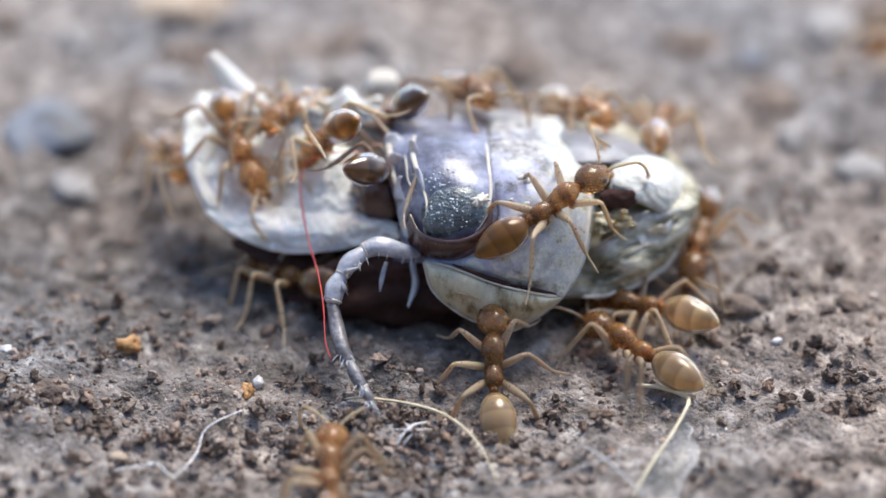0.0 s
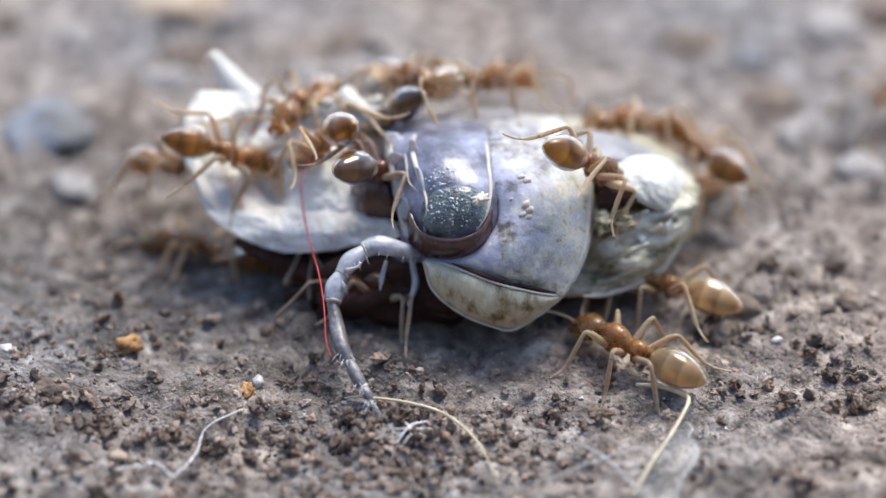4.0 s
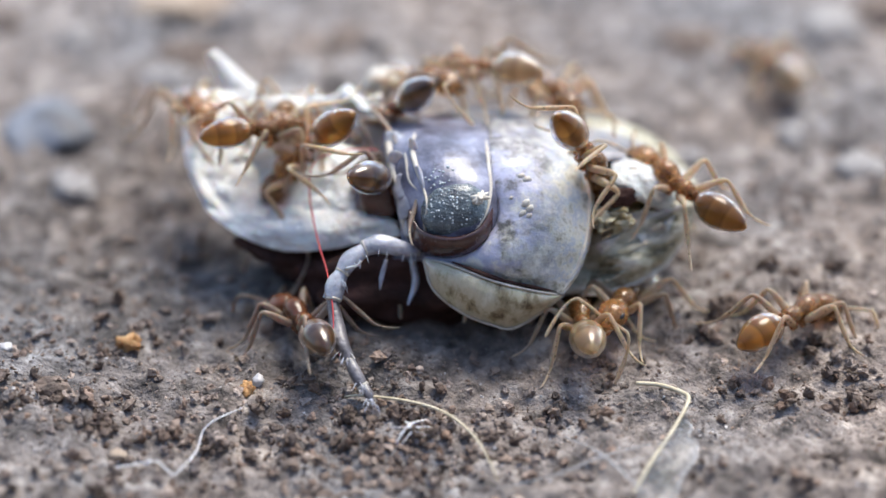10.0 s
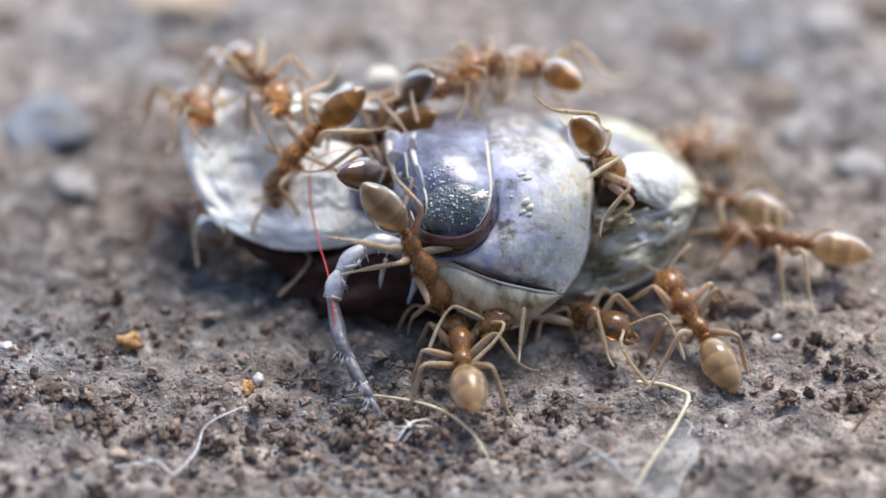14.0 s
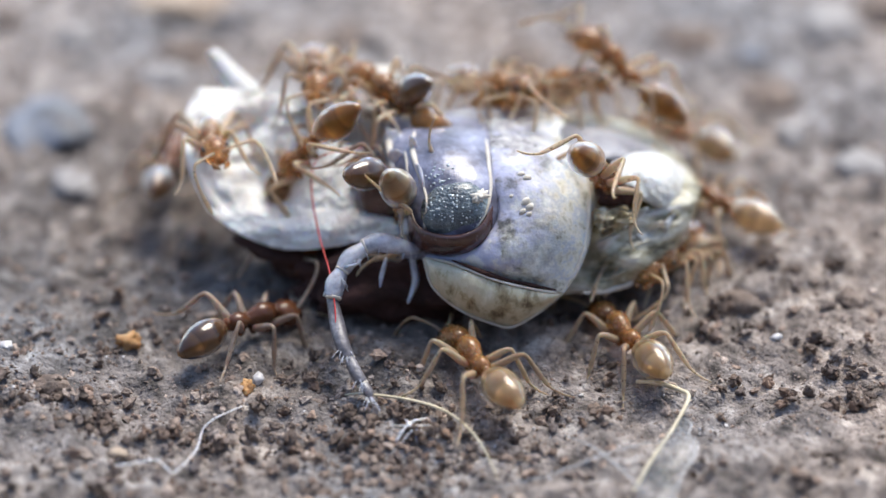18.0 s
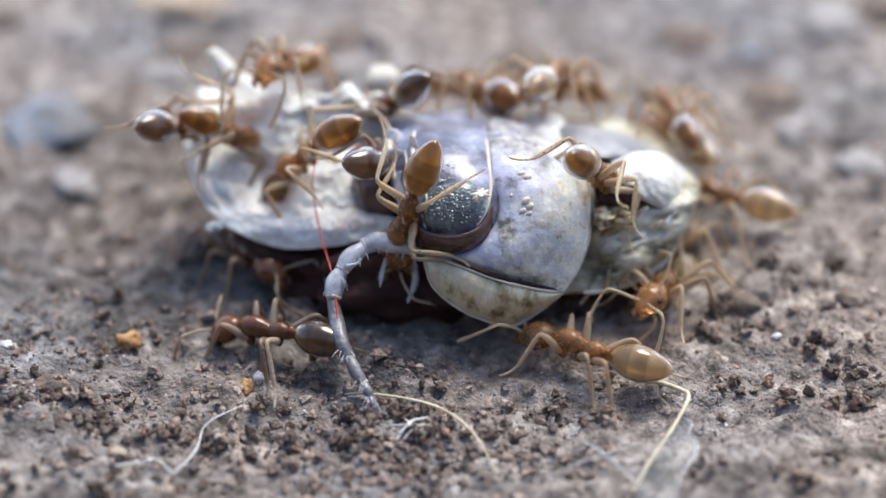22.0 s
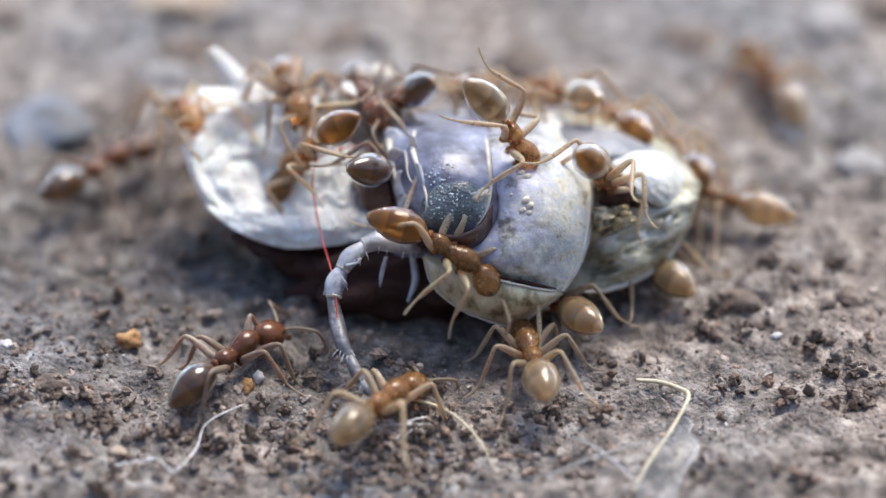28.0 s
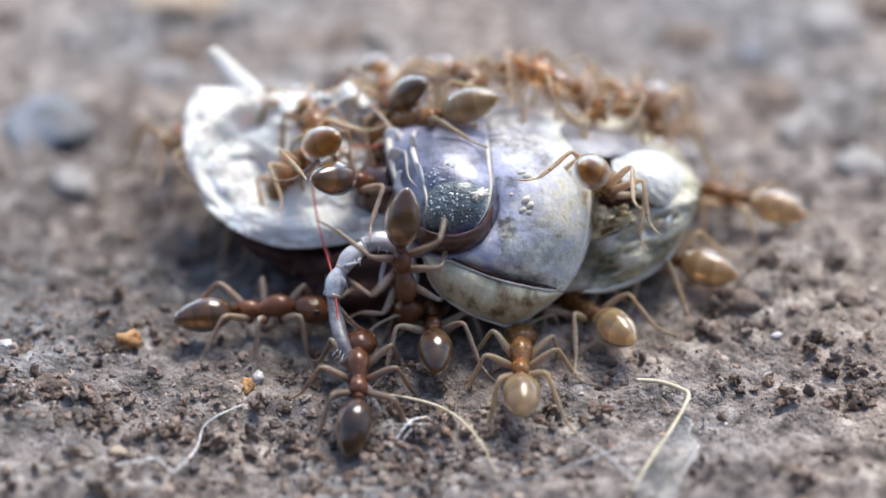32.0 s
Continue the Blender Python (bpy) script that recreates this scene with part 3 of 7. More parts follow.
lip = part("lower_plate", lip_data, LIP, insect, "cream lower plate with brown specks")
part("lip_rim", tube([(-0.31, -0.17, 2.78, 0.02), (-0.16, -0.63, 2.76, 0.02), (0.28, -1.00, 2.70, 0.02), (0.79, -1.21, 2.64, 0.02), (1.11, -1.26, 2.60, 0.02), (1.51, -1.04, 2.62, 0.02), (1.89, -0.74, 2.74, 0.02)], 7, 6), SUTURE, lip, "pale worn rim")
part("lip_edge", tube([(-0.29, -0.15, 2.80, 0.01), (0.10, -0.24, 2.95, 0.02), (0.45, -0.37, 3.06, 0.02), (0.85, -0.52, 3.10, 0.02), (1.25, -0.62, 3.06, 0.02), (1.61, -0.69, 2.94, 0.02), (1.89, -0.72, 2.78, 0.01)], 7, 6), SUTURE, lip, "pale worn edge along the crack")
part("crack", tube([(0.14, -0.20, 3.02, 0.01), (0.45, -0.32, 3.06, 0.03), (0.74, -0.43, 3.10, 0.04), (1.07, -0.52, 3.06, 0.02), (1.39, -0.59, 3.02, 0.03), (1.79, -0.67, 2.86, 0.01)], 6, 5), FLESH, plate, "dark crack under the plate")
part("plate_rim", tube(draped(plate_data, [(1.86, -0.71) + (0.02,), (2.08, -0.35) + (0.026,), (2.26, 0.14) + (0.03,), (2.34, 0.82) + (0.03,), (2.25, 1.40) + (0.028,), (2.05, 1.83) + (0.02,)]), 7, 6), SUTURE, plate, "cream rim of the plate")
for spot in draped(plate_data, [(1.23, 1.15) + (0.05,), (1.32, 1.09) + (0.06,), (1.30, 0.72) + (0.06,), (1.36, 0.63) + (0.06,), (1.25, 0.56) + (0.05,), (1.35, 0.52) + (0.045,), (1.08, 0.81) + (0.03,)]):
    part("speck", blob(spot[:3], (1.3 * spot[3], spot[3], spot[3]), (20, 10, 30), 0.4, 3, 8), SUTURE, plate, "cream speck of dirt")
# head capsule
capsule_data = sheet(between([(-0.77, -0.13, 1.90), (-0.62, 0.19, 2.30), (-0.70, 0.73, 2.35), (-0.84, 1.28, 2.10), (-0.92, 1.76, 1.60), (-0.80, 2.17, 0.30)],
                             [(0.14, -0.15, 2.60), (0.75, 0.08, 2.75), (0.91, 0.59, 2.75), (0.79, 1.18, 2.55), (0.73, 1.80, 1.70), (0.63, 2.21, 0.30)], 0.55, 0.05, 1.6), 44, 34, 0.06)
capsule = part("head_capsule", capsule_data, HEAD_SHELL, insect, "glossy violet-black head capsule")
part("lower_face", sheet(between([(-0.61, 0.37, 2.50), (-0.50, 0.04, 2.55), (-0.13, -0.13, 2.75), (0.32, -0.13, 2.85), (0.70, 0.04, 2.85), (0.91, 0.41, 2.75)],
                                 [(-0.54, 0.63, 2.75), (-0.35, 0.32, 3.00), (0.01, 0.20, 3.20), (0.32, 0.22, 3.25), (0.60, 0.38, 3.15), (0.78, 0.72, 2.95)], 0.16, 0.02, 2.0), 36, 12, 0.06), BROWN_SHELL, capsule, "dark maroon lower face")
eye_data = blob((0.20, 0.61, 2.93), (0.56, 0.46, 0.33), (0, 0, 16), 0.05, 3, 30)
part("compound_eye", eye_data, EYE_SHELL, capsule, "glittering black compound eye")
# sparkles of light on the eye, set on as small pale beads
for i in range(64):
    w, q = rng_small.uniform(0, 6.28), rng_small.uniform(0, 0.9) ** 0.5
    ex, ey = 0.48 * q * math.cos(w), 0.38 * q * math.sin(w)
    ez = 0.33 * math.sqrt(max(0.02, 1 - (ex / 0.56) ** 2 - (ey / 0.46) ** 2))
    c = Vector((0.20, 0.61, 2.93)) + Vector((ex, ey, ez))
    part("eye_glint", blob(c, (0.007 + 0.014 * rng_small.random(),) * 3, (0, 0, 0), 0.3, 3, 6), GLINT, capsule)
# more such beads for the glitter above the eye
for i in range(46):
    gx0, gy0 = rng_small.gauss(-0.06, 0.16), rng_small.gauss(0.98, 0.20)
    c = draped(joined(capsule_data, eye_data), [(gx0, gy0, 0)], 0.0)[0][:3]
    part("eye_glint", blob(c, (0.010 + 0.018 * rng_small.random(),) * 3, (0, 0, 0), 0.3, 3, 6), GLINT, capsule)
for line in ([(-0.46, 1.85) + (0.03,), (-0.48, 1.53) + (0.05,), (-0.39, 1.21) + (0.04,), (-0.30, 0.94) + (0.026,), (-0.25, 0.67) + (0.022,), (-0.29, 0.36) + (0.024,), (-0.23, 0.15) + (0.014,)],
             [(0.66, 1.95) + (0.014,), (0.70, 1.61) + (0.032,), (0.73, 1.26) + (0.034,), (0.75, 0.94) + (0.032,), (0.69, 0.61) + (0.028,), (0.55, 0.35) + (0.022,), (0.45, 0.22) + (0.012,)],
             [(-0.89, 1.89) + (0.05,), (-0.86, 1.63) + (0.07,), (-0.80, 1.27) + (0.06,), (-0.70, 0.91) + (0.04,), (-0.65, 0.50) + (0.05,), (-0.56, 0.19) + (0.025,)],
             [(-0.65, 1.83) + (0.018,), (-0.59, 1.45) + (0.026,), (-0.54, 1.10) + (0.022,), (-0.39, 0.92) + (0.012,)]):
    part("suture", tube(draped(joined(capsule_data, eye_data), line), 7, 6), SUTURE, capsule, "pale seam in the cuticle")
for sx0, sy0, sw, sh, turn in ((-0.80, 1.72, 0.30, 0.42, 8), (-0.74, 1.36, 0.30, 0.46, 4), (-0.66, 1.00, 0.26, 0.44, -4), (-0.60, 0.66, 0.24, 0.40, -6), (-0.52, 0.36, 0.22, 0.34, -14), (-0.46, 1.55, 0.14, 0.50, 10), (-0.36, 1.12, 0.12, 0.46, 14)):
    z0 = draped(capsule_data, [(sx0, sy0, 0)], 0.03)[0][2]
    tilt = Matrix.Rotation(radians(turn), 3, "Z")
    part("side_scale", sheet(lambda u, v: Vector((sx0, sy0, z0)) + tilt @ Vector((sw * (u - 0.5) * (1 - 0.5 * abs(2 * v - 1) ** 3), sh * (v - 0.5) * (1 - 0.2 * u), 0.10 * (u - 0.5) + 0.05 * math.sin(3 * v + turn) - 0.25 * (u - 0.5) ** 2)), 8, 10, 0.015), SCALE_SKIN, capsule, "pale translucent scale at the side of the head")
part("scale_tuft", joined(*[blob((0.58, 0.80, 3.20), (0.17, 0.05, 0.06), (0, 20 * i, 33 * i), 0.3, 3, 8) for i in range(5)]), SUTURE, capsule, "pale flaking tuft beside the eye")

# abdomen
abdomen_data = sheet(between([(1.84, -0.77, 1.90), (2.56, -0.72, 2.00), (3.15, -0.54, 1.80), (3.69, -0.16, 1.50), (4.08, 0.40, 1.10), (4.27, 0.95, 0.65)],
                             [(1.94, 2.27, -0.40), (2.67, 2.25, -0.50), (3.24, 2.11, -0.40), (3.73, 1.82, -0.20), (4.08, 1.42, 0.10), (4.27, 1.07, 0.40)], 1.15, 0.20, 2.1), 60, 50, 0.06)
abdomen = part("abdomen", abdomen_data, ABDOMEN, insect, "grey streaked abdomen")
part("upper_cover", sheet(between([(1.95, 1.45, 1.95), (2.60, 1.42, 1.85), (3.20, 1.40, 1.60), (3.75, 1.28, 1.20)],
                                  [(1.85, 2.05, 0.70), (2.50, 2.02, 0.55), (3.12, 1.86, 0.50), (3.70, 1.56, 0.60)], 0.30, 0.06, 1.8), 34, 24, 0.04), GLAZE, abdomen, "grey glazed cover of the abdomen")
# no real hole: a solid dark lump gives the shade inside it
part("cavity", blob((2.80, 0.84, 2.30), (0.34, 0.17, 0.14), (0, 0, 4), 0.35, 2.2, 24), FLESH, abdomen, "dark lump that stands for the shade in a torn opening")
part("white_membrane", sheet(between([(2.66, 0.98, 2.30), (3.15, 0.76, 2.25), (3.68, 0.60, 1.80), (4.13, 0.86, 1.05)],
                                     [(2.72, 1.38, 1.90), (3.16, 1.55, 1.55), (3.71, 1.50, 1.05), (4.17, 1.14, 0.80)], 0.42, 0.10, 2.2), 40, 30, 0.04), PALE_SCALE, abdomen, "torn white membrane that shines in the light")
for fold, width in (([(2.42, 0.20), (2.72, 0.36), (3.05, 0.50), (3.45, 0.56), (3.85, 0.68)], 0.085), ([(2.36, -0.05), (2.68, 0.14), (3.05, 0.30), (3.50, 0.36)], 0.06),
                    ([(2.40, -0.36), (2.75, -0.14), (3.15, 0.06), (3.60, 0.18)], 0.055), ([(2.55, -0.56), (2.95, -0.36), (3.35, -0.12), (3.70, 0.06)], 0.05)):
    part("fold", tube(draped(abdomen_data, [q + (0.8 * width * (0.35 if k in (0, len(fold) - 1) else 1),) for k, q in enumerate(fold)], -0.02), 9, 6), PALE_SCALE if width > 0.08 else ABDOMEN, abdomen, "shiny crumpled fold")
part("torn_flap", joined(*[sheet(lambda u, v, i=i: Vector((2.40, 0.48, 2.42)) + Vector((0.55 * u + 0.06 * i, 0.26 * (v - 0.5) * (1.1 - 0.8 * u) + 0.12 * u - 0.09 * i + 0.06 * noise.noise(Vector((u * 5, v * 2, i))), 0.08 * math.sin(5 * u + 2 * v + i) + 0.14 * noise.noise(Vector((u * 3, v * 3, 4 + i))))), 18, 10, 0.012) for i in range(3)]), LIP, abdomen, "torn cream flap")
for at_xy, fw, turn in (((2.54, 0.63), 0.5, 20), ((2.69, 0.39), 0.42, 35), ((3.08, 0.51), 0.5, 28), ((3.35, 0.27), 0.45, 40), ((2.66, 0.10), 0.4, 30), ((3.64, 0.42), 0.35, 50), ((2.43, 1.29), 0.45, -20), ((2.80, 1.58), 0.4, 10)):
    spot = Vector(draped(abdomen_data, [at_xy + (0,)], 0.03)[0][:3])
    part("torn_scale", sheet(lambda u, v: spot + Matrix.Rotation(radians(turn), 3, "Z") @ Vector((fw * (u - 0.5), 0.4 * fw * (v - 0.5) * (1.2 - u), 0.06 * math.sin(6 * u + turn) + 0.07 * v + 0.06 * noise.noise(Vector((u * 3, v * 3, turn))))), 9, 6, 0.015), PALE_SCALE, abdomen)
part("abdomen_rim", tube([(2.23, -0.73, 2.25, 0.02), (2.55, -0.72, 2.10, 0.04), (2.88, -0.63, 1.95, 0.05), (3.15, -0.54, 1.85, 0.04), (3.45, -0.36, 1.70, 0.05), (3.70, -0.16, 1.55, 0.03), (4.07, 0.40, 1.15, 0.02)], 7, 6), SUTURE, abdomen, "pale torn rim")
for i in range(7):
    x0 = 0.13 * i
    part("abdomen_ridge", tube(draped(abdomen_data, [(2.35 + x0 * 0.4, -0.62 + 0.17 * i, 0.012), (2.8 + x0 * 0.3, -0.42 + 0.17 * i, 0.022), (3.3 + 0.2 * x0, -0.1 + 0.13 * i, 0.02), (3.75, 0.28 + 0.08 * i, 0.01)], 0.0), 6, 5), ABDOMEN, abdomen)

# wing sheath: a pale dish on the far side of the head
dish_c = Vector((-2.29, 1.32, 0.85))


def dish(u, v):
    a = 2 * math.pi * v
    x, y = 1.86 * u * math.cos(a), 1.22 * u * math.sin(a)
    if x > 1.5:
        x = 1.5 + 0.3 * (x - 1.5)
    q = Vector((x, y, 0))
    lumps = 0.30 * noise.noise(q * 1.4 + Vector((2, 5, 1))) + 0.16 * noise.noise(q * 3.1) + 0.06 * noise.noise(q * 7)
    z = 0.62 * u ** 3 * (0.35 - 0.75 * math.sin(a)) - 0.05 + lumps * min(1, 2.5 * (1 - u) + 0.3)
    return Matrix.Rotation(radians(-9), 3, "Z") @ q + Vector((0, 0, z)) + dish_c


part("wing_sheath", sheet(dish, 26, 72, 0.07), SHEATH, insect, "pale curled wing sheath like a shallow dish")
wall_low = spline([(-4.11, 2.68, 0.15), (-4.31, 2.23, 0.45), (-4.31, 1.68, 0.75), (-4.16, 1.15, 1.00), (-3.81, 0.58, 1.35), (-3.26, 0.19, 1.60), (-2.60, -0.03, 1.75), (-1.87, -0.01, 1.85), (-1.22, 0.12, 2.00), (-0.69, 0.21, 2.20)], 6)
wall_top = spline([(-3.16, 2.65, -0.20), (-3.16, 2.15, 0.15), (-3.10, 1.69, 0.45), (-3.02, 1.28, 0.75), (-2.95, 0.89, 1.05), (-2.80, 0.75, 1.30), (-2.48, 0.71, 1.45), (-1.88, 0.65, 1.60), (-1.23, 0.61, 1.75), (-0.71, 0.45, 2.00)], 6)


def wall(u, v):
    i = min(u * (len(wall_low) - 1), len(wall_low) - 1.0001)
    k, f = int(i), i - int(i)
    low, top = wall_low[k] * (1 - f) + wall_low[k + 1] * f, wall_top[k] * (1 - f) + wall_top[k + 1] * f
    q = Vector(low) * (1 - v) + Vector(top) * v
    return q + Vector((0, 0, 0.12 * math.sin(math.pi * v) + 0.16 * noise.noise(q * 1.5) * math.sin(math.pi * v) + 0.09 * noise.noise(q * 3.2) + 0.03 * noise.noise(q * 7)))


part("sheath_wall", sheet(wall, 70, 26, 0.06), SHEATH, insect, "crumpled pale outer side of the wing sheath")
part("sheath_tip", sheet(lambda u, v: Vector((-3.22, 2.40, -0.20)) + Vector((-0.72 * u + 0.40 * (v - 0.5) * (1.1 - 0.75 * u), 0.94 * u + 0.32 * (v - 0.5) * (1.1 - u), 0.16 * math.sin(3 * v) * (1 - 0.6 * u))), 14, 8, 0.05), SHEATH, insect, "curled tip of the wing sheath")
part("crumpled_membrane", sheet(lambda u, v: Vector((-2.51, 2.15, 0.20)) + Vector((1.6 * u - 0.1, 0.75 * v * (0.7 + 0.5 * noise.noise(Vector((u * 4, 0, 7)))) - 0.1, 0.35 + 0.30 * noise.noise(Vector((u * 5, v * 4, 2))) + 0.25 * math.sin(3.1 * v))), 26, 16, 0.04), SHEATH, insect, "crumpled whitish membrane")
part("inner_membrane", sheet(between([(-2.75, 0.45, 1.25), (-2.25, 0.40, 1.50), (-1.70, 0.35, 1.65), (-1.10, 0.30, 1.80)],
                                     [(-2.60, 1.55, 0.95), (-2.20, 1.72, 1.00), (-1.75, 1.75, 1.05), (-1.25, 1.60, 1.10)], 0.16, 0.10, 2.4), 34, 26, 0.04), SHEATH, insect, "crumpled white membrane inside the wing sheath")
part("neck", blob((-0.96, 0.89, 1.40), (0.5, 0.6, 0.7), (0, 0, 0), 0.3, 2, 18), BROWN_SHELL, insect, "dark shrivelled neck")

# jointed leg that hangs down to the soil
leg_line = [((-0.38, -0.04, 2.60, 0.07), (-0.66, 0.01, 2.75, 0.13), (-1.00, 0.08, 2.85, 0.16), (-1.24, 0.01, 2.90, 0.13)),
            ((-1.24, -0.01, 2.90, 0.11), (-1.46, -0.17, 2.95, 0.15), (-1.58, -0.36, 2.98, 0.12)),
            ((-1.58, -0.35, 2.98, 0.10), (-1.69, -0.57, 3.00, 0.16), (-1.72, -0.79, 3.05, 0.13)),
            ((-1.74, -0.81, 3.05, 0.09), (-1.66, -1.18, 3.20, 0.12), (-1.57, -1.49, 3.40, 0.12), (-1.46, -1.73, 3.50, 0.10)),
            ((-1.46, -1.71, 3.50, 0.08), (-1.35, -1.93, 3.60, 0.10), (-1.24, -2.11, 3.65, 0.09)),
            ((-1.24, -2.09, 3.65, 0.07), (-1.15, -2.24, 3.75, 0.08), (-1.11, -2.36, 3.80, 0.03))]
for k, seg in enumerate(leg_line):
    piece = part("leg_segment", tube(seg, 12, 6), LEG_SHELL if k < 3 else LEG_DARK, insect, "pale grey-violet upper leg segment" if k < 3 else "dark grey lower leg segment")
    a, b = Vector(seg[-2][:3]), Vector(seg[-1][:3])
    part("joint", blob(b, (0.05, 1.05 * seg[-1][3], 1.05 * seg[-1][3]), [math.degrees(w) for w in (b - a).to_track_quat("X", "Z").to_euler()], 0.15, 3, 12), SUTURE, piece, "pale leg joint")
    for _ in range(7):
        u = rng_small.random()
        q = a.lerp(b, u) if k > 2 else Vector(seg[0][:3]).lerp(a, u)
        w = rng_small.uniform(-1, 1)
        part("bristle", tube([(*q, 0.012), (*(q + Vector((0.13 * w, -0.10, 0.14))), 0.009), (*(q + Vector((0.19 * w, -0.19, 0.19))), 0.004)], 4, 2), LEG_SHELL, piece)
for spur in (((-1.52, -0.31, 3.10, 0.03), (-1.34, -0.26, 3.25, 0.02), (-1.27, -0.19, 3.30, 0.01)), ((-1.76, -0.63, 3.00, 0.03), (-1.85, -0.70, 3.00, 0.02), (-1.88, -0.77, 3.00, 0.01))):
    part("spur", tube(spur, 6, 4), LEG_SHELL, insect)
for q in (((-0.90, -0.17, 2.60, 0.03), (-0.97, -0.44, 2.70, 0.04), (-1.00, -0.64, 2.70, 0.01)), ((-0.49, -0.15, 2.30, 0.05), (-0.44, -0.53, 2.30, 0.06), (-0.56, -0.89, 2.50, 0.02))):
    part("palp", tube(q, 8, 5), LEG_SHELL, insect)
part("pale_knob", blob((-1.05, 2.82, -0.30), (0.32, 0.28, 0.3), (0, 0, 20), 0.2, 2, 16), SUTURE, insect, "pale rounded lump")
for q in (((-1.25, 2.59, 0.30, 0.03), (-1.06, 2.38, 0.60, 0.06), (-0.74, 2.20, 0.90, 0.05), (-0.34, 2.08, 1.10, 0.01)), ((-1.14, 2.56, 0.20, 0.03), (-1.09, 2.31, 0.60, 0.05), (-0.88, 2.05, 0.90, 0.02))):
    part("dry_limb", tube(q, 8, 6), STRAW, insect, "dry straw-coloured limb")

red_thread = tagged(part("red_fibre", tube([(-1.06, 1.62, 1.75, 0.010), (-1.59, 1.60, 1.85, 0.010), (-2.02, 1.45, 1.95, 0.010), (-2.15, 1.19, 2.00, 0.010), (-2.13, 0.74, 2.10, 0.013), (-2.00, 0.14, 2.35, 0.013), (-1.83, -0.35, 2.90, 0.013),
                                            (-1.73, -0.88, 3.20, 0.013), (-1.69, -1.40, 3.40, 0.010), (-1.60, -1.66, 3.52, 0.008)], 6, 8), RED, at=pose(0, 0, 0, 90 - TILT, 0, 0)), "thin red textile fibre draped over the carcass", "fibre")


# ---- loose things on the soil ----
def ground_fibre(name, pts, material, label, category, lift=0.06, sides=6):
    p = [(x, y, soil_height(x, y) + lift + (a[0] if a else 0), r) for x, y, r, *a in pts]
    return tagged(part(name, tube(p, sides, 8), material), label, category)

ground_fibre("straw_fibre", [(-1.53, -4.10) + (0.014, 0.0), (-1.26, -4.27) + (0.02, 0.05), (-0.56, -4.39) + (0.024, 0.12), (0.05, -4.69) + (0.024, 0.14), (0.52, -5.22) + (0.02, 0.08), (0.83, -5.89) + (0.012, 0.0)], STRAW, "thin pale straw fibre on the soil", "plant fibre")
ground_fibre("white_fibre", lift=0.17, pts=[(-4.91, -5.85) + (0.012,), (-4.75, -5.74) + (0.014,), (-4.32, -5.77) + (0.015,), (-4.19, -5.85) + (0.015,), (-4.07, -5.97) + (0.015,), (-4.01, -5.93) + (0.015,), (-3.82, -5.66) + (0.016,), (-3.72, -5.29) + (0.015,), (-3.69, -5.02) + (0.015,), (-3.63, -4.91) + (0.015,), (-3.46, -4.77) + (0.015,), (-3.09, -4.51) + (0.01,)], material=HAIR, label="thin wavy white fibre on the soil", category="fibre")
ground_fibre("straw_fibre", [(3.01, -3.91) + (0.03, 0.05), (3.36, -3.99) + (0.036, 0.10), (3.69, -4.22) + (0.036, 0.2), (3.77, -4.54) + (0.034, 0.25), (3.49, -5.16) + (0.03, 0.2), (3.09, -5.95) + (0.03, 0.1), (2.72, -6.60) + (0.02, 0.0)], STRAW, "bent pale straw on the soil", "plant fibre")
# torn, glassy piece of an insect's wing
shard = new("wing_shard")
tagged(shard, "clear glassy shard of an insect wing on the soil", "wing shard")


def on_soil(pts, lift):
    return [(x, y, soil_height(x, y) + lift + a, w) for (x, y), w, a in pts]


shard_edge = on_soil([((3.68, -4.77), 0.012, 0.12), ((3.80, -4.99), 0.016, 0.16), ((3.71, -5.29), 0.016, 0.14), ((3.80, -5.62), 0.022, 0.16), ((3.74, -5.93), 0.02, 0.14), ((3.55, -6.24), 0.018, 0.1), ((3.38, -6.72), 0.014, 0.04)], 0.03)
shard_foot = on_soil([((3.50, -5.05), 0, 0.1), ((3.38, -5.29), 0, 0.08), ((3.25, -5.50), 0, 0.06), ((3.12, -5.77), 0, 0.05), ((3.03, -5.98), 0, 0.04), ((2.90, -6.29), 0, 0.03), ((2.78, -6.72), 0, 0.02)], 0.03)
part("membrane", sheet(between([a[:3] for a in shard_edge], [a[:3] for a in shard_foot], 0.10, 0.05, 3.0), 24, 12, 0.006), CLEAR_SKIN, shard, "clear glossy membrane")
part("vein", tube(shard_edge, 7, 6), CLEAR, shard, "pale glassy edge")
part("vein", tube(on_soil([((1.86, -4.99), 0.01, 0.0), ((2.23, -5.42), 0.016, 0.04), ((2.63, -5.93), 0.018, 0.05), ((2.97, -6.53), 0.014, 0.02)], 0.05), 8, 6), CLEAR, shard)
part("vein", tube(on_soil([((0.81, -6.06), 0.008, 0.0), ((1.70, -5.93), 0.014, 0.05), ((2.47, -5.69), 0.016, 0.06), ((3.13, -5.45), 0.01, 0.05)], 0.05), 8, 6), CLEAR, shard)
ground_fibre("white_fibre", [(-0.72, -5.22) + (0.014, 0.0), (-0.51, -4.95) + (0.022, 0.12), (-0.25, -4.64) + (0.012, 0.0)], HAIR, "white splinter on the soil crumbs", "fibre")
ground_fibre("white_fibre", [(-0.63, -4.68) + (0.012, 0.0), (-0.48, -4.99) + (0.02, 0.12), (-0.38, -5.22) + (0.012, 0.0)], HAIR, "white splinter on the soil crumbs", "fibre")


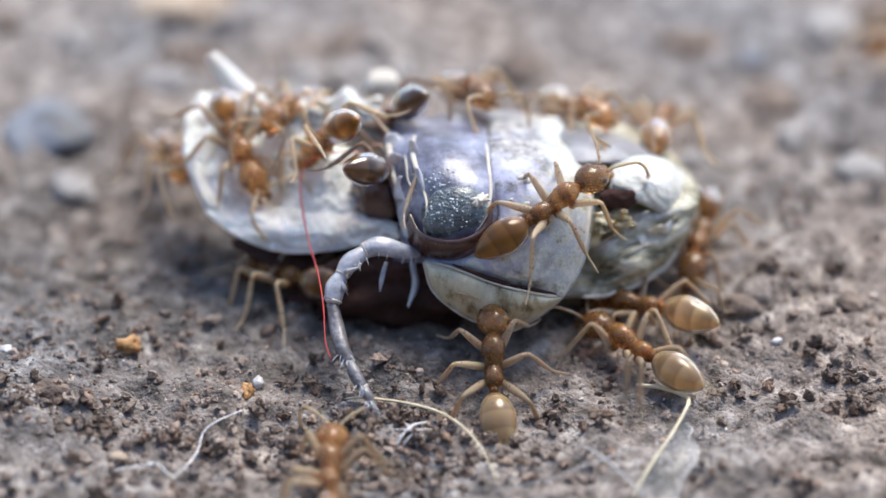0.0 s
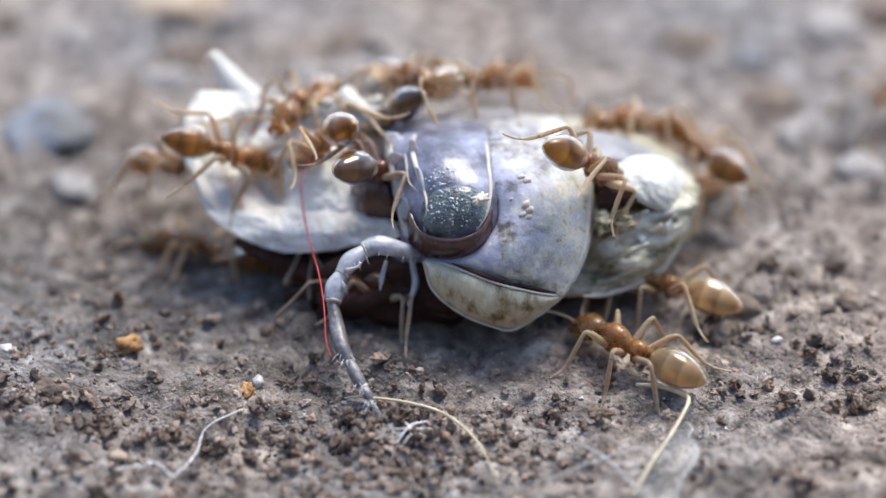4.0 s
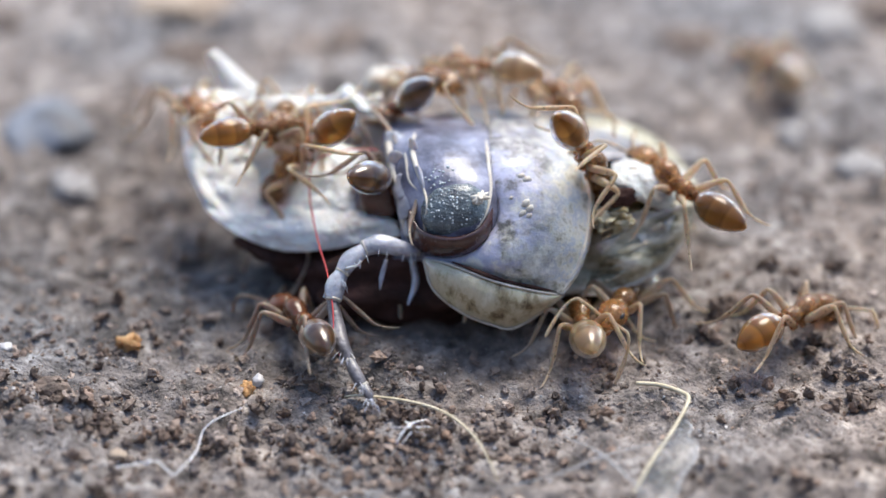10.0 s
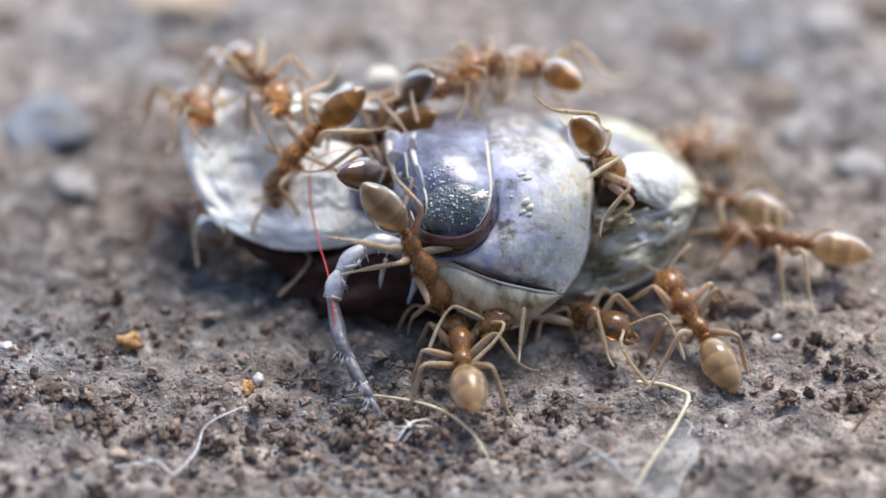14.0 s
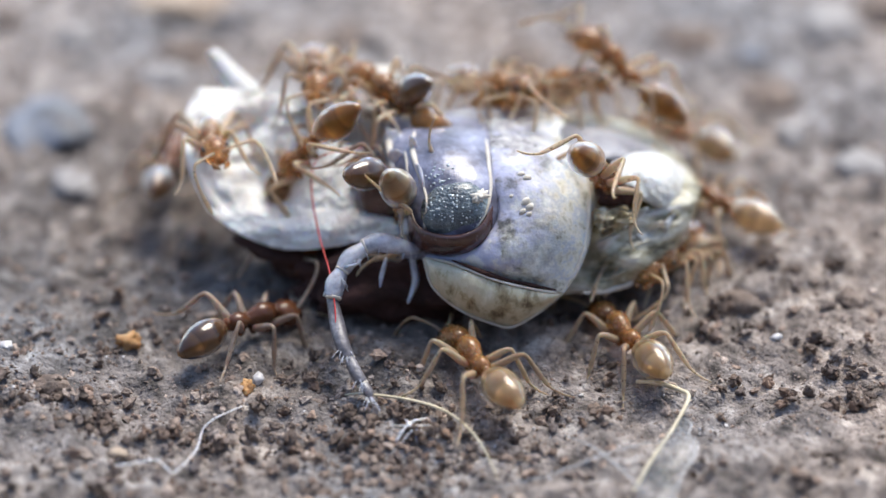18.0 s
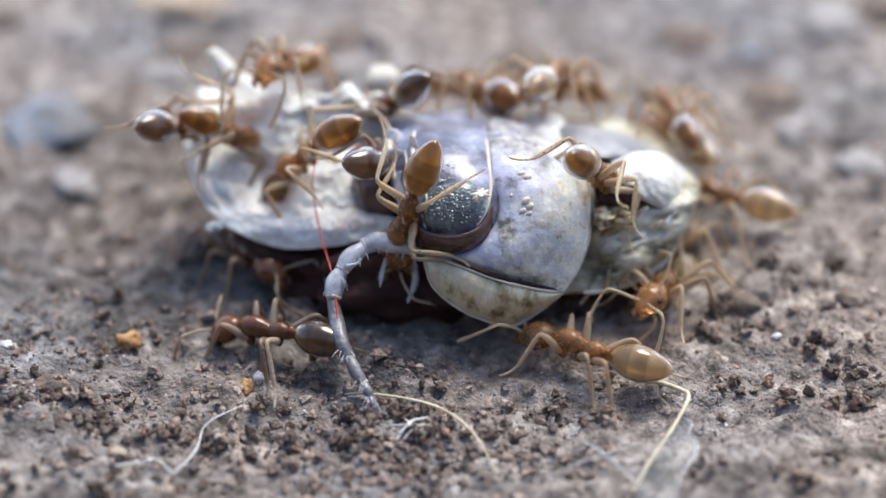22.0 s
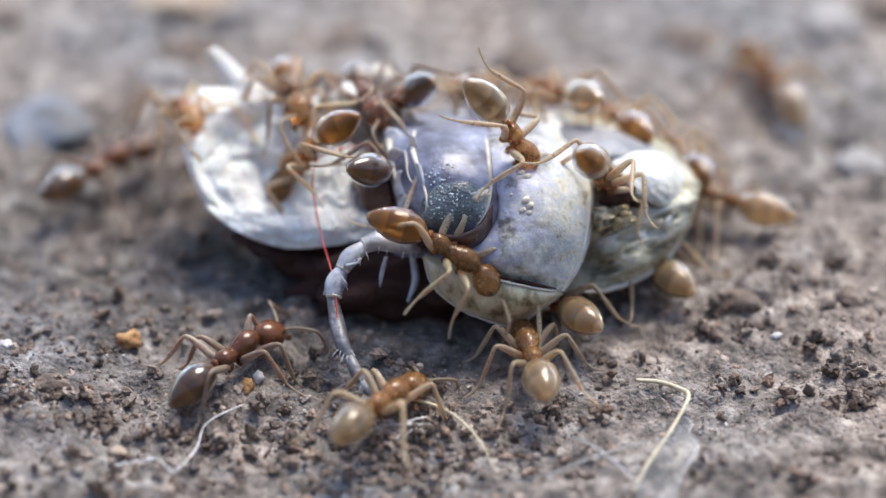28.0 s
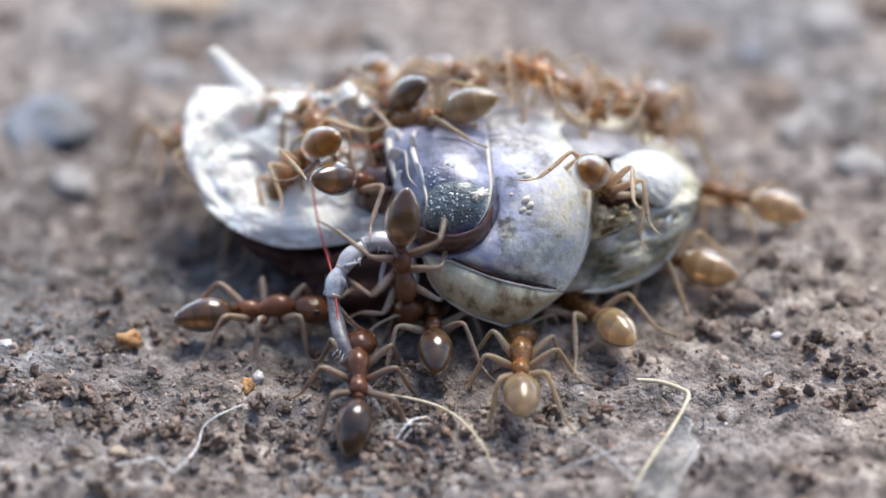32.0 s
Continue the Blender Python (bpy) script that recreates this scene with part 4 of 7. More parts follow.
for a0, a1, a2 in (((-0.80, -4.95), (-0.50, -5.02), (-0.20, -4.93)), ((-0.70, -5.10), (-0.46, -4.90), (-0.36, -4.66)), ((-0.62, -5.25), (-0.44, -5.10), (-0.20, -5.12))):
    ground_fibre("white_fibre", [a0 + (0.008, 0.02), a1 + (0.014, 0.14), a2 + (0.008, 0.04)], HAIR, "white splinter on the soil crumbs", "fibre")


def pebble(name, x, y, rad, material, label, category, rough=0.5):
    return tagged(part(name, blob((x, y, soil_height(x, y) + 0.45 * rad), (rad * 1.2, rad, rad * 0.8), (10, 20, 35 * x), rough, 1.9, 14), material), label, category)


pebble("ochre_crumb", *(-5.02, -2.83), 0.155, OCHRE, "ochre yellow crumb on the soil", "crumb", 1.0)
pebble("ochre_crumb", *(-3.07, -3.97), 0.12, OCHRE, "small ochre crumb on the soil", "crumb", 0.9)
pebble("tan_crumb", *(-4.93, -5.44), 0.11, TAN, "small tan crumb on the soil", "crumb", 0.9)
pebble("pale_pebble", *(-6.90, -3.20), 0.11, GRIT, "small white grain on the soil", "grain")
pebble("pale_pebble", *(-2.90, -3.71), 0.09, GRIT, "small white grain on the soil", "grain")
pebble("pale_pebble", *(5.31, -2.83), 0.08, GRIT, "small white grain on the soil", "grain")
pebble("pale_pebble", *(-5.47, -6.08), 0.09, PALE_EARTH, "small white grain on the soil", "grain")
pebble("pale_pebble", *(-4.45, -5.56), 0.05, GRIT, "small white grain on the soil", "grain")
pebble("pale_pebble", *(6.47, -4.28), 0.06, GRIT, "small white grain on the soil", "grain")


def sunken(name, x, y, rad, flat, material, label, category):
    """A stone or clod that is mostly buried: a low, uneven hump."""
    return tagged(part(name, blob((x, y, soil_height(x, y) - 0.2 * flat), (rad, rad * 0.9, flat), (0, 0, 40 * x), 0.45, 1.6, 18), material), label, category)


sunken("blue_grey_stone", *(-7.05, 3.71), 0.95, 0.35, STONE, "blue-grey stone half sunk in the soil", "stone")
sunken("blue_grey_stone", *(5.81, 5.96), 0.3, 0.2, STONE, "small blue-grey stone in the soil", "stone")
sunken("pale_pebble", *(-6.47, 1.86), 0.45, 0.16, PALE_EARTH, "pale grey pebble sunk in the soil", "pebble")
sunken("pale_pebble", *(6.26, 3.33), 0.3, 0.16, PALE_EARTH, "pale grey pebble sunk in the soil", "pebble")
sunken("pale_pebble", *(4.46, 3.08), 0.26, 0.16, PALE_EARTH, "pale grey pebble sunk in the soil", "pebble")
sunken("tan_clod", *(-5.12, 8.11), 0.9, 0.3, TAN, "tan clod of earth sunk in the soil", "clod")

rnd_clod = random.Random(12)
for _ in range(44):
    cx, cy = rnd_clod.uniform(-9, 9), rnd_clod.uniform(2.2, 13)
    if abs(cx) > 4.8 or cy > 4.5:
        shade = rnd_clod.random()
        sunken("soil_clod", cx, cy, rnd_clod.uniform(0.2, 0.55) * (1 + 0.04 * cy), rnd_clod.uniform(0.15, 0.34), PALE_EARTH if shade < 0.35 else DARK_CRUMB if shade < 0.75 else SOIL,
               "pale grey clod half sunk in the soil" if shade < 0.35 else "dark brown clod half sunk in the soil" if shade < 0.75 else "grey-brown clod half sunk in the soil", "clod")["group"] = "clods in the soil"
sunken("dark_clod", *(4.86, -1.81), 0.34, 0.22, DARK_CRUMB, "dark brown clod of earth sunk in the soil", "clod")
sunken("dark_clod", *(5.22, -1.34), 0.42, 0.28, SOIL, "grey-brown clod of earth sunk in the soil", "clod")
sunken("dark_clod", *(6.60, -1.81), 0.26, 0.16, DARK_CRUMB, "dark brown clod of earth sunk in the soil", "clod")
sunken("dark_clod", *(-6.06, -4.11), 0.30, 0.16, DARK_CRUMB, "dark brown clod of earth sunk in the soil", "clod")


# ---- ants ----
def legs_shape(fore):
    """A leg from its hip: femur, shin and foot, reaching to the side (y) and down."""
    k = 0.86 + 0.15 * fore
    return tube([(0, 0, 0, 0.05), (0, 0.16 * k, 0.10, 0.066), (0, 0.38 * k, 0.26, 0.052), (0, 0.50 * k, 0.31, 0.036),
                 (0, 0.56 * k, 0.26, 0.034), (0, 0.68 * k, 0.02, 0.043), (0, 0.80 * k, -0.20, 0.034), (0, 0.85 * k, -0.27, 0.022),
                 (0, 0.97 * k, -0.36, 0.020), (0, 1.10 * k, -0.415, 0.016), (0, 1.16 * k, -0.42, 0.008)], 7, 3)


LEG_MESHES = [legs_shape(0.0), legs_shape(0.5), legs_shape(2.0)]


def build_ant(gaster_skin, gaster_size, label, shell=CUTICLE, limb=LIMB):
    """A worker ant 2.6 mm long that heads along x; its feet stand at z = 0."""
    ant = new("ant")
    tagged(ant, label, "ant", "ants at the dead insect")
    th = joined(tube([(0.56, 0, 0.58, 0.07), (0.46, 0, 0.59, 0.11), (0.34, 0, 0.605, 0.175), (0.20, 0, 0.60, 0.185), (0.06, 0, 0.56, 0.15), (-0.05, 0, 0.525, 0.122),
                      (-0.15, 0, 0.53, 0.142), (-0.27, 0, 0.525, 0.148), (-0.36, 0, 0.47, 0.10), (-0.42, 0, 0.45, 0.06)], 16, 4),
                *[blob((x, 0.09 * s, 0.43), (0.075, 0.085, 0.12), (20 * s, 0, 0), 0, 1, 8) for x in (0.30, 0.02, -0.22) for s in (1, -1)])
    part("thorax", th, shell, ant)
    part("petiole", joined(tube([(-0.36, 0, 0.46, 0.06), (-0.46, 0, 0.47, 0.075), (-0.56, 0, 0.47, 0.06)], 9, 3),
                           blob((-0.455, 0, 0.54), (0.05, 0.085, 0.09), (0, 12, 0), 0, 1, 10)), shell, ant)
    # gaster: plates that overlap like roof tiles
    prof = []
    for i in range(33):
        s = i / 32
        r = (math.sin(math.pi * s ** 0.86)) ** 0.6 * (1.02 - 0.10 * s * s)
        r *= 1 + 0.006 * math.sin(8 * math.pi * s)
        prof.append((-s, r))
    gv, gf = [], []
    ns = 18
    for s, r in prof:
        for k in range(ns):
            w = 2 * math.pi * k / ns
            gv.append(((s + 0.05) * 1.0 * gaster_size, 0.285 * gaster_size * r * math.cos(w), 0.28 * gaster_size * r * math.sin(w)))
    for i in range(len(prof) - 1):
        for k in range(ns):
            j = (k + 1) % ns
            gf.append((i * ns + k, i * ns + j, (i + 1) * ns + j, (i + 1) * ns + k))
    part("gaster", (gv, gf), gaster_skin, ant, at=place(-0.52, 0, 0.50, 0, -10, 0))

    def face(x, y, z):
        w = 1.0 - 0.30 * max(0, x) - 0.10 * max(0, -x)
        return (x, y * w, z * (1 - 0.25 * max(0, x)))
    head = part("head", blob((0.26, 0, 0), (0.34, 0.265, 0.22), (0, 0, 0), 0.02, 2, 22, face), shell, ant, at=place(0.56, 0, 0.60, 0, 22, 0))
    for s in (1, -1):
        part("eye", blob((0.30, 0.20 * s, 0.10), (0.065, 0.035, 0.05), (0, 0, -12 * s), 0, 1, 10), EYE_BLACK, head)
        part("mandible", tube([(0.54, 0.10 * s, -0.03, 0.05), (0.62, 0.10 * s, -0.04, 0.045), (0.69, 0.03 * s, -0.05, 0.014)], 7, 3), shell, head)
        part("antenna", tube([(0, 0, 0, 0.03), (0.10, 0.12 * s, 0.10, 0.026), (0.24, 0.34 * s, 0.20, 0.028), (0.30, 0.42 * s, 0.20, 0.026),
                              (0.42, 0.46 * s, 0.12, 0.026), (0.64, 0.44 * s, -0.04, 0.03), (0.86, 0.38 * s, -0.20, 0.036), (0.95, 0.35 * s, -0.26, 0.02)], 7, 4),
             limb, head, at=place(0.46, 0.07 * s, 0.10))
    for i, (x, turn) in enumerate(((0.30, 38), (0.02, -8), (-0.22, -48))):
        for s in (1, -1):
            v, f = LEG_MESHES[i]
            part("leg", ([(a[0], a[1], a[2]) for a in v], f), limb, ant,
                 at=place(x, 0.10 * s, 0.42, 0, 0, -turn if s > 0 else 180 + turn))
    return ant


rng = random.Random(7)
# the last kind is the same worker, coloured as if in shade
ANT_KINDS = [build_ant(GASTER, 1.0, "amber-brown worker ant with a glossy banded gaster"),
             build_ant(GASTER_PALE, 1.04, "amber worker ant with a pale translucent gaster, lightened for the sky's sheen"),
             build_ant(GASTER, 0.9, "small amber-brown worker ant with a glossy gaster"),
             build_ant(GASTER_SHADED, 1.0, "worker ant in darkened brown colours for the shade, with a shiny gaster", SHADED_CUTICLE, SHADED_LIMB)]
CASTE = [1, 1, 0, 0, 0, 3, 0, 2, 0, 0, 3, 0, 1, 0, 0, 1, 1, 1, 0, 1, 0, 0, 3, 1, 3, 3, 1, 3, 3, 3, 1, 1, 1, 0, 1, 3, 0, 1, 3, 2, 0, 0]
ants = []
for i, kind in enumerate(CASTE):
    ants.append(ANT_KINDS[kind] if kind not in CASTE[:i] else copy_thing(ANT_KINDS[kind], ANT_KINDS[kind].matrix_basis))


def r(t, x, y, z, rx, ry, rz):
    """A row of an ant's path: seconds, mm and degrees."""
    return (t, place(x, y, z, rx, ry, rz))


def gait(a, rows):
    """Legs and feelers: they swing while the ant walks and only twitch while it holds on."""
    legs = [c for c in a.children if c.name.startswith("leg")]
    feelers = [c for h in a.children if h.name.startswith("head") for c in h.children if c.name.startswith("antenna")]
    ts = [t for t, m in rows]
    speed = []
    for (t0, m0), (t1, m1) in zip(rows, rows[1:]):
        speed.append((m1.translation - m0.translation).length / MM / max(0.05, t1 - t0))
    times = []
    for i, s in enumerate(speed):
        step = 0.12 if 0.6 < s < 9 and ts[i + 1] - ts[i] < 2.2 else 1.3
        t = ts[i]
        while t < ts[i + 1] - 0.05:
            times.append((t, step < 1))
            t += step
    times.append((ts[-1], False))
    for k, leg in enumerate(legs + feelers):
        base = leg.matrix_basis.copy()
        hold = pose(0, 0, 0, rng.uniform(-9, 9), rng.uniform(-8, 8), rng.uniform(-16, 16))
        side = k % 2
        keys = []
        for q, (t, walking) in enumerate(times):
            if k >= len(legs):
                m = base @ hold @ pose(0, 0, 0, rng.uniform(-10, 10), rng.uniform(-14, 14), rng.uniform(-14, 14))
                if q % 2 and walking:
                    continue
            elif walking:
                ph = math.pi * ((k // 2 + side + q) % 2) + 0.4 * rng.uniform(-1, 1)
                m = base @ hold @ pose(0, 0, 0, 10 * max(0, math.sin(ph + 0.8)), 0, 20 * math.cos(ph) * (1 if side else -1))
            else:
                m = base @ hold @ pose(0, 0, 0, rng.uniform(-3, 3), 0, rng.uniform(-5, 5))
            keys.append((t, m))
        walk(leg, keys)
    for name, yaw, pitch in (("gaster", 12, 9), ("head", 13, 8)):
        for piece in [c for c in a.children if c.name.startswith(name)]:
            base = piece.matrix_basis.copy()
            hold = (rng.uniform(-pitch, pitch), rng.uniform(-yaw, yaw))
            slow = [t for k, t in enumerate(ts) if k in (0, len(ts) - 1) or t - ts[k - 1] > 0.4]
            walk(piece, [(t, base @ pose(0, 0, 0, 0, hold[0] + rng.uniform(-4, 4), hold[1] + rng.uniform(-6, 6))) for t in slow])


def crawl(a, rows):
    walk(a, rows)
    gait(a, rows)



def motions():
    """All that moves: the ants, with their legs and feelers."""
    crawl(ants[0], [
        r(0, 0.78, -3.61, 0.06, -0, -26, 91), r(0.5, 0.79, -3.83, -0.01, -0, -10, 86), r(1, 1.21, -4.02, -0.04, 0, 2, 59),
        r(1.5, 2.66, -4.61, -0.01, -0, 13, 33), r(1.725, 4.71, -5.95, 0.10, -7, -3, -16), r(1.95, 6.76, -7.29, 0.21, 0, -18, -66),
        r(2.4, 7.81, -8.44, 0.06, 0, -17, -61), r(32, 7.81, -8.44, 0.06, 0, -17, -61)])
    crawl(ants[1], [
        r(0, 3.00, -3.28, -0.05, 0, 3, 134), r(0.5, 2.81, -3.60, 0.03, 0, -2, 133), r(1, 3.37, -3.06, -0.02, 0, -12, 122),
        r(1.5, 3.14, -3.04, -0.02, 0, -9, 133), r(2, 2.95, -2.95, -0.09, -0, -7, 139), r(2.5, 3.03, -3.39, -0.03, 0, -4, 138),
        r(3, 2.95, -3.16, -0.04, 0, -6, 130), r(3.5, 2.97, -3.34, -0.03, -0, -1, 138), r(5.5, 2.26, -3.29, 0.03, 0, 11, 118),
        r(6, 1.99, -3.25, 0.06, 0, 10, 109), r(7, 1.98, -2.76, -0.03, -0, 16, 100), r(8, 2.07, -2.74, -0.05, -0, 17, 95),
        r(9, 2.14, -2.64, -0.04, 0, 15, 97), r(10, 2.21, -2.83, 0.02, 0, 18, 93), r(11, 2.51, -2.55, -0.11, -0, 12, 111),
        r(11.25, 2.23, -2.54, -0.08, 6, -1, 159), r(11.5, 1.96, -2.54, -0.05, 0, -15, -154), r(12, 2.06, -2.59, -0.07, -0, 15, 150),
        r(12.5, 1.67, -2.67, -0.04, 0, -15, -148), r(13, 1.68, -2.91, 0.07, 0, -15, -146), r(13.5, 1.46, -3.28, 0.22, -0, -15, -138),
        r(14, 1.31, -2.56, 0.01, 0, -15, -138), r(14.5, 1.69, -2.50, -0.10, -0, 15, 158), r(16.5, 2.20, -3.13, 0.03, 0, 10, 108),
        r(17, 2.40, -2.93, -0.04, -0, 7, 107), r(17.5, 2.54, -3.05, -0.06, -0, 15, 111), r(18, 2.93, -3.02, -0.13, 0, 11, 114),
        r(18.5, 3.00, -3.28, -0.09, 0, 11, 127), r(19, 2.93, -3.10, -0.12, -0, 5, 143), r(19.5, 2.78, -3.54, 0.04, 0, 2, 147),
        r(20, 2.80, -3.47, -0.01, -0, -5, 156), r(20.5, 2.83, -3.38, -0.05, -0, -2, 150), r(21, 2.86, -3.46, -0.00, 0, -4, 150),
        r(21.5, 2.80, -3.49, 0.01, 0, -2, 152), r(22, 2.23, -3.54, 0.01, 0, 5, 151), r(22.5, 1.81, -3.91, 0.04, -0, 11, 101),
        r(23, 3.15, -3.40, -0.03, 0, 10, 84), r(23.5, 3.05, -3.33, -0.06, 0, 14, 111), r(24, 3.39, -3.51, -0.05, -0, 16, 123),
        r(24.5, 3.33, -3.44, -0.01, -0, 16, 127), r(25, 3.50, -3.40, -0.02, 0, 11, 118), r(25.5, 3.17, -3.37, -0.04, -0, 11, 127),
        r(27.5, 1.93, -3.56, 0.08, -0, 15, 114), r(28, 1.38, -3.75, 0.04, -0, 13, 99), r(28.5, 1.38, -3.75, 0.03, -0, 13, 99),
        r(29, 1.12, -3.56, -0.03, -0, 5, 101), r(29.5, 1.07, -3.68, 0.00, 0, 6, 90), r(30, 1.29, -3.72, -0.01, -0, 7, 81),
        r(30.5, 1.24, -3.78, -0.03, 0, 5, 82), r(31, 1.23, -3.76, -0.04, 0, 6, 84), r(31.5, 1.21, -3.85, -0.06, -0, 9, 88),
        r(32, 1.21, -3.86, -0.07, 0, 7, 88)])
    crawl(ants[2], [
        r(0, -1.67, -6.22, -0.13, -0, 1, 93), r(0.5, -2.31, -5.14, -0.08, 0, -7, 86), r(1, -3.45, -4.32, 0.02, -0, -3, 117),
        r(1.5, -4.89, -3.44, 0.06, -0, 10, 154), r(1.9, -8.07, -3.62, 0.37, -0, 15, 149), r(2.4, -10.15, -3.22, 0.21, -0, 15, 152),
        r(32, -10.15, -3.22, 0.21, -0, 15, 152)])
    crawl(ants[3], [
        r(0, -10.87, -4.66, 0.06, 0, 15, 22), r(1.5, -8.44, -6.04, 0.22, 0, -15, -28), r(1.625, -7.83, -6.06, 0.20, 10, -10, -72),
        r(1.75, -7.22, -6.07, 0.18, 14, -0, -115), r(1.875, -6.61, -6.09, 0.15, 10, 10, -157), r(2, -6.00, -6.11, 0.13, -0, 15, 158),
        r(2.4, -7.80, -6.75, 0.16, -0, -15, -152), r(3, -9.40, -7.10, -0.04, 0, -15, -146), r(32, -9.40, -7.10, -0.04, 0, -15, -146)])
    crawl(ants[4], [
        r(0, 1.75, -2.05, 1.95, 15, -15, 32), r(1, 2.13, -2.23, 1.80, 12, 5, 45), r(2, 1.72, -2.70, 1.60, 20, 23, 30),
        r(3, 2.06, -1.57, 2.26, 21, 42, 47), r(6, 2.03, -1.59, 2.30, 23, 47, 50), r(7, 2.01, -1.60, 2.32, 19, 46, 54),
        r(8, 1.79, -1.45, 2.58, 32, 57, 55), r(9, 1.81, -1.49, 2.47, 34, 56, 51), r(10, 1.85, -1.52, 2.51, 35, 60, 58),
        r(11, 2.00, -1.62, 2.41, 24, 56, 59), r(12, 2.01, -1.67, 2.35, 28, 57, 59), r(13, 2.08, -1.51, 2.52, 36, 60, 58),
        r(14, 2.11, -1.53, 2.43, 40, 60, 54), r(17, 2.17, -1.73, 2.23, 22, 53, 57), r(18, 2.23, -1.82, 2.18, 16, 52, 63),
        r(19, 2.22, -1.83, 2.12, 14, 49, 62), r(20, 2.25, -1.83, 2.08, 15, 48, 61), r(21, 2.23, -1.83, 2.10, 15, 49, 61),
        r(22, 2.20, -1.81, 2.14, 14, 49, 62), r(23, 2.21, -1.82, 2.14, 15, 50, 62), r(24, 2.20, -1.85, 2.09, 16, 50, 61),
        r(25, 2.23, -1.86, 2.08, 12, 48, 64), r(28, 2.35, -1.88, 2.12, 10, 51, 67), r(29, 2.32, -1.90, 2.10, 8, 50, 68),
        r(30, 2.42, -1.92, 2.03, 5, 46, 69), r(31, 2.35, -1.93, 2.02, 6, 47, 69), r(32, 2.36, -1.94, 2.00, 8, 47, 67)])
    crawl(ants[5], [
        r(0, -1.01, -1.09, 1.73, 15, 41, 55), r(1, -0.98, -1.09, 1.73, 15, 41, 55), r(2, -0.97, -1.12, 1.68, 15, 41, 55),
        r(3, -1.28, -1.04, 1.79, 15, 41, 55), r(6, -0.91, -1.10, 1.71, 15, 41, 55), r(7, -0.99, -0.92, 1.97, 15, 41, 55),
        r(8, -0.91, -1.04, 1.79, 15, 41, 55), r(9, -0.99, -1.10, 1.72, 15, 41, 55), r(10, -0.98, -1.18, 1.60, 15, 41, 55),
        r(11, -1.09, -1.14, 1.65, 15, 41, 55), r(12, -1.01, -1.17, 1.61, 15, 41, 55), r(13, -0.98, -1.14, 1.66, 15, 41, 55),
        r(14, -1.07, -1.14, 1.65, 15, 41, 55), r(17, -1.09, -1.10, 1.71, 15, 41, 55), r(18, -1.03, -1.14, 1.66, 15, 41, 55),
        r(19, -1.22, -1.17, 1.61, 15, 41, 55), r(20, -1.16, -1.18, 1.60, 15, 41, 55), r(21, -1.19, -1.20, 1.58, 15, 41, 55),
        r(22, -1.01, -1.07, 1.75, 15, 41, 55), r(23, -1.06, -1.23, 1.52, 15, 41, 55), r(24, -1.07, -1.18, 1.60, 15, 41, 55),
        r(25, -1.15, -1.18, 1.60, 15, 41, 55), r(28, -0.97, -1.14, 1.66, 15, 41, 55), r(29, -1.28, -1.06, 1.77, 15, 41, 55),
        r(30, -1.43, -1.17, 1.62, 15, 41, 55), r(31, -1.37, -1.12, 1.68, 15, 41, 55), r(32, -1.53, -1.21, 1.55, 15, 41, 55)])
    crawl(ants[6], [
        r(0, -1.71, -0.69, 2.09, -6, 54, 124), r(3, -1.69, -0.68, 2.09, -6, 54, 125), r(6, -1.88, -0.67, 1.95, -9, 49, 138),
        r(7, -1.80, -0.43, 2.04, -16, 54, 166), r(8, -2.03, -0.80, 1.89, -10, 57, 132), r(9, -1.82, -0.46, 1.96, -18, 57, 172),
        r(10, -1.92, -0.56, 1.91, -17, 57, 163), r(11, -1.89, -0.51, 1.92, -17, 57, 168), r(12, -2.09, -0.57, 1.97, -22, 65, 156),
        r(13, -1.90, -0.47, 1.97, -18, 59, 170), r(14, -1.91, -0.29, 2.05, -17, 55, -169), r(17, -1.92, -0.58, 1.91, -18, 60, 160),
        r(18, -1.85, -0.52, 1.94, -18, 59, 165), r(19, -1.87, -0.49, 1.95, -18, 58, 169), r(20, -1.89, -0.61, 1.88, -16, 57, 159),
        r(21, -1.89, -0.62, 1.88, -17, 59, 157), r(22, -1.89, -0.63, 1.84, -16, 56, 158), r(23, -1.97, -0.88, 1.85, -10, 62, 128),
        r(24, -1.89, -0.61, 1.88, -16, 57, 159), r(25, -1.84, -0.53, 1.84, -14, 49, 172), r(28, -1.84, -0.63, 1.89, -16, 58, 155),
        r(29, -1.92, -0.70, 1.83, -15, 58, 151), r(30, -1.82, -0.58, 1.89, -17, 57, 160), r(31, -1.96, -0.72, 1.84, -14, 57, 147),
        r(32, -2.03, -0.88, 1.77, -9, 56, 132)])
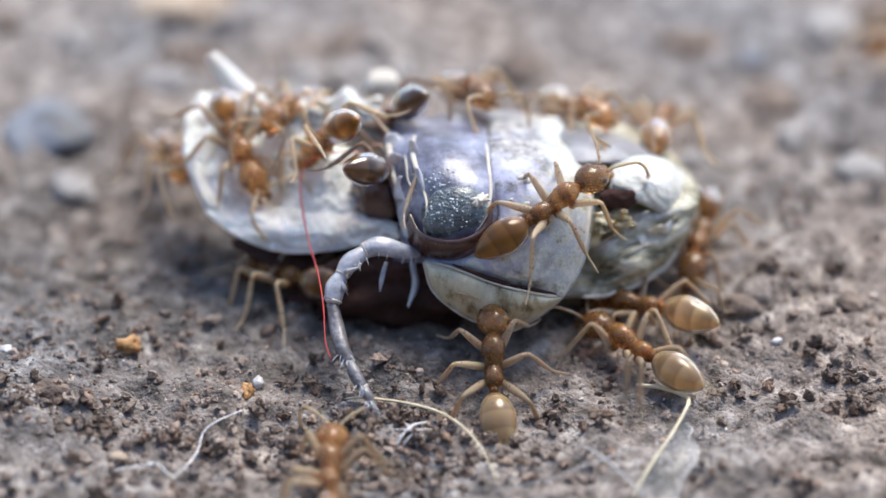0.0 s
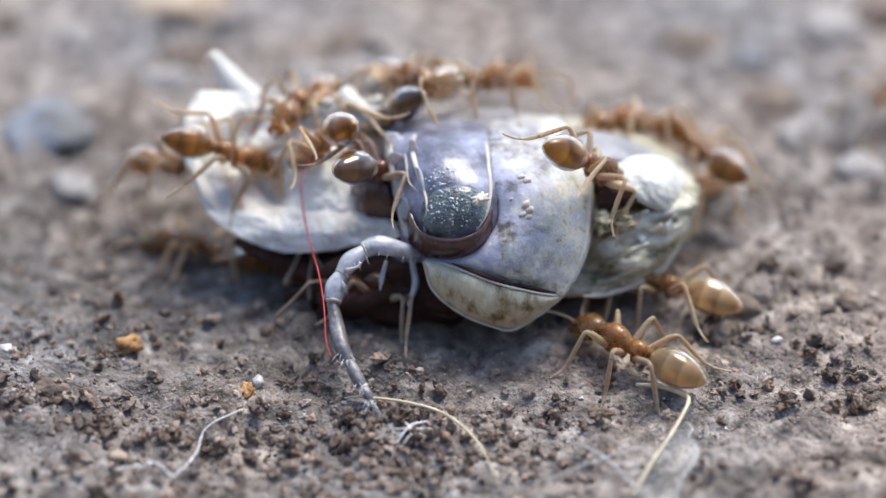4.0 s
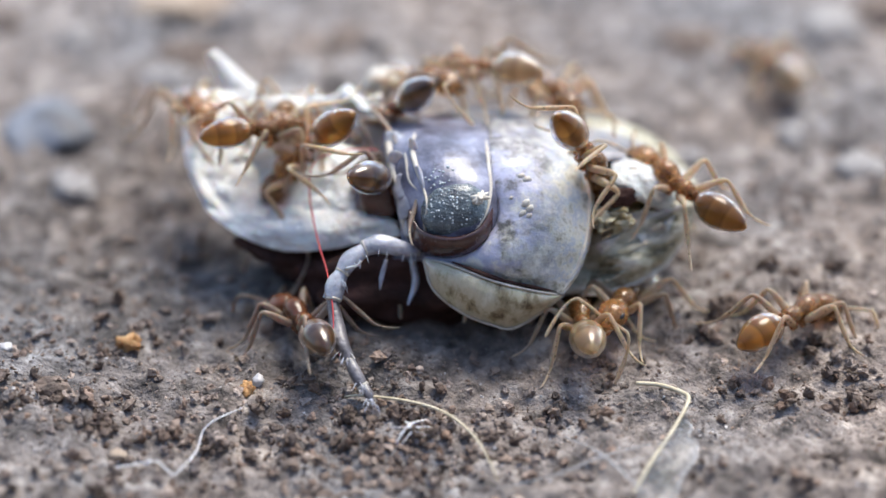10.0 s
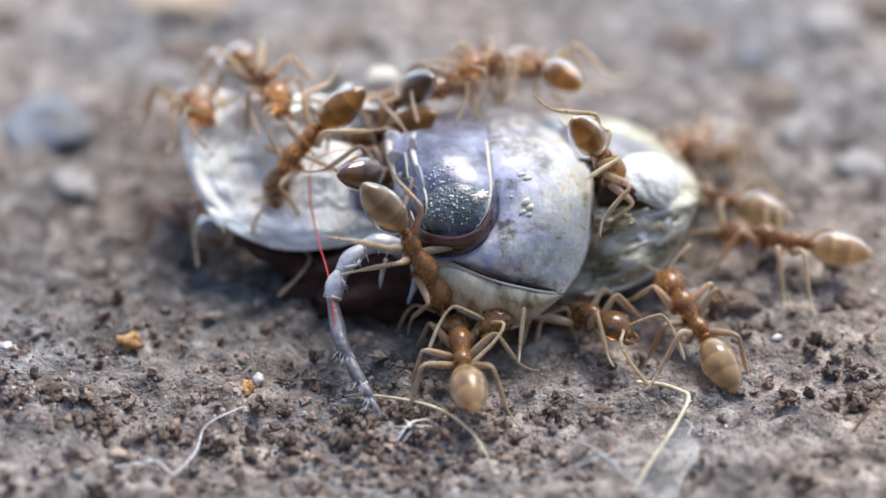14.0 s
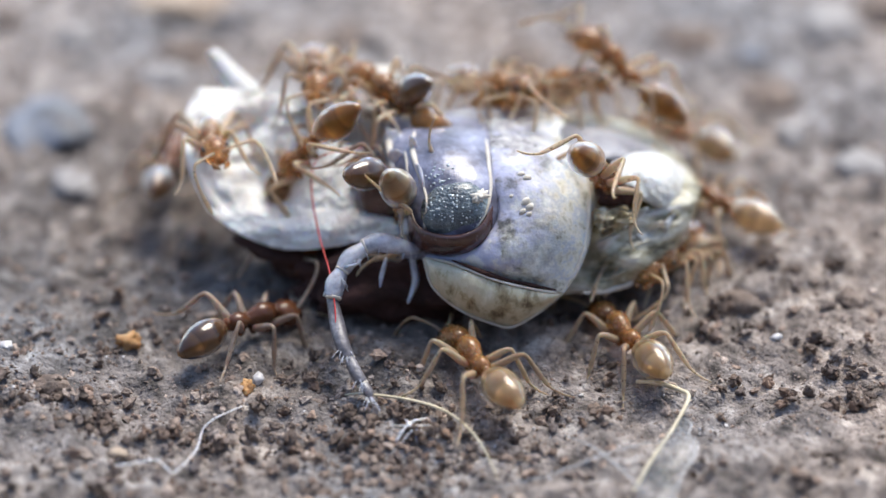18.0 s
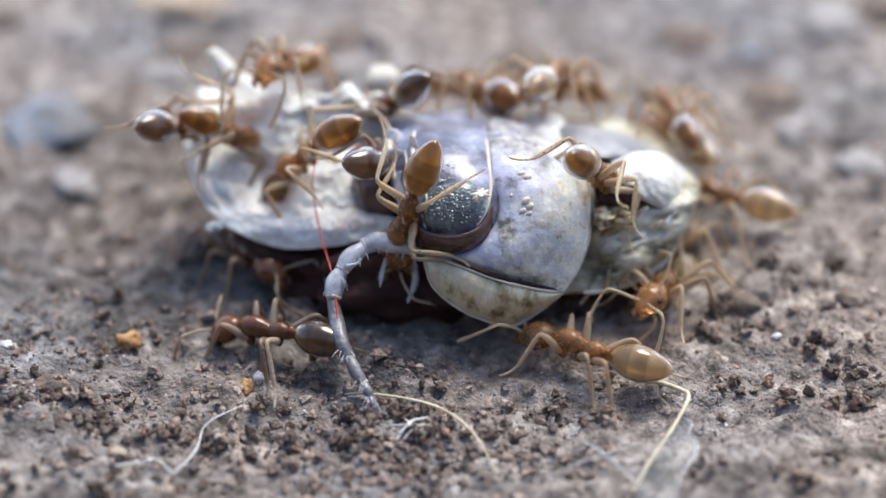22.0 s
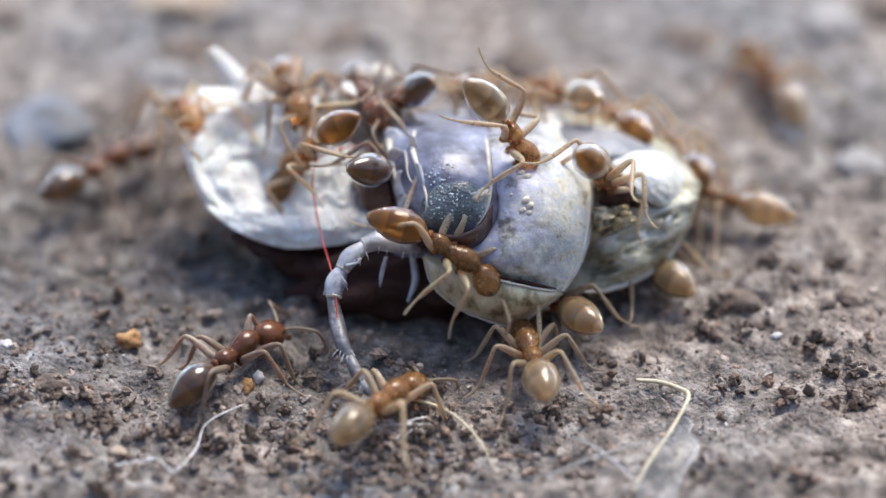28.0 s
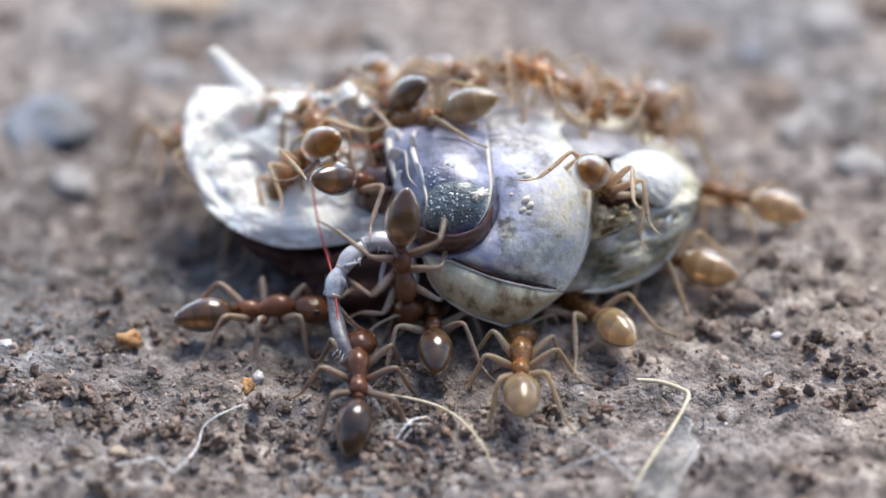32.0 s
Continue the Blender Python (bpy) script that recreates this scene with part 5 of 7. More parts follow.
    crawl(ants[7], [
        r(0, -3.47, 0.34, 1.63, 1, 22, -67), r(1, -3.82, 0.36, 1.80, 14, 42, -13), r(2, -3.89, 0.03, 1.70, 21, 39, 9),
        r(3, -3.71, -0.02, 1.55, 24, 31, 13), r(5.5, -3.76, 0.07, 1.74, 29, 45, 40), r(5.75, -3.98, 0.65, 1.57, -6, 19, -26),
        r(6, -4.20, 1.22, 1.40, -2, -20, -72), r(7, -4.15, 1.22, 1.50, -2, -20, -72), r(8, -4.28, 1.25, 1.46, -2, -21, -74),
        r(10, -4.22, 1.24, 1.50, -2, -20, -72), r(12, -4.16, 1.24, 1.55, -2, -21, -74), r(14, -4.22, 1.25, 1.52, -2, -22, -75),
        r(15.5, -4.30, 0.70, 1.81, -9, 22, -24), r(17, -3.66, -0.24, 1.79, 0, -18, -76), r(18, -3.80, -0.26, 1.78, 0, -17, -83),
        r(18.33, -3.70, -0.12, 1.86, 10, 6, -123), r(18.67, -3.60, 0.02, 1.93, -2, 35, -174), r(19, -3.50, 0.16, 2.01, -33, 41, 128),
        r(19.5, -3.69, 0.20, 1.91, 3, 24, 94), r(20, -3.88, 0.25, 1.81, 42, 28, 58), r(21, -3.65, 0.19, 1.79, 28, 44, 49),
        r(22, -3.85, 0.26, 1.84, 50, 44, 55), r(22.5, -3.78, 0.78, 1.90, 16, 28, 64), r(22.75, -3.89, 0.66, 1.79, -7, 10, -7),
        r(22.88, -3.95, 0.60, 1.73, -7, -5, -39), r(23, -4.01, 0.54, 1.68, 1, -18, -72), r(24, -3.71, 0.92, 1.91, 0, -7, -95),
        r(25, -4.45, 1.28, 1.44, -2, -18, -74), r(28, -4.42, 1.26, 1.36, -2, -20, -73), r(29, -4.40, 1.25, 1.34, -2, -22, -72),
        r(30, -4.36, 1.25, 1.36, -2, -21, -74), r(31, -4.38, 1.25, 1.14, -2, -23, -71), r(32, -4.47, 1.23, 0.78, -2, -24, -73)])
    crawl(ants[8], [
        r(0, -2.53, -1.45, 0.01, 0, 15, 138), r(0.25, -2.52, -1.43, 0.01, 9, 10, -180), r(0.5, -2.51, -1.41, 0.02, 13, -0, -140),
        r(0.75, -2.49, -1.38, 0.02, 9, -10, -100), r(1, -2.48, -1.36, 0.02, 0, -15, -58), r(2, -3.50, -1.19, -0.03, 0, -12, -92),
        r(3, -3.59, -1.12, -0.02, 0, -15, -135), r(3.62, -3.92, -0.48, -0.30, 8, -10, -176), r(4.25, -4.25, 0.17, -0.59, 10, -0, 145),
        r(4.88, -4.59, 0.81, -0.87, 6, 8, 106), r(5.5, -4.92, 1.46, -1.16, -2, 12, 65), r(6.25, -3.61, 1.38, -0.53, -8, -2, 14),
        r(7, -2.30, 1.30, 0.10, 0, -15, -38), r(28.2, -2.30, 1.30, 0.10, 0, -15, -38), r(29.5, -1.25, 0.85, 1.60, 0, -16, -81),
        r(30, -1.34, 1.06, 1.83, 0, -11, -82), r(31, -1.64, 1.03, 1.77, 0, -10, -84), r(32, -0.95, 1.12, 1.89, 0, -9, -83)])
    crawl(ants[9], [
        r(0, -2.58, 0.71, 1.85, -1, -18, -105), r(1, -2.62, 0.90, 2.04, -1, -13, -110), r(2, -2.62, 0.81, 1.92, -0, -13, -100),
        r(3, -2.36, 0.89, 2.03, -1, -13, -112), r(6, -2.44, 0.61, 1.58, 0, -9, -83), r(7, -2.45, 0.98, 2.07, -0, -5, -93),
        r(8, -2.81, 0.82, 1.83, 0, -4, -88), r(9, -2.52, 0.73, 1.72, 0, -6, -85), r(10, -2.59, 0.68, 1.75, -0, -14, -101),
        r(11, -1.90, 0.82, 1.93, -0, -12, -103), r(12, -1.77, 0.86, 2.06, -0, -17, -104), r(13, -2.49, 0.71, 1.79, 0, -13, -83),
        r(14, -3.04, 1.11, 2.19, 1, -2, -61), r(17, -2.13, 1.07, 2.27, 1, -13, -66), r(18, -2.13, 1.06, 2.28, 0, -12, -83),
        r(19, -2.55, 1.14, 2.41, 0, -13, -83), r(20, -2.94, 1.24, 2.55, 1, -14, -71), r(21, -2.59, 1.09, 2.43, -1, -22, -111),
        r(22, -2.69, 1.09, 2.43, -1, -21, -106), r(22.33, -2.54, 1.07, 2.31, 13, -12, -157), r(22.67, -2.39, 1.05, 2.19, 14, 9, 142),
        r(23, -2.23, 1.03, 2.07, -0, 18, 92), r(23.33, -2.25, 0.98, 2.04, -12, 12, 38), r(23.67, -2.27, 0.92, 2.02, -11, -5, -33),
        r(24, -2.29, 0.87, 1.99, 0, -11, -86), r(25, -2.33, 0.81, 1.89, 0, -10, -85), r(28, -2.53, 0.94, 2.01, 1, -6, -72),
        r(29, -2.73, 0.96, 2.03, 1, -6, -69), r(30, -2.36, 0.80, 1.85, 0, -8, -78), r(31, -2.53, 0.76, 1.82, 0, -11, -78),
        r(32, -2.26, 0.66, 1.73, 1, -15, -71)])
    crawl(ants[10], [
        r(0, -0.67, 0.46, 1.83, -7, 49, 137), r(2, -0.74, 0.49, 1.88, -7, 49, 137), r(3, -0.76, 0.42, 1.77, -7, 49, 137),
        r(6, -0.71, 0.51, 1.90, -7, 49, 137), r(7, -0.62, 0.53, 1.92, -7, 49, 137), r(8, -0.67, 0.49, 1.88, -7, 49, 137),
        r(9, -0.76, 0.51, 1.90, -7, 49, 137), r(10, -0.61, 0.49, 1.87, -7, 49, 137), r(11, -0.62, 0.53, 1.92, -7, 49, 137),
        r(12, -0.78, 0.46, 1.83, -7, 49, 137), r(13, -0.71, 0.56, 1.97, -7, 49, 137), r(14, -0.58, 0.56, 1.97, -7, 49, 137),
        r(17, -0.63, 0.53, 1.92, -7, 49, 137), r(19, -0.62, 0.55, 1.95, -7, 49, 137), r(20, -0.61, 0.53, 1.92, -7, 49, 137),
        r(21, -0.69, 0.53, 1.92, -7, 49, 137), r(22, -0.67, 0.53, 1.93, -7, 49, 137), r(23, -0.71, 0.53, 1.93, -7, 49, 137),
        r(24, -0.67, 0.53, 1.92, -7, 49, 137), r(25, -0.62, 0.51, 1.90, -7, 49, 137), r(28, -0.54, 0.53, 1.93, -7, 49, 137),
        r(29, -0.58, 0.50, 1.89, -7, 49, 137), r(30, -0.54, 0.54, 1.94, -7, 49, 137), r(31, -0.80, 0.53, 1.92, -7, 49, 137),
        r(32, -0.71, 0.48, 1.85, -7, 49, 137)])
    crawl(ants[11], [
        r(0, 0.46, 1.23, 1.85, -2, -25, -73), r(1, 0.13, 1.21, 1.69, -2, -28, -73), r(2, -0.02, 1.23, 1.89, -2, -25, -73),
        r(6, -0.99, 1.25, 2.13, -3, -25, -60), r(7, -0.55, 1.20, 1.83, -1, -28, -76), r(8, -1.02, 1.24, 2.06, 3, -24, -116),
        r(9, -1.24, 1.26, 1.81, 3, -24, -125), r(10, -0.25, 1.26, 1.97, -3, -24, -57), r(12, 0.18, 1.21, 2.03, -2, -28, -73),
        r(13, -0.18, 1.23, 1.77, 3, -26, -114), r(14, 0.05, 1.22, 1.91, 2, -27, -110), r(17, -0.57, 1.26, 1.69, 3, -24, -123),
        r(18, 0.91, 1.29, 1.86, -3, -20, -54), r(18.25, 0.86, 1.31, 1.84, 12, -16, -99), r(18.5, 0.82, 1.34, 1.82, 20, -2, -142),
        r(18.75, 0.77, 1.36, 1.80, 17, 13, 177), r(19, 0.72, 1.39, 1.79, 4, 22, 132), r(20, 0.67, 1.39, 1.77, 4, 21, 129),
        r(21, 0.63, 1.39, 1.68, 4, 21, 129), r(22, 0.57, 1.39, 1.73, 3, 21, 125), r(23, 0.44, 1.38, 1.86, 4, 24, 127),
        r(24, 0.69, 1.38, 1.93, 4, 23, 131), r(24.5, 0.54, 1.31, 2.04, 17, -1, -173), r(25, 0.39, 1.24, 2.15, 3, -26, -116),
        r(28, 0.55, 1.21, 1.76, -2, -27, -72), r(29, 0.65, 1.22, 1.84, -2, -26, -73), r(30, 0.36, 1.23, 1.86, -2, -25, -73),
        r(31, 0.22, 1.24, 1.92, -2, -24, -73), r(32, 0.26, 1.24, 2.03, -2, -24, -73)])
    crawl(ants[12], [
        r(0, 2.34, 1.27, 1.48, -3, -21, -61), r(1, 2.44, 1.26, 1.29, -3, -23, -61), r(2, 2.76, 1.29, 1.64, -4, -20, -52),
        r(2.5, 1.82, 1.32, 1.83, -17, 4, 11), r(3, 0.88, 1.35, 2.01, -2, 26, 76), r(4.5, 0.63, 1.32, 1.98, -18, 5, 2),
        r(6, 0.38, 1.29, 1.94, -2, -17, -69), r(7, 0.20, 1.26, 1.78, -2, -21, -68), r(8, 0.97, 1.24, 2.08, 2, -24, -114),
        r(8.25, 0.89, 1.27, 2.04, -16, -18, -67), r(8.5, 0.81, 1.30, 2.00, -24, -2, -25), r(8.75, 0.73, 1.33, 1.97, -19, 16, 16),
        r(9, 0.65, 1.36, 1.93, -3, 25, 62), r(9.5, 0.63, 1.38, 2.04, 2, 25, 104), r(10, 0.60, 1.40, 2.16, 5, 22, 145),
        r(10.5, 0.55, 1.33, 2.17, 17, -3, -143), r(11, 0.51, 1.25, 2.19, -2, -22, -70), r(12, 0.68, 1.25, 1.88, 1, -21, -103),
        r(13, 0.81, 2.17, 1.79, -2, -19, -71), r(14, 0.79, 1.25, 2.29, 3, -25, -120), r(14.75, 0.83, 1.28, 2.15, 18, -15, -166),
        r(15.5, 0.86, 1.31, 2.01, 23, 1, 154), r(16.25, 0.90, 1.35, 1.86, 15, 17, 112), r(17, 0.94, 1.38, 1.72, -2, 22, 66),
        r(17.25, 1.09, 1.35, 1.72, 15, 17, 112), r(17.5, 1.24, 1.32, 1.71, 22, 1, 153), r(17.75, 1.39, 1.28, 1.71, 18, -15, -167),
        r(18, 1.54, 1.25, 1.70, 3, -25, -122), r(19, 0.89, 2.12, 1.94, 2, -26, -106), r(19.5, 0.87, 2.22, 1.95, 18, -4, -179),
        r(20, 0.84, 2.32, 1.97, 2, 17, 110), r(20.5, 1.31, 1.81, 2.06, 14, 0, -174), r(21, 1.77, 1.29, 2.16, 1, -16, -98),
        r(21.25, 1.78, 1.31, 2.11, -13, -10, -54), r(21.5, 1.79, 1.32, 2.06, -20, 4, -13), r(21.75, 1.80, 1.34, 2.01, -15, 18, 29),
        r(22, 1.82, 1.35, 1.97, -2, 25, 75), r(23, 2.95, 2.25, 1.86, 2, 26, 107), r(24, 1.63, 1.34, 1.99, 2, 27, 105),
        r(25, 1.80, 1.42, 1.77, 3, 17, 117), r(28, 1.97, 1.36, 1.62, 3, 25, 120), r(29, 2.10, 1.36, 1.71, 3, 25, 118),
        r(29.5, 1.59, 1.30, 1.94, 18, 0, 180), r(30, 1.09, 1.24, 2.16, 3, -25, -119), r(31, 2.41, 1.27, 1.85, -2, -20, -70),
        r(32, 1.21, 1.29, 2.10, -4, -23, -46)])
    crawl(ants[13], [
        r(0, 3.68, 1.39, 1.14, -2, 21, 75), r(0.25, 3.59, 1.35, 1.09, 15, 14, 119), r(0.5, 3.49, 1.31, 1.04, 22, -1, 160),
        r(0.75, 3.40, 1.27, 0.99, 17, -17, -160), r(1, 3.31, 1.23, 0.95, 3, -26, -116), r(1.5, 3.18, 1.31, 1.30, 18, -2, 175),
        r(2, 3.05, 1.39, 1.66, 2, 21, 108), r(2.5, 3.19, 1.29, 1.35, 21, -4, -179), r(3, 3.33, 1.19, 1.04, 1, -29, -102),
        r(4.5, 3.14, 1.28, 1.37, 22, -3, -177), r(6, 2.95, 1.37, 1.70, 2, 24, 110), r(6.75, 2.70, 1.35, 1.73, 16, 16, 157),
        r(7.5, 2.46, 1.32, 1.76, 21, 1, -161), r(8.25, 2.21, 1.30, 1.79, 14, -13, -119), r(9, 1.96, 1.28, 1.81, -2, -18, -73),
        r(10, 1.91, 1.30, 1.75, -1, -15, -76), r(11, 1.59, 1.26, 1.67, -2, -21, -73), r(11.5, 1.97, 1.32, 1.69, 18, -2, -148),
        r(12, 2.35, 1.39, 1.70, 4, 22, 138), r(13, 1.28, 1.36, 1.76, 3, 25, 120), r(14, 1.62, 1.36, 2.17, 3, 26, 116),
        r(17, 1.32, 1.37, 1.95, 1, 24, 104), r(17.5, 1.55, 1.34, 1.89, -15, 18, 57), r(18, 1.77, 1.32, 1.83, -22, 3, 14),
        r(18.5, 1.99, 1.29, 1.78, -17, -12, -28), r(19, 2.21, 1.27, 1.72, -2, -20, -74), r(21, 1.81, 1.25, 1.64, -2, -22, -75),
        r(21.5, 1.76, 1.28, 1.65, -17, -14, -29), r(22, 1.70, 1.32, 1.66, -22, 1, 13), r(22.5, 1.65, 1.35, 1.68, -15, 16, 56),
        r(23, 1.60, 1.38, 1.69, 1, 22, 103), r(25, 3.39, 1.35, 1.30, 2, 26, 114), r(28, 2.93, 1.34, 1.13, 2, 27, 108),
        r(30, 2.29, 1.36, 1.84, 2, 24, 111), r(31, 3.14, 1.40, 1.34, 3, 20, 120), r(31.25, 2.93, 1.37, 1.43, 14, 13, 163),
        r(31.5, 2.71, 1.35, 1.52, 17, 0, -157), r(31.75, 2.50, 1.32, 1.60, 11, -11, -116), r(32, 2.29, 1.30, 1.69, -2, -16, -73)])
    crawl(ants[14], [
        r(0, 4.29, -0.40, 0.09, 0, 7, -105), r(1, 4.68, 1.55, 0.03, 0, -15, -143), r(1.5, 4.84, 1.59, -0.01, 6, -4, 163),
        r(2, 5.01, 1.63, -0.05, -0, 8, 109), r(3, 4.73, 3.00, 0.02, 0, 16, 127), r(3.5, 4.51, 1.46, 0.62, 3, 13, 116),
        r(5.5, 4.24, 1.45, 0.25, 3, 13, 116), r(6, 4.27, 1.40, 0.65, 3, 20, 120), r(7, 4.03, -1.14, 1.81, 1, 31, 151),
        r(7.5, 4.09, -0.83, 1.60, 3, 16, 136), r(8, 3.72, -1.48, 1.52, -55, 8, 128), r(9, 3.61, -1.55, 1.55, -10, 14, 131),
        r(10, 3.74, -1.08, 1.58, -3, -4, 128), r(11, 3.73, -0.81, 1.93, -17, 20, 142), r(11.5, 3.80, -0.22, 1.78, 16, 23, 132),
        r(12, 3.53, 1.47, 1.07, 4, 10, 129), r(13, 3.33, 1.46, 1.49, 3, 11, 121), r(13.5, 3.77, 1.38, 1.02, 12, -5, 171),
        r(14, 4.20, 1.30, 0.55, 4, -22, -137), r(14.5, 4.11, 1.28, 0.82, 3, -19, -120), r(15.75, 3.75, 1.34, 1.09, 13, -0, -172),
        r(17, 3.39, 1.41, 1.37, 4, 20, 135), r(18, 2.82, 1.64, 2.12, 5, -22, 139), r(18.5, 3.26, 1.39, 1.42, 4, 23, 135),
        r(18.75, 3.30, 1.38, 1.23, 11, 8, -171), r(19, 3.34, 1.38, 1.04, 3, -6, -119), r(20, 3.19, 1.35, 1.30, 4, -11, -136),
        r(21, 4.06, 1.33, 1.38, 1, 46, -167), r(21.5, 4.00, 1.39, 1.29, -7, 30, 142), r(22, 3.93, 1.45, 1.20, 1, 14, 98),
        r(23, 3.12, 1.48, 1.81, 2, 10, 107), r(24, 3.83, 1.43, 0.66, -1, 16, 84), r(25, 3.85, 1.41, 0.94, 1, 19, 101),
        r(28, 4.10, 1.41, 0.36, 1, 19, 100), r(29, 3.65, 0.82, 1.43, 14, 26, 107), r(30, 3.46, 0.69, 1.56, 7, 29, 116),
        r(30.5, 3.44, 0.92, 1.56, 17, 52, 62), r(31, 3.42, 1.15, 1.56, -23, 67, -34), r(31.5, 3.36, 1.20, 1.55, -28, 16, -76),
        r(32, 3.30, 1.24, 1.54, 3, -25, -118)])
    crawl(ants[15], [
        r(0, 9.93, 1.63, 0.12, -0, -15, -151), r(13, 8.44, 1.25, 0.19, 0, -15, -151), r(13.5, 6.82, 0.66, 0.22, -0, 15, 155),
        r(14, 5.60, -1.03, 0.33, -0, 7, 159), r(14.5, 5.52, -0.32, 0.08, 0, 15, 138), r(16.5, 4.82, 0.46, -0.03, 0, 17, 124),
        r(18, 4.73, 0.52, 0.01, -0, 17, 121), r(20, 4.78, 0.48, -0.02, 0, 17, 123), r(22, 4.79, 0.65, 0.07, 0, 15, 137),
        r(23, 4.80, 0.97, 0.03, -0, 15, 150), r(25, 4.49, 0.85, 0.09, -0, -15, -153), r(28, 4.74, 0.60, 0.03, 0, 15, 137),
        r(28.5, 5.75, -0.37, 0.15, 0, 15, 158), r(29, 5.29, -0.73, 0.15, -0, 12, 140), r(30, 4.84, 0.67, 0.06, -0, 15, 155),
        r(32, 4.93, 0.64, 0.02, -0, 15, 145)])
    crawl(ants[16], [
        r(0, 3.03, 0.80, -0.13, 0, -16, -129), r(11, 3.57, 0.76, -0.15, 0, -17, -125), r(12, 4.03, 0.56, 0.05, -0, -15, -150),
        r(13, 4.74, 0.63, 0.05, -0, 15, 139), r(14, 4.71, 0.63, 0.04, -0, 15, 138), r(15.25, 4.25, 0.08, 0.06, 7, -0, -175),
        r(16.5, 3.79, -0.46, 0.08, -0, -16, -129), r(17, 3.69, -0.86, 0.01, 0, -16, -133), r(18, 3.66, -0.86, -0.03, 0, -15, -146),
        r(20, 3.70, -0.79, 0.09, -0, -16, -126), r(22, 3.72, -0.78, 0.12, -0, -18, -116), r(24, 3.41, -0.71, 0.09, 0, -15, -141),
        r(25, 3.37, -0.77, 0.06, 0, -15, -146), r(26.5, 3.30, -0.91, -0.00, 6, 1, 171), r(28, 3.24, -1.06, -0.07, -0, 16, 128),
        r(30, 3.25, -1.02, -0.07, 0, 15, 135), r(31, 3.87, -0.82, -0.07, 0, 15, 141), r(32, 3.61, -1.01, -0.08, 0, 15, 147)])
    crawl(ants[17], [
        r(0, 3.24, -2.23, -0.04, 0, 15, 153), r(1, 3.06, -2.30, -0.01, -0, -15, -155), r(2, 3.15, -2.51, -0.04, -0, 15, 158),
        r(3, 3.54, -1.71, 0.00, -0, 19, 111), r(4.25, 3.48, -1.85, 0.04, 12, 0, 178), r(5.5, 3.42, -1.99, 0.07, 0, -18, -115),
        r(6, 3.50, -2.08, 0.08, 13, 1, 177), r(6.5, 3.59, -2.17, 0.10, 0, 20, 108), r(7, 3.55, -2.45, 0.04, 0, 14, 83),
        r(7.25, 3.33, -2.02, -0.00, 12, 9, 127), r(7.5, 3.12, -1.58, -0.05, 16, -3, 169), r(7.75, 2.90, -1.15, -0.09, 12, -15, -149),
        r(8, 2.68, -0.72, -0.14, -0, -21, -104), r(9, 3.07, -2.12, 0.03, -0, -18, -102), r(10, 2.92, -2.25, 0.02, -0, -14, -109),
        r(11, 2.89, -1.36, -0.15, 0, -18, -115), r(12, 2.78, -1.47, -0.14, -0, -21, -104), r(12.5, 3.19, -2.15, -0.03, 8, -8, -169),
        r(13, 3.60, -2.82, 0.08, 0, 6, 129), r(13.5, 3.35, -2.77, -0.01, 0, 12, 124), r(14, 3.87, -2.70, 0.13, 0, -15, 119),
        r(14.5, 3.74, -2.19, 0.10, -0, -2, 94), r(15.5, 3.82, -1.70, 0.02, 7, -10, 171), r(16.5, 3.90, -1.21, -0.06, 0, -18, -109),
        r(18, 3.60, -1.12, -0.01, -0, -18, -108), r(19, 3.61, -1.65, 0.06, 0, -15, -110), r(20, 3.70, -1.88, 0.15, 0, -9, -110),
        r(21, 3.62, -1.95, 0.19, 0, -20, -107), r(22, 3.58, -2.03, 0.12, -0, -15, -109), r(23, 2.88, -1.87, -0.02, 0, -16, -133),
        r(24, 2.74, -1.91, -0.08, -0, -15, -149), r(25, 1.77, -2.22, -0.04, -0, 15, 141), r(28, 1.71, -2.26, -0.01, -0, 16, 126),
        r(29, 1.85, -2.34, -0.07, -0, 18, 117), r(30, 1.83, -2.26, -0.07, 0, 18, 115), r(31, 1.92, -2.18, -0.11, 0, 21, 103),
        r(32, 2.30, -2.34, -0.17, -0, 16, 127)])
    crawl(ants[18], [
        r(0, 8.58, 6.09, 0.05, -0, -15, -138), r(1, 7.54, 6.32, 0.00, 0, -19, -68), r(1.25, 7.24, 4.46, 0.09, -7, -15, -24),
        r(1.5, 6.94, 2.60, 0.18, -10, -7, 17), r(1.75, 6.64, 0.74, 0.27, -7, -0, 58), r(2, 6.33, -1.13, 0.36, 0, 4, 99),
        r(2.5, 6.12, 0.81, 0.12, 0, 16, 133), r(3, 6.02, -0.05, 0.13, 0, 15, 143), r(3.25, 5.39, 0.56, 0.10, 7, -1, -169),
        r(3.5, 4.76, 1.16, 0.07, 0, -17, -122), r(5.5, 3.87, -1.00, -0.01, 0, -16, -130), r(6, 3.56, -1.90, 0.17, 0, -16, -130),
        r(6.5, 3.59, -1.17, -0.05, -0, -15, -138), r(6.75, 3.71, -1.00, -0.06, 7, 0, 176), r(7, 3.83, -0.83, -0.07, -0, 16, 130),
        r(7.5, 3.37, -0.46, -0.11, 9, -1, -175), r(8, 2.91, -0.09, -0.15, 0, -17, -119), r(9, 2.71, 0.55, -0.16, -0, -15, -135),
        r(32, 2.70, 0.44, -0.16, -0, -15, -135)])
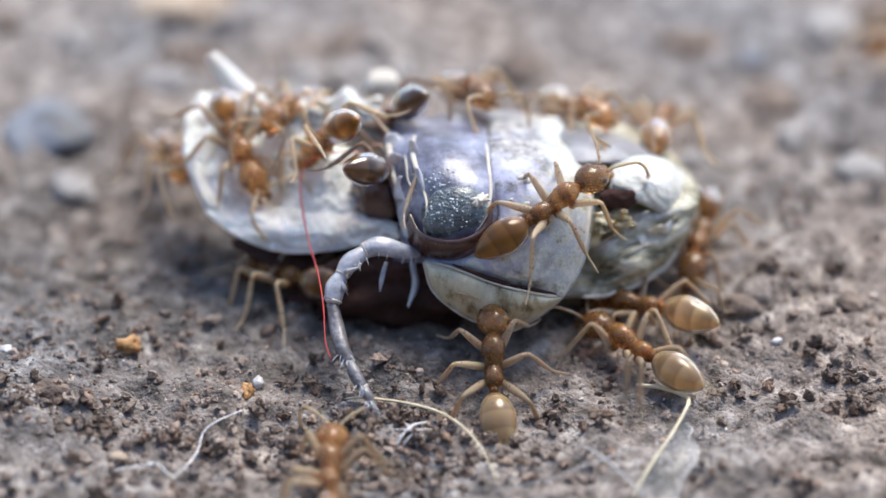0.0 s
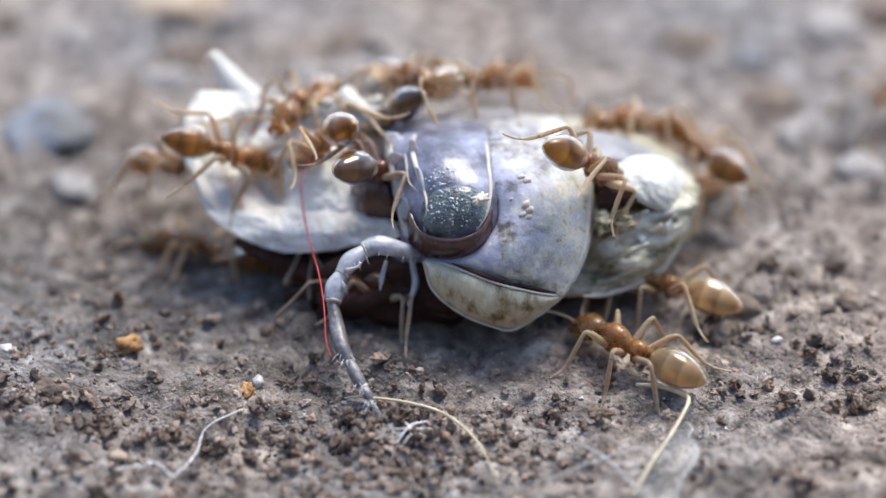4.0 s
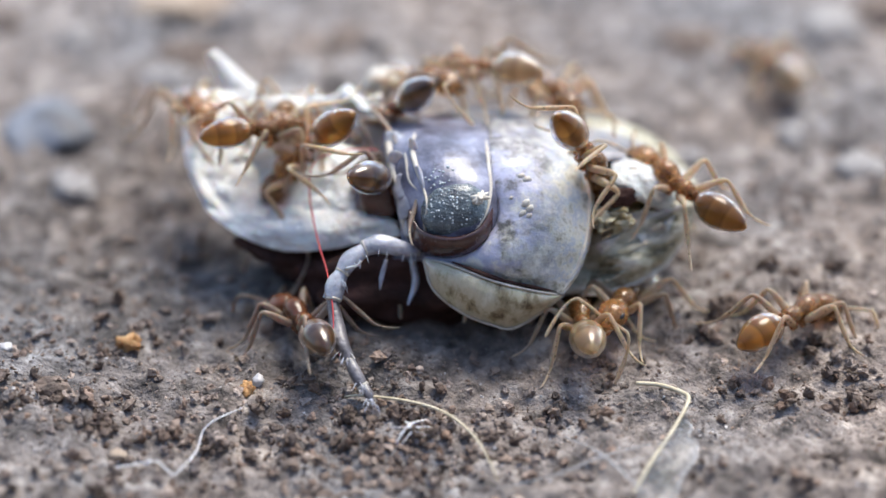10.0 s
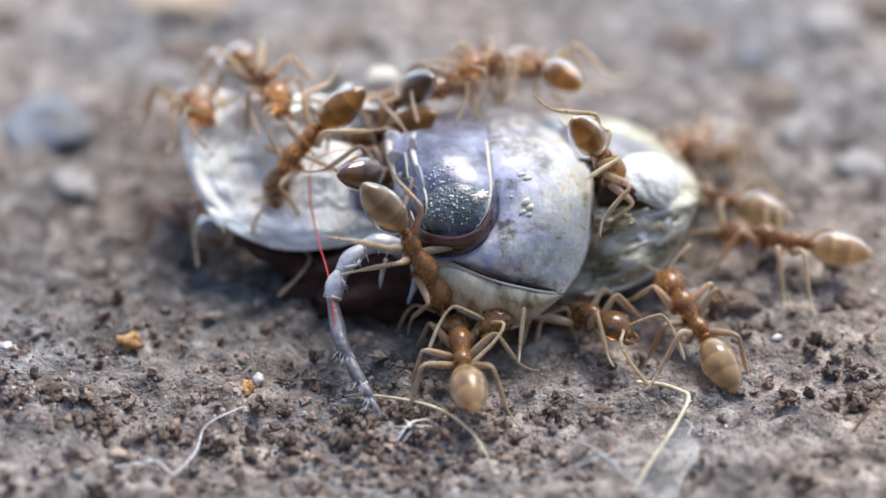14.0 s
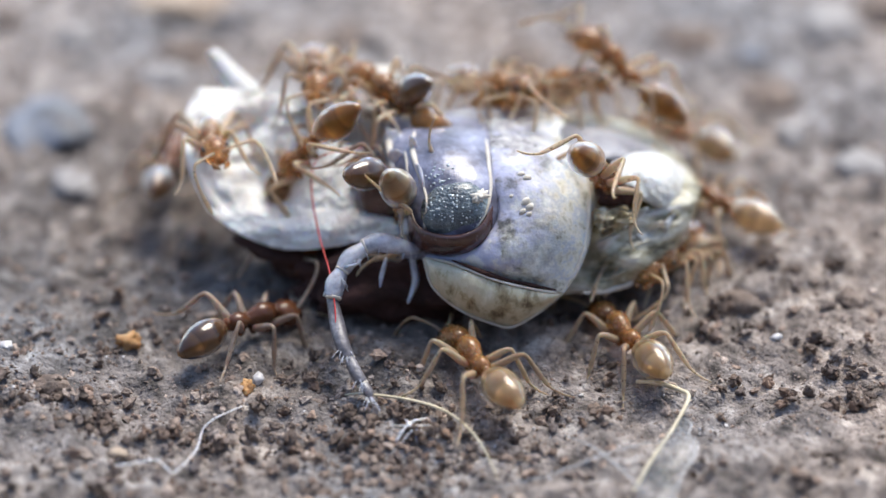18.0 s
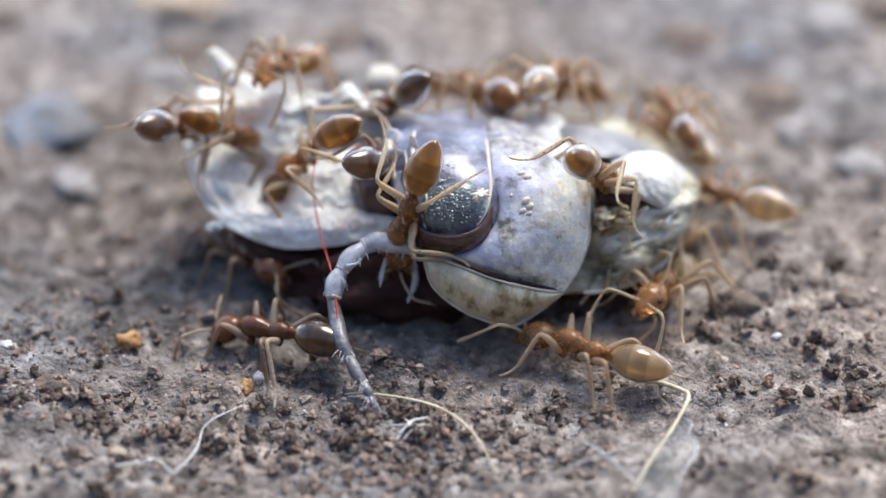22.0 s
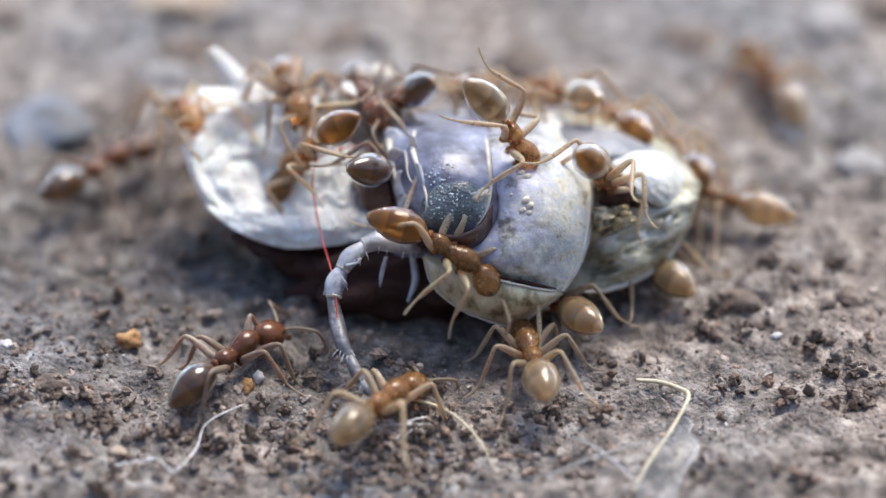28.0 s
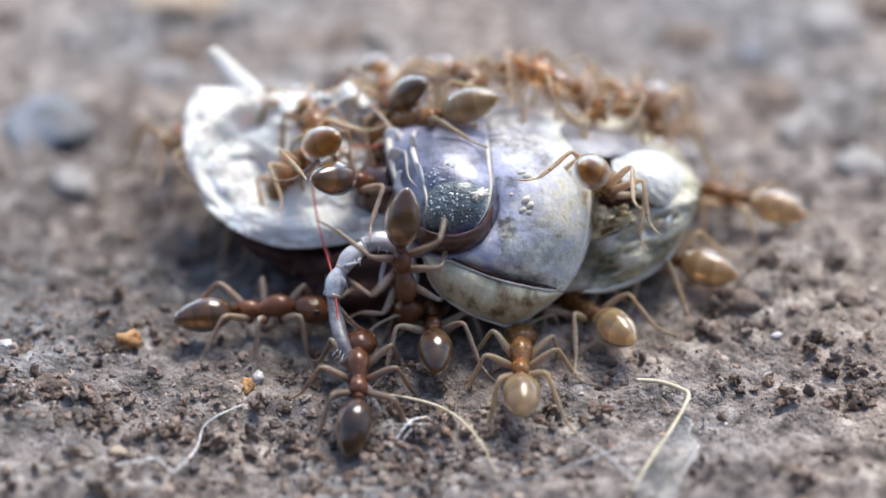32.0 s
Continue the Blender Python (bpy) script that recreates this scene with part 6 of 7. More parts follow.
    crawl(ants[19], [
        r(0, 9.92, 5.49, -0.08, -0, -15, -142), r(5, 7.34, 3.77, 0.16, 0, -15, -146), r(6, 5.99, 3.40, 0.13, 0, 15, 141),
        r(7, 6.96, 2.49, 0.18, -0, 15, 135), r(8, 5.97, 1.45, 0.17, 0, -4, 112), r(8.5, 5.36, 2.13, 0.04, 0, 14, 106),
        r(9, 4.64, 2.35, -0.10, 0, 15, 97), r(10, 6.12, 5.29, 0.02, -0, 17, 115), r(10.5, 5.84, 3.68, 0.18, 0, 17, 123),
        r(11, 5.28, 3.35, 0.15, 0, 15, 143), r(12, 4.76, 3.34, 0.05, 0, 15, 158), r(12.5, 4.77, 2.93, 0.04, 5, 5, -147),
        r(13, 4.78, 2.52, 0.04, 0, -5, -93), r(14, 4.68, 2.38, 0.06, -0, -19, -113), r(15.5, 4.51, 2.60, 0.04, 8, -2, -163),
        r(17, 4.34, 2.83, 0.01, -0, 15, 147), r(22, 4.16, 2.79, -0.12, -0, 17, 119), r(26, 4.97, 2.95, 0.09, 0, 18, 115),
        r(27.5, 6.11, 4.92, 0.04, -0, 12, 111), r(28, 5.95, 4.61, 0.14, 0, -3, 114), r(28.5, 5.68, 3.73, 0.11, 4, -10, 171),
        r(29, 5.42, 2.84, 0.08, 0, -16, -130), r(30, 7.06, 3.17, 0.25, 0, -15, -139), r(31, 9.31, 3.88, 0.00, 0, -15, -148),
        r(32, 9.31, 3.88, 0.00, 0, -15, -148)])
    crawl(ants[20], [
        r(0, 11.93, 3.70, -0.06, 0, 15, 158), r(7.5, 9.44, 2.40, 0.06, 0, -15, -148), r(8.5, 5.44, -0.04, 0.20, -0, -17, -113),
        r(9, 4.85, -2.56, 0.21, -0, -11, -92), r(9.25, 5.18, -2.90, 0.14, -7, 2, -31), r(9.5, 5.52, -3.23, 0.07, 0, 15, 30),
        r(10, 5.55, -2.79, 0.13, 0, 15, 45), r(10.5, 5.29, -2.96, 0.07, 0, 16, 54), r(10.75, 5.16, -3.12, 0.08, 0, 16, 99),
        r(11, 5.03, -3.29, 0.09, -0, 15, 144), r(11.5, 5.31, -4.04, 0.04, 0, 15, 155), r(11.75, 5.55, -3.34, 0.15, -4, 6, 111),
        r(12, 5.80, -2.65, 0.25, -0, -3, 68), r(12.5, 6.99, -1.62, 0.36, 0, 7, 83), r(13, 8.02, -0.44, 0.30, 0, 10, 65),
        r(15, 10.33, 1.16, 0.01, -0, 14, 56), r(32, 10.33, 1.16, 0.01, -0, 14, 56)])
    crawl(ants[21], [
        r(0, -11.76, -0.01, 0.10, 0, -15, -36), r(5.3, -8.87, -0.13, 0.12, -0, -15, -29), r(6, -6.56, -0.83, 0.00, -0, -16, -54),
        r(6.5, -5.17, -3.36, 0.05, -0, 6, -70), r(6.75, -3.76, -4.87, -0.05, -0, 7, -23), r(7, -2.34, -6.37, -0.14, -0, 8, 24),
        r(7.5, 0.17, -6.22, -0.20, -0, 15, 40), r(7.725, 1.12, -7.33, -0.08, -8, -1, -10), r(7.95, 2.07, -8.44, 0.04, -0, -17, -61),
        r(8.6, 2.78, -9.86, 0.15, 0, -7, -70), r(32, 2.78, -9.86, 0.15, 0, -7, -70)])
    crawl(ants[22], [
        r(0, -1.22, -0.15, -0.06, -0, -16, -129), r(6.6, -1.08, -0.91, -0.10, 0, -17, -119), r(7.05, -0.95, -2.55, 0.03, 10, -4, 165),
        r(7.5, -0.82, -4.20, 0.17, -0, 9, 90), r(8, -0.94, -3.04, -0.01, -0, 11, 106), r(9, -0.94, -3.24, 0.02, -0, 17, 111),
        r(9.5, -1.58, -3.22, 0.05, 0, 18, 116), r(10, -2.20, -2.99, 0.16, -0, 19, 112), r(11, -2.69, -2.36, 0.04, 0, 9, 111),
        r(11.5, -2.84, -2.11, 0.08, 0, 17, 109), r(12, -3.18, -1.19, -0.05, -0, 15, 107), r(13, -3.52, -0.77, 0.03, 0, 17, 119),
        r(14, -4.17, 0.05, -0.01, -0, 19, 112), r(14.5, -4.36, 0.49, 0.09, -0, 18, 115), r(17, -4.71, 1.48, 0.36, -0, 11, 86),
        r(18, -4.71, 1.49, 0.21, -1, 9, 82), r(19, -4.68, 1.47, 0.37, -1, 12, 84), r(20, -4.53, 1.42, 0.34, -3, 17, 59),
        r(21, -4.37, 0.24, 1.75, 14, 24, 51), r(22, -4.40, 0.22, 1.76, 16, 29, 49), r(23, -4.09, -0.31, 1.53, 27, 26, 54),
        r(24, -3.83, 0.72, 1.97, 1, 13, 84), r(24.5, -3.61, 1.04, 1.09, 11, -2, 157), r(25, -3.39, 1.36, 0.21, -0, -16, -129),
        r(32, -3.39, 1.35, 0.21, 0, -16, -129)])
    crawl(ants[23], [
        r(0, -5.24, -8.97, -0.01, 0, 7, 72), r(7.9, -5.11, -9.17, 0.06, 0, 11, 75), r(8.2, -4.18, -6.91, 0.03, -0, 9, 59),
        r(8.5, -3.04, -4.40, 0.06, 0, -3, 44), r(9, -2.98, -3.66, 0.10, 0, -11, 78), r(9.5, -3.90, -3.37, -0.01, -0, -8, 113),
        r(9.9, -8.22, -1.63, 0.13, -0, 13, 142), r(10.5, -10.20, -1.30, 0.17, 0, 15, 145), r(32, -10.20, -1.30, 0.17, 0, 15, 145)])
    crawl(ants[24], [
        r(0, -10.71, -3.63, 0.09, -0, 15, 28), r(15, -8.23, -3.76, 0.34, -0, 15, 29), r(16.5, -3.19, -2.85, -0.06, -0, 8, 21),
        r(17, -2.64, -2.87, 0.02, -0, 15, 40), r(17.5, -2.92, -2.77, -0.09, 0, 15, 37), r(18, -3.19, -2.73, -0.06, 0, 15, 37),
        r(18.5, -3.06, -2.55, 0.03, 0, 15, 41), r(19, -3.12, -2.24, 0.02, -0, 15, 42), r(19.25, -3.34, -1.96, 0.01, -5, 0, 4),
        r(19.5, -3.55, -1.68, -0.01, -0, -15, -34), r(20, -3.65, -0.99, -0.08, -0, -8, -55), r(21, -3.56, -0.69, 0.04, 0, 1, -55),
        r(22, -3.27, -0.86, -0.02, -0, -6, -57), r(23, -3.56, -0.88, 0.06, -0, -9, -62), r(24, -2.86, -1.42, 0.01, 0, -18, -63),
        r(25, -2.99, -1.35, 0.03, -0, -17, -66), r(28, -2.49, 0.02, 0.15, 0, -15, -36), r(32, -2.49, 0.01, 0.15, 0, -15, -36)])
    crawl(ants[25], [
        r(0, -1.91, -0.09, 0.10, 0, -15, -146), r(20, -1.73, -0.86, -0.11, 0, -16, -133), r(21, -2.87, -3.32, 0.01, -0, -15, -143),
        r(21.5, -2.54, -3.77, -0.00, 0, 15, 150), r(22, -2.64, -3.10, 0.00, 0, 15, 156), r(22.5, -3.15, -2.59, 0.06, -0, 15, 135),
        r(22.75, -2.80, -3.23, 0.05, 11, -2, -161), r(23, -2.44, -3.87, 0.05, 0, -19, -96), r(23.12, -2.51, -4.14, 0.04, -5, -17, -52),
        r(23.25, -2.57, -4.41, 0.04, -7, -12, -8), r(23.38, -2.64, -4.67, 0.04, -5, -7, 34), r(23.5, -2.70, -4.94, 0.03, -0, -4, 76),
        r(23.62, -2.94, -5.06, 0.05, 5, -7, 119), r(23.75, -3.17, -5.19, 0.07, 8, -12, 163), r(23.88, -3.40, -5.31, 0.09, 6, -17, -153),
        r(24, -3.64, -5.43, 0.11, -0, -20, -108), r(24.5, -3.67, -5.47, 0.08, -0, -18, -116), r(25, -3.36, -5.36, 0.15, -0, -19, -113),
        r(25.25, -3.08, -5.33, 0.05, -1, -17, -69), r(25.5, -2.80, -5.29, -0.06, -0, -15, -25), r(26.5, -2.98, -4.62, -0.01, -3, -8, 27),
        r(27.5, -3.17, -3.95, 0.04, 0, -1, 79), r(28, -3.27, -3.72, 0.03, -0, 4, 50), r(28.5, -3.00, -4.23, 0.07, 0, 9, 67),
        r(29, -2.63, -2.67, 0.01, -0, 16, 129), r(29.5, -1.87, -2.51, 0.04, -0, 21, 76), r(30, -0.78, -2.87, -0.01, -0, 15, 34),
        r(30.5, -0.64, -2.86, 0.03, -0, 19, 75), r(31, -0.66, -2.89, 0.00, 0, 17, 101), r(32, -0.16, -2.93, 0.01, 0, 16, 94)])
    crawl(ants[26], [
        r(0, -2.60, -9.94, 0.05, -0, 17, 61), r(26.5, -1.88, -8.81, -0.05, -0, 17, 61), r(27, -1.08, -7.06, -0.01, -8, 1, 9),
        r(27.5, -0.27, -5.30, 0.03, -0, -15, -42), r(27.75, -0.61, -5.17, 0.06, -7, 1, 6), r(28, -0.95, -5.04, 0.10, 0, 16, 55),
        r(28.5, -0.72, -5.46, 0.04, -0, 15, 37), r(29, -1.05, -5.29, 0.14, -0, 16, 55), r(29.25, -0.67, -5.35, 0.07, -7, 2, 5),
        r(29.5, -0.29, -5.42, -0.00, 0, -12, -43), r(29.75, 0.72, -5.12, -0.05, -2, -7, 6), r(30, 1.74, -4.82, -0.09, -0, -2, 55),
        r(30.25, 2.33, -5.24, -0.03, -1, -4, -0), r(30.5, 2.92, -5.65, 0.04, 0, -6, -55), r(31, 4.23, -7.64, 0.10, -0, -4, -63),
        r(31.5, 4.90, -8.96, -0.00, -0, -5, -64), r(32, 4.90, -8.96, -0.00, -0, -5, -64)])
    crawl(ants[27], [
        r(0, -11.47, -2.30, 0.27, -0, 15, 22), r(29, -10.16, -2.03, 0.08, 0, 15, 22), r(30, -6.48, -1.83, -0.01, 0, 15, 22),
        r(30.5, -5.53, -1.45, -0.09, -0, -5, 3), r(31, -4.31, -2.26, 0.01, 0, 1, -1), r(31.5, -3.59, -2.16, 0.08, -0, 7, 20),
        r(32, -2.87, -2.52, -0.00, -0, -0, 0)])
    crawl(ants[28], [
        r(0, -2.06, -10.37, 0.11, -0, -4, 85), r(30, -2.05, -9.08, 0.13, -0, 4, 85), r(30.5, -1.97, -7.62, -0.09, 0, 5, 85),
        r(31, -1.57, -4.33, -0.09, -0, -0, 105), r(31.5, -1.38, -4.35, -0.02, -0, -6, 90), r(32, -1.31, -4.17, -0.01, 0, -8, 92)])
    crawl(ants[29], [
        r(0, -12.18, 3.29, -0.11, 0, 15, 29), r(26.5, -9.12, 2.62, 0.03, 0, 15, 37), r(27.5, -6.35, 1.77, 0.10, -0, 14, 48),
        r(28, -5.85, 1.61, 0.07, 0, 2, 44), r(28.25, -5.57, 1.11, -0.00, -1, 0, -4), r(28.5, -5.30, 0.60, -0.08, 0, -2, -52),
        r(28.75, -4.52, -0.40, -0.04, -3, 6, -13), r(29, -3.74, -1.40, -0.01, -0, 15, 27), r(30, -2.58, -0.20, 0.06, 0, -15, -36),
        r(32, -2.57, -0.20, 0.06, 0, -15, -36)])
    crawl(ants[30], [
        r(0, 9.00, -4.78, 0.16, 0, 15, 158), r(16, 7.61, -5.36, 0.16, 0, 15, 152), r(17, 4.65, -5.36, -0.01, 0, 7, 158),
        r(17.5, 1.60, -4.77, -0.05, 0, 14, 147), r(18, 0.53, -3.85, 0.01, 0, 8, 113), r(18.5, -0.04, -3.41, 0.73, -12, -8, 134),
        r(19, 0.30, -3.35, 0.86, -12, -15, 110), r(19.5, 0.62, -3.16, 1.11, -13, -18, 113), r(20, -0.17, -3.30, 0.44, -4, 16, 125),
        r(20.5, -0.52, -2.70, 0.08, 0, 13, 111), r(21, -0.44, -2.15, -0.03, 0, 11, 76), r(22, -0.63, -0.81, -0.20, 0, 19, 70),
        r(23, -0.55, -0.13, -0.13, 0, 16, 51), r(32, -0.55, -0.16, -0.13, 0, 16, 51)])
    crawl(ants[31], [
        r(0, 0.69, -0.01, -0.16, -0, -16, -129), r(10.3, 0.36, -0.98, -0.06, 0, -17, -123), r(11, 0.26, -1.99, -0.17, -0, 8, -132),
        r(11.5, 0.39, -4.14, -0.07, 0, -3, -86), r(12, 0.30, -4.57, 0.09, 0, -14, -111), r(12.5, 0.16, -4.16, -0.02, -0, -15, -152),
        r(12.75, 0.16, -3.84, 0.02, 5, -5, 157), r(13, 0.15, -3.53, 0.05, 0, 4, 106), r(13.5, 0.23, -3.63, 0.07, 0, 1, 96),
        r(14, 0.29, -3.69, 0.05, -0, 6, 94), r(14.5, 0.19, -3.57, 0.08, -0, 1, 93), r(16.5, 0.10, -3.21, 0.01, 0, 15, 87),
        r(17, 0.45, -3.04, -0.08, 0, 18, 92), r(17.5, 0.60, -1.67, -0.12, 12, 1, 164), r(18, 0.74, -0.30, -0.16, 0, -17, -125),
        r(32, 0.74, -0.35, -0.16, -0, -17, -125)])
    crawl(ants[32], [
        r(0, 1.48, 1.52, -0.20, 0, 15, 158), r(11.2, 1.49, 1.97, -0.20, 0, 15, 158), r(11.6, 1.29, 0.71, 1.07, 9, 2, -142),
        r(12, 1.09, -0.55, 2.33, 3, -13, -83), r(12.25, 0.87, -1.21, 2.40, 7, 38, -82), r(12.5, 0.65, -1.87, 2.46, 73, 85, -18),
        r(13, 0.70, -2.69, 1.45, 69, 67, 11), r(13.5, 0.93, -2.98, 1.11, 78, 43, 45), r(13.75, 1.60, -2.84, 0.55, 21, 28, -18),
        r(14, 2.27, -2.69, -0.01, 0, -16, -47), r(14.25, 2.11, -2.96, 0.05, -7, -0, 0), r(14.5, 1.94, -3.23, 0.12, 0, 16, 48),
        r(15.25, 1.74, -2.09, -0.02, -8, -0, -4), r(16, 1.54, -0.95, -0.16, 0, -17, -55), r(17, 1.41, 0.44, -0.12, 0, -15, -41),
        r(32, 1.41, 0.41, -0.13, 0, -15, -41)])
    crawl(ants[33], [
        r(0, -0.26, 1.24, 0.02, 0, -15, -34), r(12, -0.41, 1.10, 0.05, 0, -15, -36), r(12.25, -0.35, 0.06, 1.41, 31, 28, -92),
        r(12.5, -0.29, -0.98, 2.78, -26, 70, 161), r(13, -0.64, -1.28, 2.34, -17, 67, -163), r(13.5, -0.68, -1.04, 2.49, -41, 54, 145),
        r(14, -0.84, 0.47, 1.80, -52, 36, 145), r(16.5, -0.87, -0.22, 2.03, -7, 17, 115), r(17, -0.35, 0.62, 2.14, -9, 29, 118),
        r(18, -0.81, 0.49, 2.25, -10, -9, 134), r(18.5, -0.50, -0.74, 2.55, -9, 33, 131), r(19, -0.33, -1.44, 2.56, -36, 62, 165),
        r(20, -0.12, -1.73, 2.55, -47, 63, 155), r(21, -0.33, -1.60, 2.42, 137, 116, -15), r(22, -0.24, -1.81, 1.99, 125, 103, -9),
        r(22.5, -0.73, -1.98, 1.81, -32, 87, -127), r(23, -1.21, -2.15, 1.64, 62, 80, 7), r(23.5, -1.21, -2.29, 1.45, 59, 79, 8),
        r(24, -0.03, -2.89, 1.34, 16, 24, 10), r(24.5, 1.02, -3.27, 0.90, 15, 23, 32), r(24.75, 0.23, -2.59, 1.21, -16, -5, 80),
        r(25, -0.56, -1.90, 1.52, -57, 2, 134), r(25.5, 0.04, -2.66, 1.32, -46, 19, 137), r(26.5, -0.35, -2.44, 1.49, 115, 129, -24),
        r(27.5, -0.73, -2.21, 1.65, 105, 95, -2), r(27.75, -0.44, -2.37, 1.54, 36, 64, -35), r(28, -0.14, -2.52, 1.43, 20, 38, -11),
        r(28.5, 0.25, -2.58, 1.59, 29, 26, 23), r(29, 0.77, -2.69, 1.71, 34, 11, 30), r(30, 0.76, -2.68, 1.71, 28, 7, 34),
        r(30.5, 0.70, -2.75, 1.74, 30, 19, 39), r(31, 1.40, -2.61, 1.52, 52, 36, 21), r(31.5, 1.48, -2.76, 1.16, 56, 52, 36),
        r(31.75, 1.72, -0.73, -1.03, 2, 29, -42), r(32, 1.95, 1.29, -3.21, -1, -17, -82)])
    crawl(ants[34], [
        r(0, -0.43, 0.53, -0.06, -0, -16, -47), r(12.3, -0.58, 0.75, -0.03, -0, -16, -51), r(12.65, -0.99, -0.30, 0.83, 2, 31, -36),
        r(13, -1.39, -1.34, 1.70, 45, 71, 14), r(13.5, -0.95, -2.24, 1.45, 30, 59, 25), r(14, -0.71, -2.31, 1.52, 24, 63, -24),
        r(14.5, -0.50, -2.01, 1.96, 72, 84, 3), r(15.5, -0.75, -1.90, 1.66, 129, 117, -8), r(16.5, -1.01, -1.80, 1.36, -15, 40, 131),
        r(16.62, -1.04, -1.63, 1.56, 11, 41, 109), r(16.75, -1.07, -1.47, 1.76, 36, 48, 89), r(16.88, -1.10, -1.31, 1.96, 63, 61, 73),
        r(17, -1.13, -1.15, 2.16, 98, 77, 68), r(18, -0.99, -1.36, 1.86, 115, 63, 82), r(18.5, -0.97, -0.27, 0.97, 15, 41, -20),
        r(19, -0.94, 0.83, 0.09, -0, -15, -38), r(25, -0.79, 0.77, 0.11, 0, -15, -36), r(25.25, -0.82, -0.50, 1.27, 5, 15, -6),
        r(25.5, -0.84, -1.78, 2.43, 28, 38, 34), r(27.5, 0.35, -0.58, 2.88, -22, 79, -61), r(28, 0.73, -1.20, 2.74, 23, 66, 3),
        r(28.12, 0.74, -1.17, 2.74, 2, 70, -58), r(28.25, 0.76, -1.15, 2.75, -16, 65, -117), r(28.38, 0.78, -1.13, 2.75, -17, 56, -159),
        r(28.5, 0.79, -1.11, 2.75, -9, 49, 165), r(29, 0.17, -0.24, 2.49, 4, 3, 133), r(29.5, 0.44, -0.61, 2.54, 7, 22, 109),
        r(30, 0.67, 0.10, 2.21, 6, 25, 65), r(30.5, 0.49, 0.72, 2.15, 0, 26, 64), r(30.75, 1.02, 0.98, 1.86, -17, 2, -3),
        r(31, 1.55, 1.24, 1.57, -2, -24, -68), r(31.25, 1.39, 1.32, 1.57, -15, -2, -16), r(31.5, 1.23, 1.40, 1.56, -5, 22, 35),
        r(31.75, 0.55, 0.67, 1.85, -14, 23, 96), r(32, -0.12, -0.07, 2.14, -17, 31, 159)])
    crawl(ants[35], [
        r(0, -1.62, 1.13, 0.09, 0, -15, -34), r(26.5, -1.85, 1.51, 0.05, 0, 15, 22), r(27.25, -1.57, 1.17, 1.01, -5, 3, -27),
        r(28, -1.29, 0.83, 1.96, 0, -8, -76), r(28.5, -1.32, 0.78, 1.93, 0, -11, -78), r(29, -1.34, 0.63, 1.93, 0, -13, -80),
        r(29.25, -1.09, 0.55, 1.90, 9, 37, -115), r(29.5, -0.83, 0.48, 1.86, -69, 70, 140), r(30, -0.69, -0.83, 2.29, 7, 70, -160),
        r(30.5, -0.66, -0.49, 2.21, -26, 72, 165), r(31, -0.85, -0.34, 2.06, -12, 63, -178), r(31.5, -1.13, -1.64, 2.05, -57, 78, 171),
        r(32, -0.75, -2.26, 1.39, 50, 85, -26)])
    crawl(ants[36], [
        r(0, 2.32, -0.37, -0.15, -0, -17, -119), r(29.8, 2.41, -0.52, -0.15, 0, -17, -119), r(29.98, 2.70, -1.04, -0.09, 3, -16, -162),
        r(30.15, 2.99, -1.56, -0.02, 5, -12, 156), r(30.32, 3.28, -2.08, 0.05, 3, -9, 115), r(30.5, 3.57, -2.60, 0.12, 0, -7, 74),
        r(31, 3.86, -1.27, 1.36, 17, -19, 96), r(31.5, 3.76, -0.42, 1.74, 25, 9, 93), r(32, 3.66, 1.58, 0.93, -0, -1, 88)])
    crawl(ants[37], [
        r(0, 2.01, -10.29, 0.04, 0, -4, 90), r(2.4, 2.15, -8.16, 0.03, -0, 3, 86), r(3, 2.34, -5.82, 0.09, 0, -5, 80),
        r(3.2, 2.77, -5.89, 0.07, 0, -5, 6), r(3.4, 3.20, -5.96, 0.05, -0, -4, -68), r(3.9, 4.55, -8.54, 0.02, 0, -5, -64),
        r(32, 4.55, -8.54, 0.02, 0, -5, -64)])
    crawl(ants[38], [
        r(0, 0.74, -0.05, -0.15, 0, -15, -148), r(1.8, 0.75, -0.82, -0.16, -0, -15, -139), r(2.5, 0.63, -3.61, -0.03, 0, 15, 149),
        r(3, -0.68, -2.95, -0.04, -0, 3, 127), r(3.5, -0.65, -3.39, 0.22, 0, -1, 129), r(4, -0.90, -1.96, 0.07, 3, -8, 171),
        r(4.5, -1.15, -0.53, -0.08, -0, -15, -146), r(5.5, -1.16, 0.32, 0.03, 0, -15, -146), r(32, -1.16, 0.23, 0.00, 0, -15, -146)])
